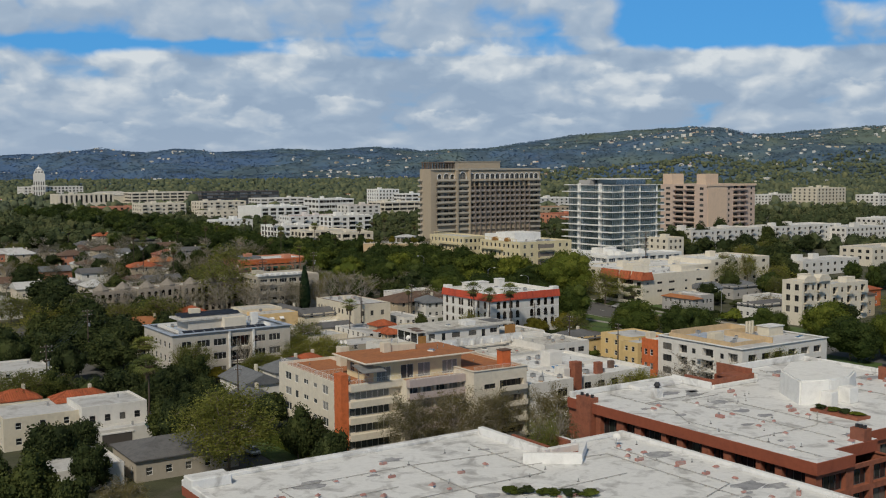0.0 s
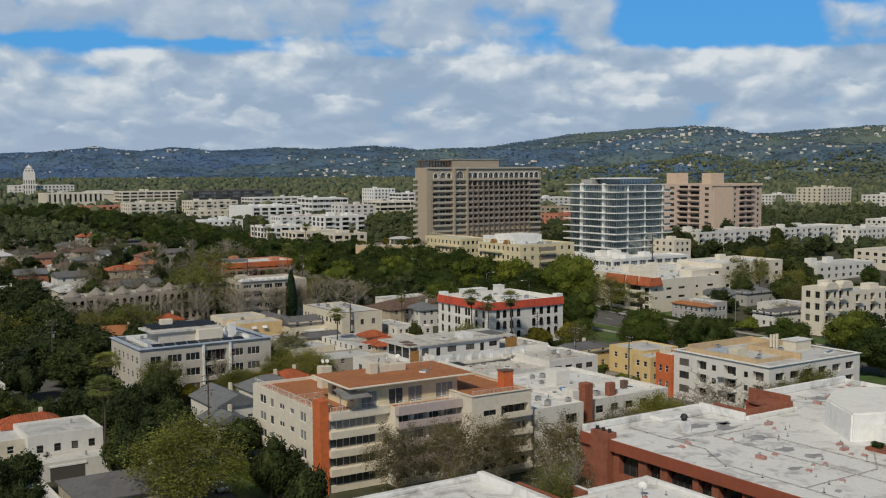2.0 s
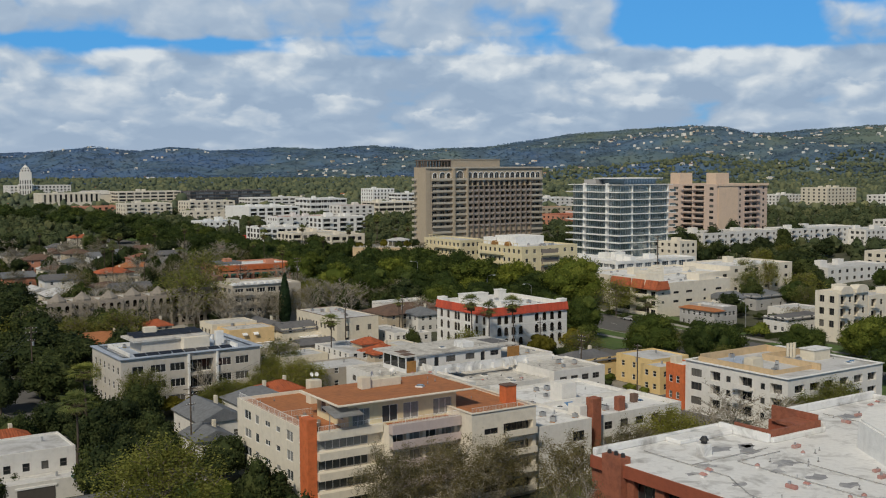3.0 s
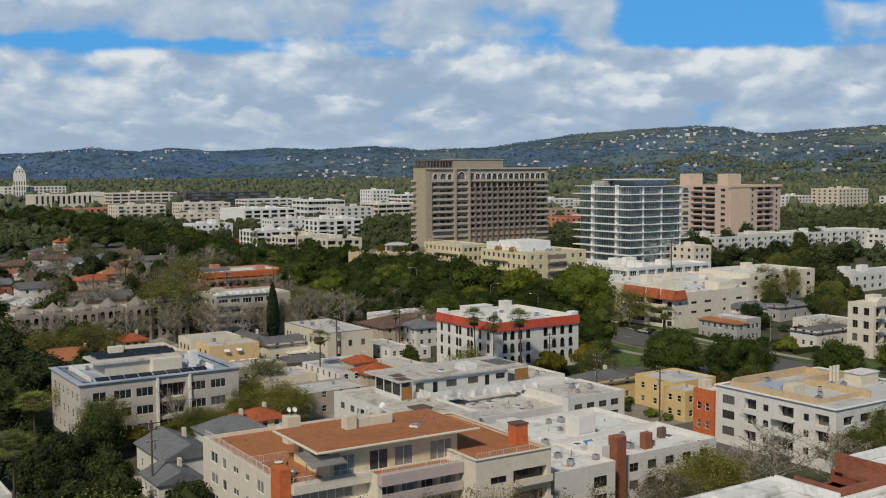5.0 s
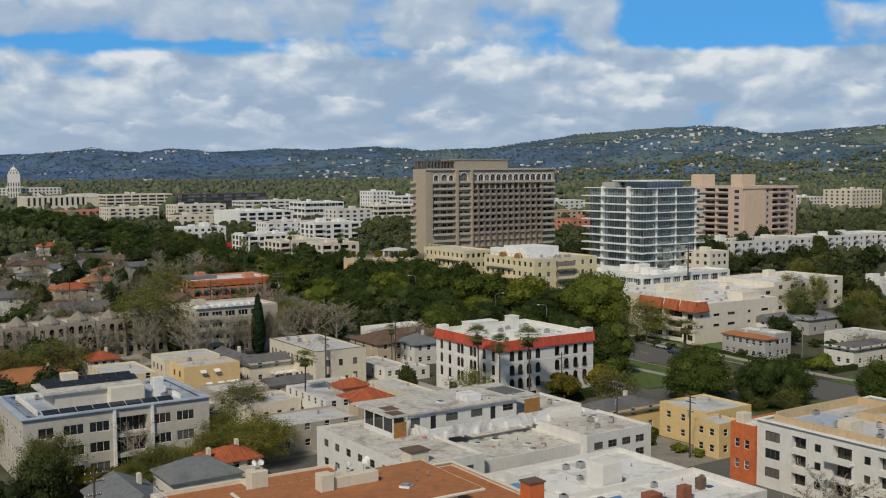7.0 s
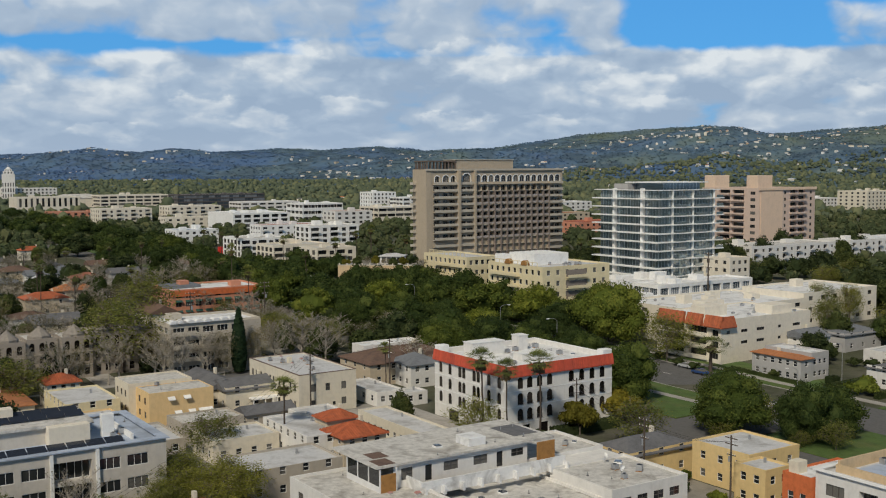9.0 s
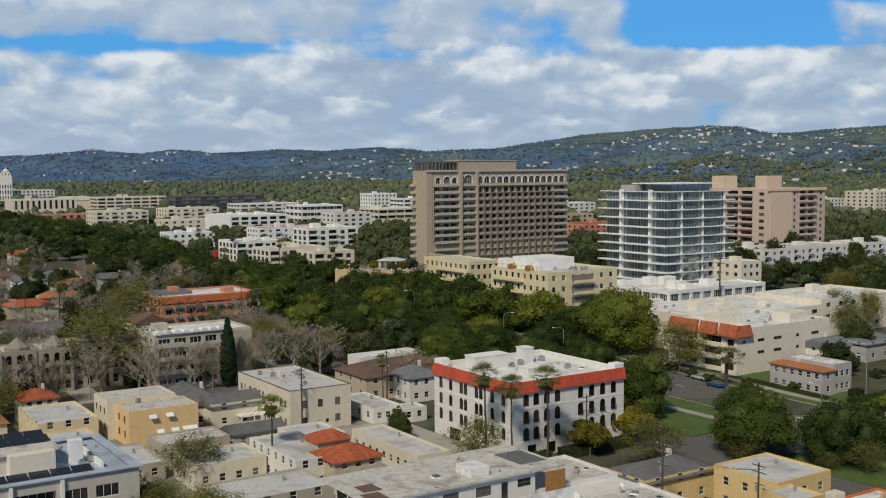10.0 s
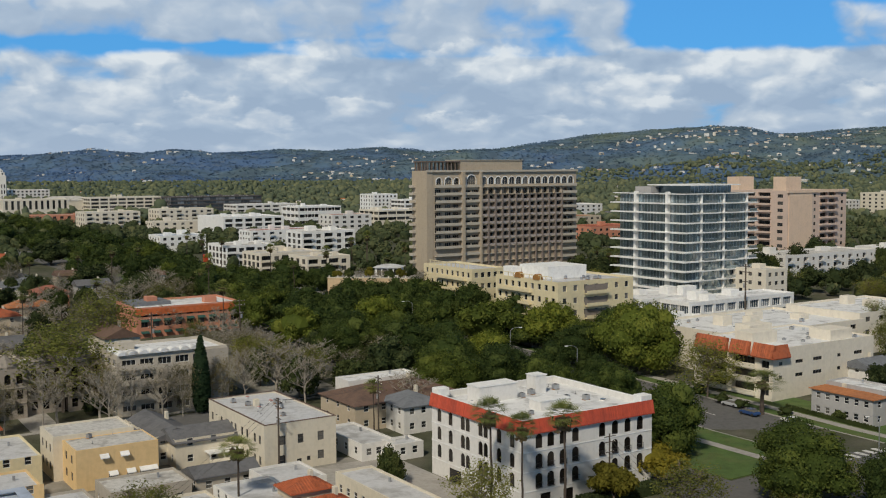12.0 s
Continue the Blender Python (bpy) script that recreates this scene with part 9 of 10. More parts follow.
def local(ox, oy, u, v):
    if (ox, oy) in ASKEW:
        ox, oy, turn, su, sv = ASKEW[ox, oy]
        c, q = math.cos(radians(turn)), math.sin(radians(turn))
        return ox + u * su * c - v * sv * q, oy + u * su * q + v * sv * c
    return ox + u * CB - v * SB, oy + u * SB + v * CB


def gear(ox, oy, u0, v0, u1, v1, z, kinds, n, gap=1.6):
    """Strew roof gear over a stretch of roof, in loose rows."""
    done = []
    tries = 0
    while len(done) < n and tries < 400:
        tries += 1
        u, v = R8.uniform(u0, u1), R8.uniform(v0, v1)
        if any(math.hypot(u - a, v - b) < gap for a, b in done):
            continue
        done.append((u, v))
        x, y = local(ox, oy, u, v)
        put(R8.choice(kinds), x, y, z, RZ + R8.choice((0, 90, 180, 37)), R8.uniform(0.65, 1.0))


def run_pipe(ox, oy, pts, z, r=0.05, label="dark conduit pipe along the roof"):
    bm = bmesh.new()
    for p, q in zip(pts, pts[1:]):
        a, b = local(ox, oy, *p), local(ox, oy, *q)
        tube(bm, (*a, z + 0.12), (*b, z + 0.12), r, r, 5)
        n = max(1, int(math.hypot(a[0] - b[0], a[1] - b[1]) / 2.0))
        for k in range(n):
            f = (k + 0.5) / n
            x, y = a[0] + (b[0] - a[0]) * f, a[1] + (b[1] - a[1]) * f
            box(bm, x - 0.12, y - 0.12, z, x + 0.12, y + 0.12, z + 0.1)
    me = bpy.data.meshes.new("roof_conduit")
    bm.to_mesh(me)
    bm.free()
    me.materials.append(M["conduit"])
    tagged(new("roof_conduit", me), label, "pipe", group="roof conduits")


BR = (44.9, 134.7)
gear(*BR, 1.5, 2, 20, 34, 15.0, ("vent", "vent", "box_vent", "pipe", "pipe"), 30)
gear(*BR, 20, 8, 25, 36, 15.0, ("vent", "pipe", "box_vent"), 8)
gear(*BR, 40, 14, 56, 44, 15.0, ("vent", "vent", "pipe", "box_vent"), 24)
put("turbine", *local(*BR, 11.0, 38.5), 15.0, RZ, 1.0)
for pts in (((2.5, 1), (2.5, 24), (6, 30), (6, 44)), ((12, 6), (12, 34), (20, 34)), ((2.5, 12), (16, 12), (24, 18)), ((6, 36), (20, 36)), ((18, 8), (18, 30)), ((42, 12), (42, 44)), ((40, 30), (56, 30))):
    run_pipe(*BR, pts, 15.0)
WB = grid_xy(44, 66)
gear(*WB, 6, 20, 41, 55, 14.25, ("vent", "vent", "box_vent", "pipe", "pipe"), 34)
gear(*WB, 49, 15, 57, 45, 14.25, ("vent", "vent", "box_vent", "pipe"), 16)
for pts in (((8, 30), (8, 52), (26, 52), (40, 50)), ((14, 40), (38, 40), (38, 56)), ((26, 30), (26, 52)), ((36, 44), (50, 42), (50, 20)), ((53, 44), (53, 24), (47, 22)), ((6, 45), (20, 45)), ((30, 34), (46, 34))):
    run_pipe(*WB, pts, 14.25)
put("dish", *local(*WB, 54, 44.5), 14.25, 160, 1.2)
# planted strips in the white roofs
for k in range(5):
    x, y = local(*WB, 29.5 + k * 1.7, 36.2 - k * 1.6)
    tree("shrub" if k % 2 else "bright_shrub", x, y, 1.4, 0.8, z=14.25)
for k in range(4):
    x, y = local(*BR, 24.3, 11.4 + k * 2.0)
    tree("shrub" if k % 2 else "bright_shrub", x, y, 1.2, 0.7, z=15.35)
OR = (-16.0, 188.5)
for u, v in ((13.4, 9.2), (15.0, 9.6), (16.8, 9.3), (17.6, 10.1), (9.4, 20.4), (10.1, 20.2)):
    put("dish", *local(*OR, u, v), 18.1 if v < 15 else 16.4, 30 + 25 * (u - 12), 0.75)
gear(*OR, 19, 4, 25, 12, 16.84, ("pipe", "skylight", "pipe"), 5)
gear(*OR, 27, 6, 33, 17, 13.65, ("pipe", "ac"), 4)
gear(*OR, 2, 6, 9, 26, 12.62, ("pipe",), 4)
MW = grid_xy(129, 204.5)
gear(*MW, 1, 6, 12, 28, 8.95, ("pipe", "vent", "pipe", "ac"), 9)
gear(*MW, 14, 3, 32, 12, 7.3, ("pipe", "vent", "skylight"), 9)
gear(*MW, 34, 1, 46, 12, 8.7, ("pipe", "dish", "skylight", "ac"), 8)
gear(*MW, 10, 17, 36, 28, 12.4, ("pipe", "skylight", "pipe"), 7)
gear(*MW, 37, 18, 46, 28, 8.95, ("pipe", "skylight", "ac"), 6)
WC = grid_xy(127, 166)
gear(*WC, 1, 2, 10, 15, 9.65, ("ac", "pipe", "ac", "dish"), 7)
gear(*WC, 12, 5, 34, 15, 8.45, ("ac", "pipe", "skylight", "ac", "dish"), 14)
gear(*WC, 10, 20, 33, 29, 8.65, ("pipe", "ac", "skylight"), 9)
WT = grid_xy(187, 165.6)
gear(*WT, 15, 4, 28, 16, 10.5, ("ac", "pipe", "skylight"), 9)
gear(*WT, 4.5, 7, 13, 23, 10.5, ("ac", "ac", "pipe", "dish"), 8)
RD = (14.7, 322.1)
gear(*RD, 3, 5, 23, 22, 12.9, ("ac", "ac", "pipe", "skylight"), 16)
for u0, v0, u1, v1, h in ((4, 17, 12, 20.5, 15.6), (9, 7, 15, 10, 14.4), (16.5, 18, 19, 20.5, 16.0)):
    x, y = local(*RD, u0, v0)
    b = thing("plant_room", "white rooftop plant room", "roof housing", x, y, 12.85, group="roof housings")
    block("body", b, "white_wall", 0, 0, 0, u1 - u0, v1 - v0, h - 12.85, bevel=0.06)
    block("cap", b, "trim", -0.1, -0.1, h - 12.85, u1 - u0 + 0.1, v1 - v0 + 0.1, h - 12.7)
CR = (-27.5, 342.5)
gear(*CR, 2, 3, 12, 24, 8.3, ("pipe", "ac", "pipe", "vent"), 12)
TN = (-56.2, 332.8)
gear(*TN, 1, 1, 12, 8, 6.9, ("pipe", "ac"), 3)
SO = (-68.5, 270.1)
for k in range(8):
    put("solar", *local(*SO, 5.5 + k * 3.0, 3.4), 11.1, RZ)
for k in range(9):
    put("solar", *local(*SO, 1.9, 3.2 + k * 2.3), 11.1, RZ + 90)
for k in range(6):
    put("solar", *local(*SO, 8 + k * 2.9, 13.0), 14.04, RZ)
    put("solar", *local(*SO, 8 + k * 2.9, 16.5), 14.04, RZ)
gear(*SO, 25, 4, 33, 22, 11.1, ("ac", "pipe", "ac", "skylight"), 10)
gear(*SO, 6, 19, 24, 23, 11.1, ("ac", "pipe"), 6)
OC = (74.5, 393.5)
gear(*OC, 12, 2, 33, 21, 11.8, ("ac", "ac", "pipe"), 14)
gear(72.2, 415.8, 3, 3, 46, 26, gz(415) + 10.05, ("ac", "pipe", "skylight"), 14)
gear(35.9, 467.6, 10, 3, 26, 11, gz(468) + 15.9, ("ac", "ac", "pipe"), 10)

for x, y, s in ((-25.1, 342.6, 1.06), (28.5, 326.4, 0.82), (45.5, 279.0, 0.86), (33.8, 286.0, 0.95), (-9.5, 365.4, 0.95), (-44, 230, 0.95), (-88, 240, 1.0), (-98, 300, 1.0), (-70, 430, 1.1), (-52, 452, 1.1), (-96, 440, 1.0), (93, 480, 1.5)):
    put("pole", x, y, gz(y), RZ + 90 * (int(x) % 2), s)
for x, y, r in ((77.5, 344.1, 20), (20, 432, 200), (-6, 478, 20), (97.7, 372.3, 30), (34, 409, 20)):
    put("lamp", x, y, gz(y) + 0.1, r, 1.05)


def wire(p, q, sag=0.8):
    bm = bmesh.new()
    p, q = Vector(p), Vector(q)
    side = (q - p).cross(Vector((0, 0, 1))).normalized()
    last = None
    for k in range(13):
        t = k / 12
        c = p.lerp(q, t) - Vector((0, 0, sag * 4 * t * (1 - t)))
        ring = [bm.verts.new(c + side * 0.022 * math.cos(a) + Vector((0, 0, 0.022 * math.sin(a)))) for a in (0.0, 2.09, 4.19)]
        if last:
            for j in range(3):
                bm.faces.new((last[j], last[(j + 1) % 3], ring[(j + 1) % 3], ring[j]))
        last = ring
    me = bpy.data.meshes.new("overhead_wire")
    bm.to_mesh(me)
    bm.free()
    me.materials.append(M["dark_metal"])
    tagged(new("overhead_wire", me), "thin black overhead wire between poles", "wire", group="overhead wires")


for d in (-1.0, 0.0, 1.0):
    wire((-25.1 + d, 342.6, 12.9), (-9.5 + d, 365.4, 11.4))
    wire((45.5 + d, 279.0, 10.4), (33.8 + d, 286.0, 11.5))
    wire((33.8 + d, 286.0, 11.5), (28.5 + d, 326.4, 9.9))
    wire((-25.1 + d, 342.6, 12.9), (-44 + d, 230, 11.5), 2.5)
    wire((-88 + d, 240, 12.0), (-98 + d, 300, 12.0), 1.2)

PAINT = {}
for nm, c in (("navy", (0.03, 0.07, 0.19)), ("white", (0.7, 0.7, 0.69)), ("black", (0.015, 0.015, 0.017)), ("silver", (0.42, 0.43, 0.44)), ("maroon", (0.2, 0.03, 0.03))):
    PAINT[nm] = material("car_paint_" + nm, c, rough=0.25, var=0.03, bump=0, spec=0.6)
BVA = RZ + 90
car(66.5, 382.8, BVA, PAINT["navy"], "dark blue car parked beside the kerb")
car(73.0, 376.0, BVA, PAINT["white"], "white car parked beside the kerb")
car(*grid_xy(266.8, 292), BVA, PAINT["silver"], "silver car parked beside the kerb")
car(*grid_xy(266.8, 330), BVA, PAINT["black"], "black car parked beside the kerb")
car(*grid_xy(250.3, 318), BVA, PAINT["white"], "white car beside the median kerb")
car(*grid_xy(190, 190), RZ, PAINT["black"], "black car parked in the yard")
car(*grid_xy(189, 194), RZ, PAINT["maroon"], "maroon car parked in the yard")
car(-138.0, 720.0, BVA, PAINT["maroon"], "dark red car on the far boulevard")
car(-57.4, 238.0, BVA - 8, PAINT["white"], "white car standing on the side street")
car(*grid_xy(79, 205), BVA, PAINT["silver"], "silver car parked on the side street")
car(*grid_xy(77, 184), BVA, PAINT["white"], "white car parked on the side street")
car(*grid_xy(66.8, 232), BVA, PAINT["black"], "black car parked on the side street")
car(*grid_xy(100, 226), RZ, PAINT["silver"], "silver car parked beside a cottage")
car(*grid_xy(108, 229), RZ, PAINT["black"], "dark car parked beside a cottage")
b = thing("box_van", "bright red box van parked beside the street", "van", -112.6, 683.2, gz(683), RZ)
block("box_body", b, "red_paint", 0, 0, 0.6, 6.0, 2.4, 4.2, bevel=0.08)
block("cab", b, "trim", 6.05, 0.1, 0.5, 7.8, 2.3, 2.6, bevel=0.15)
for px in (1.2, 6.6):
    for py in (0.0, 2.4):
        bm = bmesh.new()
        bmesh.ops.create_cone(bm, cap_ends=True, segments=12, radius1=0.48, radius2=0.48, depth=0.3, matrix=Matrix.Translation((px, py, 0.45)) @ Matrix.Rotation(math.pi / 2, 4, "X"))
        part("wheel", bm, M["tyre"], b)


def hedge(u0, u1, v0, v1, h, mat="oak"):
    """A clipped hedge: a leafy box."""
    n = int((u1 - u0) * h * 2 * 10 + (u1 - u0) * (v1 - v0) * 10 + (v1 - v0) * h * 2 * 10)
    P, D = [], []
    for _ in range(n):
        f = R8.random()
        u, v, z = R8.uniform(u0, u1), R8.uniform(v0, v1), R8.uniform(0, h)
        d = (0, 0, 1)
        if f < 0.3:
            u, d = R8.choice((u0, u1)), (1, 0, 0)
        elif f < 0.6:
            v, d = R8.choice((v0, v1)), (0, 1, 0)
        else:
            z = h
        x, y = grid_xy(u, v)
        P.append((x, y, gz(y) + z))
        D.append(d)
    v, f = leaf_quads(np.array(P), np.array(D, float), 0.2)
    c = [(*grid_xy(a, b_), gz(grid_xy(a, b_)[1]) + zz) for zz in (-0.2, h - 0.1) for a, b_ in ((u0, v0), (u1, v0), (u1, v1), (u0, v1))]
    F = [(4, 5, 6, 7), (0, 1, 5, 4), (1, 2, 6, 5), (2, 3, 7, 6), (3, 0, 4, 7)]
    me = mesh_from("hedge", c + v.tolist(), [list(q) for q in F] + (f + 8).tolist(), mat)
    tagged(new("hedge", me), "clipped dark green hedge", "hedge", group="hedges")


hedge(275, 300, 255.5, 257, 1.4)
hedge(281, 284, 259, 261, 1.8)
hedge(274.6, 275.0, 262, 284, 1.0)
hedge(276, 286, 243.0, 244.4, 1.4)
hedge(187, 194, 258.5, 260.5, 1.5)
hedge(196, 212, 257, 259.5, 1.8)
hedge(83, 86.5, 176, 196, 1.0, "ficus_bright")


# worn patches of newer membrane on the flat roofs
RP = random.Random(23)


def roof_patches(ox, oy, u0, v0, u1, v1, z, n):
    for i in range(n):
        cu, cv, r = RP.uniform(u0, u1), RP.uniform(v0, v1), RP.uniform(0.5, 1.7)
        bm = bmesh.new()
        ring = []
        for k in range(11):
            a = 2 * math.pi * k / 11
            q = r * RP.uniform(0.45, 1.15)
            x, y = local(ox, oy, cu + q * 1.5 * math.cos(a), cv + q * math.sin(a))
            ring.append((bm.verts.new((x, y, z + 0.014)), bm.verts.new((x, y, z + 0.004))))
        bm.faces.new([p[0] for p in ring])
        for k in range(11):
            p, q = ring[k], ring[(k + 1) % 11]
            bm.faces.new((p[1], q[1], q[0], p[0]))
        me = bpy.data.meshes.new("roof_patch")
        bm.to_mesh(me)
        bm.free()
        me.materials.append(M["patch"])
        tagged(new("roof_patch", me), "irregular grey repair patch on the flat roof", "roof patch", group="roof patches")


roof_patches(*BR, 3, 6, 20, 40, 15.0, 14)
roof_patches(*BR, 42, 10, 55, 42, 15.0, 6)
roof_patches(*WB, 6, 22, 40, 56, 14.25, 12)
roof_patches(*WB, 50, 16, 57, 45, 14.25, 5)
roof_patches(*MW, 1, 2, 12, 27, 8.9, 4)
roof_patches(*MW, 34, 1, 46, 12, 8.6, 4)
roof_patches(*WC, 12, 5, 33, 14, 8.4, 5)


def patio_chair(x, y, z, turn):
    b = thing("patio_chair", "grey metal patio chair on the roof terrace", "chair", x, y, z, turn, "patio chairs on the terrace")
    for px in (-0.24, 0.24):
        for py in (-0.24, 0.24):
            block("leg", b, "dark_metal", px - 0.02, py - 0.02, 0.0, px + 0.02, py + 0.02, 0.42)
    block("seat", b, "loggia", -0.27, -0.27, 0.42, 0.27, 0.27, 0.48, bevel=0.02)
    block("backrest", b, "loggia", -0.27, 0.23, 0.48, 0.27, 0.29, 0.95, bevel=0.02)


def patio_table(x, y, z):
    b = thing("patio_table", "round white patio table on the roof terrace", "table", x, y, z, RZ)
    bm = bmesh.new()
    cyl(bm, 0, 0, 0.0, 0.04, 0.32, 0.3, 12)
    part("foot", bm, M["dark_metal"], b)
    bm = bmesh.new()
    cyl(bm, 0, 0, 0.04, 0.71, 0.04, 0.04, 8)
    part("column", bm, M["dark_metal"], b)
    bm = bmesh.new()
    cyl(bm, 0, 0, 0.71, 0.75, 0.6, 0.6, 20)
    part("tabletop", bm, M["trim"], b)


for u, v in ((2.6, 6.4), (3.2, 10.6)):
    patio_table(*local(*OR, u, v), 12.56)
    for k in range(3):
        a = k * 2.1 + u
        patio_chair(*local(*OR, u + 0.95 * math.cos(a), v + 0.95 * math.sin(a)), 12.56, RZ + math.degrees(a) - 90)
for u, v, r in ((8.6, 5.0, 0.5), (1.2, 5.2, 0.45), (8.8, 6.2, 0.4)):
    tree("shrub", *local(*OR, u, v), r, 1.1, z=12.56)


# ---- the quarter of small houses to the west, and the far woods ----
R5 = random.Random(5)
WALLS = ("white_wall", "ivory_wall", "beige_wall", "greige_wall", "salmon_wall", "cream_wall")
ROOFS = ("grey_shingle", "brown_shingle", "old_tile", "slate_shingle", "pale_roof", "brown_shingle", "grey_shingle", "pale_roof")
LABELS = {"grey_shingle": "dark grey shingle roof", "brown_shingle": "brown shingle roof", "old_tile": "faded red tile roof", "slate_shingle": "slate-grey roof", "pale_roof": "pale roof"}
PLACED = []
for i in range(9):
    for j in range(9):
        u, v = 8 + i * 21 + R5.uniform(-3, 3), 396 + j * 24 + R5.uniform(-4, 4)
        if u > 190 or (u > 150 and v < 410):
            continue
        x, y = grid_xy(u, v)
        if x < -0.40 * y - 30 or any(math.hypot(x + 6 - a, y + 6 - b) < r for a, b, r in KEEP):
            continue
        if R5.random() < 0.22:
            continue
        wl, rf = R5.choice(WALLS), R5.choice(ROOFS)
        k = R5.choice(("hip", "gable", "hip", "flat" if rf == "pale_roof" else "gable"))
        small_house(x, y, R5.uniform(9, 14), R5.uniform(9, 14), R5.choice((3.6, 4.2, 5.6)), wl, rf, k, R5.uniform(1.6, 2.6), "%s house with %s among garden trees" % (wl.split("_")[0], LABELS[rf]), tiles=False)
        PLACED.append((x + 3, y + 9, 9))
KINDS = ("oak", "bare_tree", "sycamore", "dry_tree", "oak", "bare_tree", "ficus", "bare_tree", "dry_tree")
for i in range(250):
    u, v = R5.uniform(0, 214), R5.uniform(385, 640)
    x, y = grid_xy(u, v)
    if x < -0.40 * y - 30 or any(math.hypot(x - a, y - b) < r * 0.85 for a, b, r in KEEP + PLACED):
        continue
    k = R5.choice(KINDS)
    tree(k, x, y, R5.uniform(3.4, 5.8), R5.uniform(6, 10))
for i in range(46):
    u, v = R5.uniform(20, 120), R5.uniform(225, 385)
    x, y = grid_xy(u, v)
    if x > -84 or x < -0.42 * y - 20 or 64 < u < 79:
        continue
    tree(R5.choice(("oak", "oak", "oak", "sycamore")), x, y, R5.uniform(5, 8), R5.uniform(8, 11))
for i in range(60):
    u, v = R5.uniform(276, 470), R5.uniform(215, 470)
    x, y = grid_xy(u, v)
    if x > 0.44 * y + 20 or any(math.hypot(x - a, y - b) < r * 1.05 for a, b, r in KEEP) or 238 < v < 254 or (x < 112 and y < 420):
        continue
    tree(R5.choice(("oak", "ficus", "sycamore", "oak")), x, y, R5.uniform(4, 7), R5.uniform(7, 11))
for x, y, h in ((-60, 470, 17), (-75, 520, 19), (-40, 560, 18), (-95, 600, 20), (-30, 640, 18), (-12, 600, 16), (-120, 560, 19), (-18, 575, 14), (70, 590, 14), (74, 596, 13), (66, 600, 14), (-140, 500, 20), (-110, 450, 18), (-128, 470, 19)):
    palm(x, y, 2.3, h)
for x, y, r, h in ((66, 590, 7, 11), (74, 602, 8, 11), (60, 606, 7, 10), (128, 585, 8, 13), (136, 592, 7, 12), (148, 600, 7, 14), (170, 640, 7, 15), (190, 620, 7, 12), (205, 640, 9, 14), (-14, 585, 6, 9), (-8, 572, 5, 8), (10, 570, 5, 6), (-25, 590, 7, 10)):
    oak(x, y, r, h)


def clumps(name, label, pts, sub, mat, squash=0.85, jitter=0.2, tall=0.05):
    """Many small crowns joined into one mesh: far woods that nobody could count."""
    iv, jf = ico(sub)
    n, m = len(pts), len(iv)
    P = np.array(pts)
    jit = 1 + RNG.normal(0, jitter, (n, m, 1))
    ax = np.stack([P[:, 3] * RNG.uniform(0.75, 1.25, n), P[:, 3] * RNG.uniform(0.75, 1.25, n), P[:, 3] * squash * np.where(RNG.random(n) < tall, RNG.uniform(1.4, 2.1, n), RNG.uniform(0.6, 1.2, n))], 1)
    V = iv[None] * jit * ax[:, None] + P[:, None, :3]
    Fc = jf[None] + (np.arange(n) * m)[:, None, None]
    V, Fc = V.reshape(-1, 3), Fc.reshape(-1, 3)
    me = bpy.data.meshes.new(name)
    me.vertices.add(len(V))
    me.vertices.foreach_set("co", V.ravel())
    me.loops.add(Fc.size)
    me.loops.foreach_set("vertex_index", Fc.ravel())
    me.polygons.add(len(Fc))
    me.polygons.foreach_set("loop_start", np.arange(0, Fc.size, 3))
    me.update(calc_edges=True)
    me.polygons.foreach_set("use_smooth", [True] * len(me.polygons))
    me.materials.append(M[mat])
    return tagged(new(name, me), label, "woods", kind="stuff")


def scatter(n, y0, y1, spread, rmin, rmax, top=None):
    out = []
    while len(out) < n:
        y = y0 + (y1 - y0) * R5.random() ** 0.8
        x = R5.uniform(-spread, spread) * (y + 60)
        if any(math.hypot(x - a, y - b) < r for a, b, r in KEEP):
            continue
        u, v = x * CB + y * SB, -x * SB + y * CB
        if y < 1000 and 206 < u < 276 and v < 760:
            continue
        if y < 640 and u < 214:
            continue
        r = R5.uniform(rmin, rmax)
        z = hill(x, y) if y > 1500 else gz(y)
        out.append((x, y, z + r * R5.uniform(0.5, 1.1), r))
    return out


def leafy_clumps(name, label, pts, mat, per=46):
    """Far street trees, joined: a rough core and leaf sprays over it."""
    iv, jf = ico(2)
    P = np.array(pts)
    n, m = len(P), len(iv)
    sc = np.stack([P[:, 3], P[:, 3], P[:, 3] * RNG.uniform(0.8, 1.25, n)], 1)
    core = iv[None] * (1 + RNG.normal(0, 0.12, (n, m, 1))) * sc[:, None] * 0.86 + P[:, None, :3]
    cf = (jf[None] + (np.arange(n) * m)[:, None, None]).reshape(-1, 3)
    d = RNG.normal(0, 1, (n, per, 3))
    d[:, :, 2] += 0.4
    d /= np.linalg.norm(d, axis=2)[:, :, None]
    c = (d * sc[:, None] * RNG.uniform(0.8, 1.1, (n, per, 1)) + P[:, None, :3]).reshape(-1, 3)
    v, q = leaf_quads(c, d.reshape(-1, 3), 0.85, 0.5)
    me = mesh_from(name, core.reshape(-1, 3).tolist() + v.tolist(), cf.tolist() + (q + n * m).tolist(), mat)
    return tagged(new(name, me), label, "woods", kind="stuff")


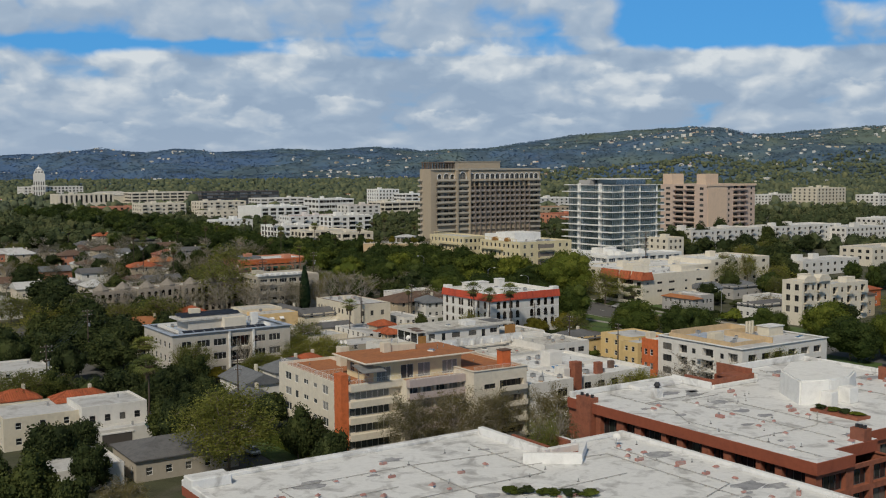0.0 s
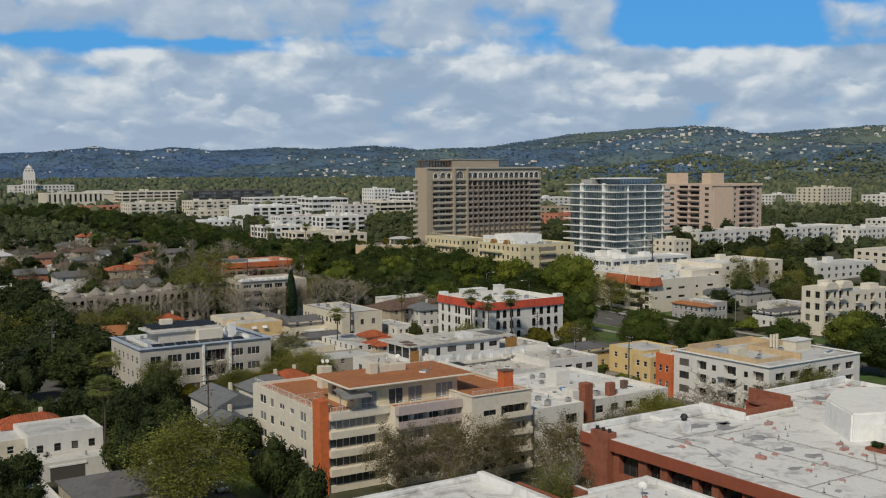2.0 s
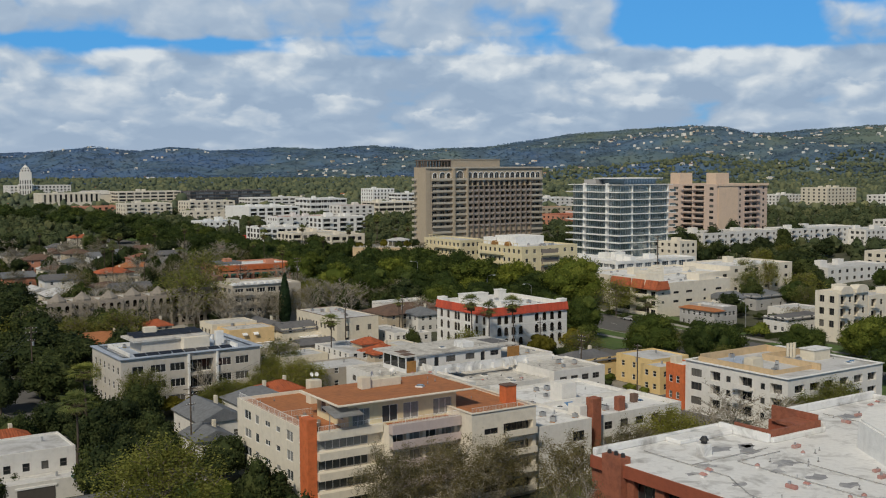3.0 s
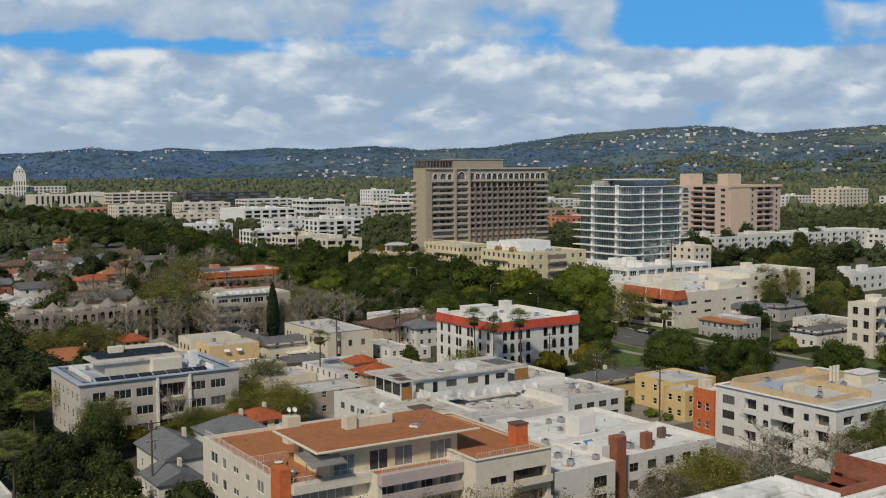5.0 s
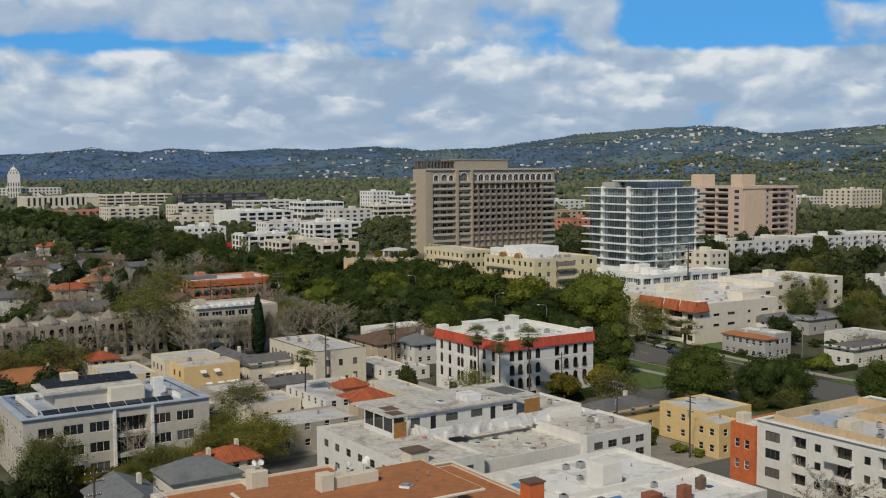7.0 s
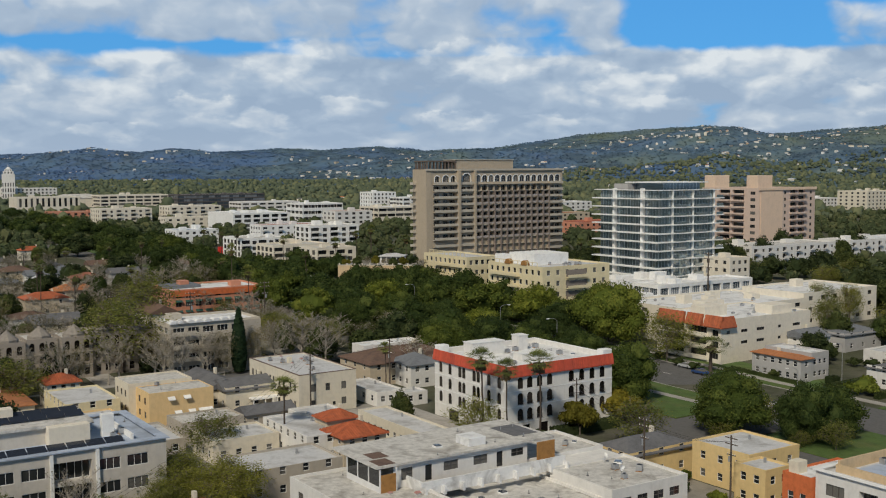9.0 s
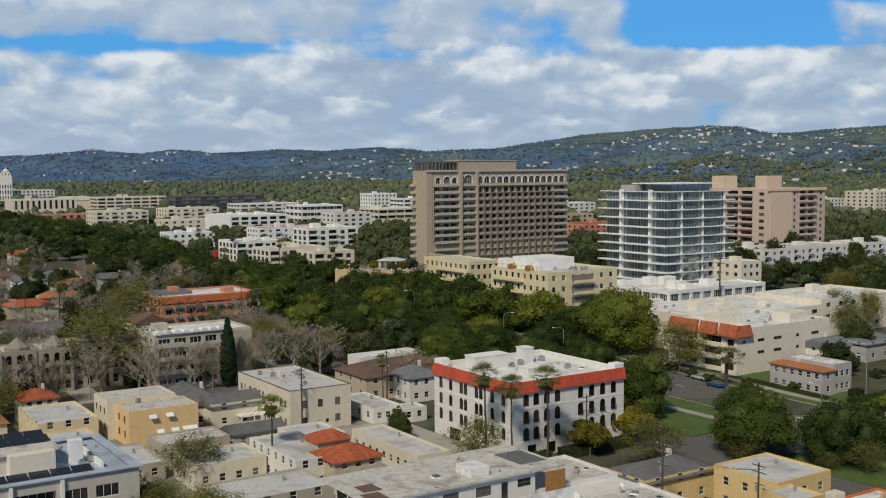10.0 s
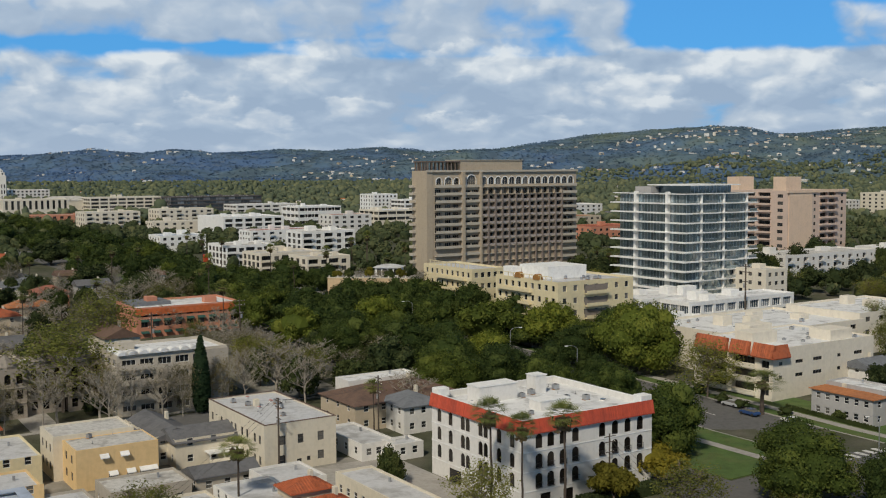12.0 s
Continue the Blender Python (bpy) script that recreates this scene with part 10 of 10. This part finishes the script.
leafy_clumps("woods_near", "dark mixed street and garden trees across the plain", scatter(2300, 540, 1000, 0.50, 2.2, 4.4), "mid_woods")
clumps("woods_plain", "green woods across the far plain, paled by painted haze", scatter(11000, 950, 2500, 0.47, 2.0, 4.6), 2, "hazed_far_woods", 0.95, 0.22)
clumps("woods_hill", "green scrub and trees over the hills, blued by painted haze", scatter(40000, 1900, 3700, 0.47, 1.3, 3.4), 1, "hazed_hill_woods", 0.40, 0.20, 0.0)
crest = []
for i in range(1500):
    az = R5.uniform(-0.47, 0.47)
    y = 3600 + R5.uniform(-60, 60)
    x = math.tan(az) * y
    r = R5.uniform(1.4, 3.2)
    crest.append((x, y, hill(x, y) + r * 0.4, r))
clumps("woods_crest", "trees along the crest of the hills", crest, 1, "hazed_hill_woods", 0.9, 0.2, 0.02)


def far_houses(n, y0, y1, spread, name, label, small=1.0):
    """Small distant houses with low roofs, in loose rows along the slopes, joined, a few pixels each."""
    verts, faces, mats = [], [], []
    made = 0
    while made < n:
        y = R5.uniform(y0, y1)
        x = R5.uniform(-spread, spread) * y
        if any(math.hypot(x - a, y - b) < r for a, b, r in KEEP):
            continue
        if y > 1500 and noise.fractal(Vector((x / 420, y / 150, 11)), 0.9, 2.1, 3) < (0.18 if x < 0.05 * y else 0.02):
            continue
        made += 1
        g = hill(x, y) if y > 1500 else gz(y)
        w, l, h = R5.choice((R5.uniform(3, 6), R5.uniform(5, 11))) * small, R5.uniform(3, 6) * small, R5.uniform(2.2, 4.4) * small
        a = R5.gauss(0, 0.4)
        c, s = math.cos(a), math.sin(a)
        k = len(verts)
        for dx, dy, dz in ((-w, -l, -6), (w, -l, -6), (w, l, -6), (-w, l, -6), (-w, -l, h), (w, -l, h), (w, l, h), (-w, l, h), (-w * 0.6, 0, h + 1.1), (w * 0.6, 0, h + 1.1)):
            verts.append((x + (dx * c - dy * s) * 0.8, y + (dx * s + dy * c) * 0.8, g + dz))
        faces += [(k, k + 1, k + 5, k + 4), (k + 1, k + 2, k + 6, k + 5), (k + 2, k + 3, k + 7, k + 6), (k + 3, k, k + 4, k + 7)]
        mats += [R5.choice((0, 0, 1, 5))] * 4
        faces += [(k + 4, k + 5, k + 9, k + 8), (k + 5, k + 6, k + 9), (k + 6, k + 7, k + 8, k + 9), (k + 7, k + 4, k + 8)]
        mats += [R5.choice((3, 4, 3, 5, 2, 3))] * 4
    me = bpy.data.meshes.new(name)
    me.from_pydata(verts, [], faces)
    for m in ("white_wall", "ivory_wall", "clay_roof", "pale_roof", "grey_shingle", "beige_wall"):
        me.materials.append(M[m])
    me.polygons.foreach_set("material_index", mats)
    return tagged(new(name, me), label, "far houses", kind="stuff")


far_houses(620, 2250, 3450, 0.46, "hill_houses", "pale villas scattered over the wooded hills", 0.8)
far_houses(170, 1000, 2000, 0.46, "plain_houses", "pale house roofs among the trees of the plain", 0.8)
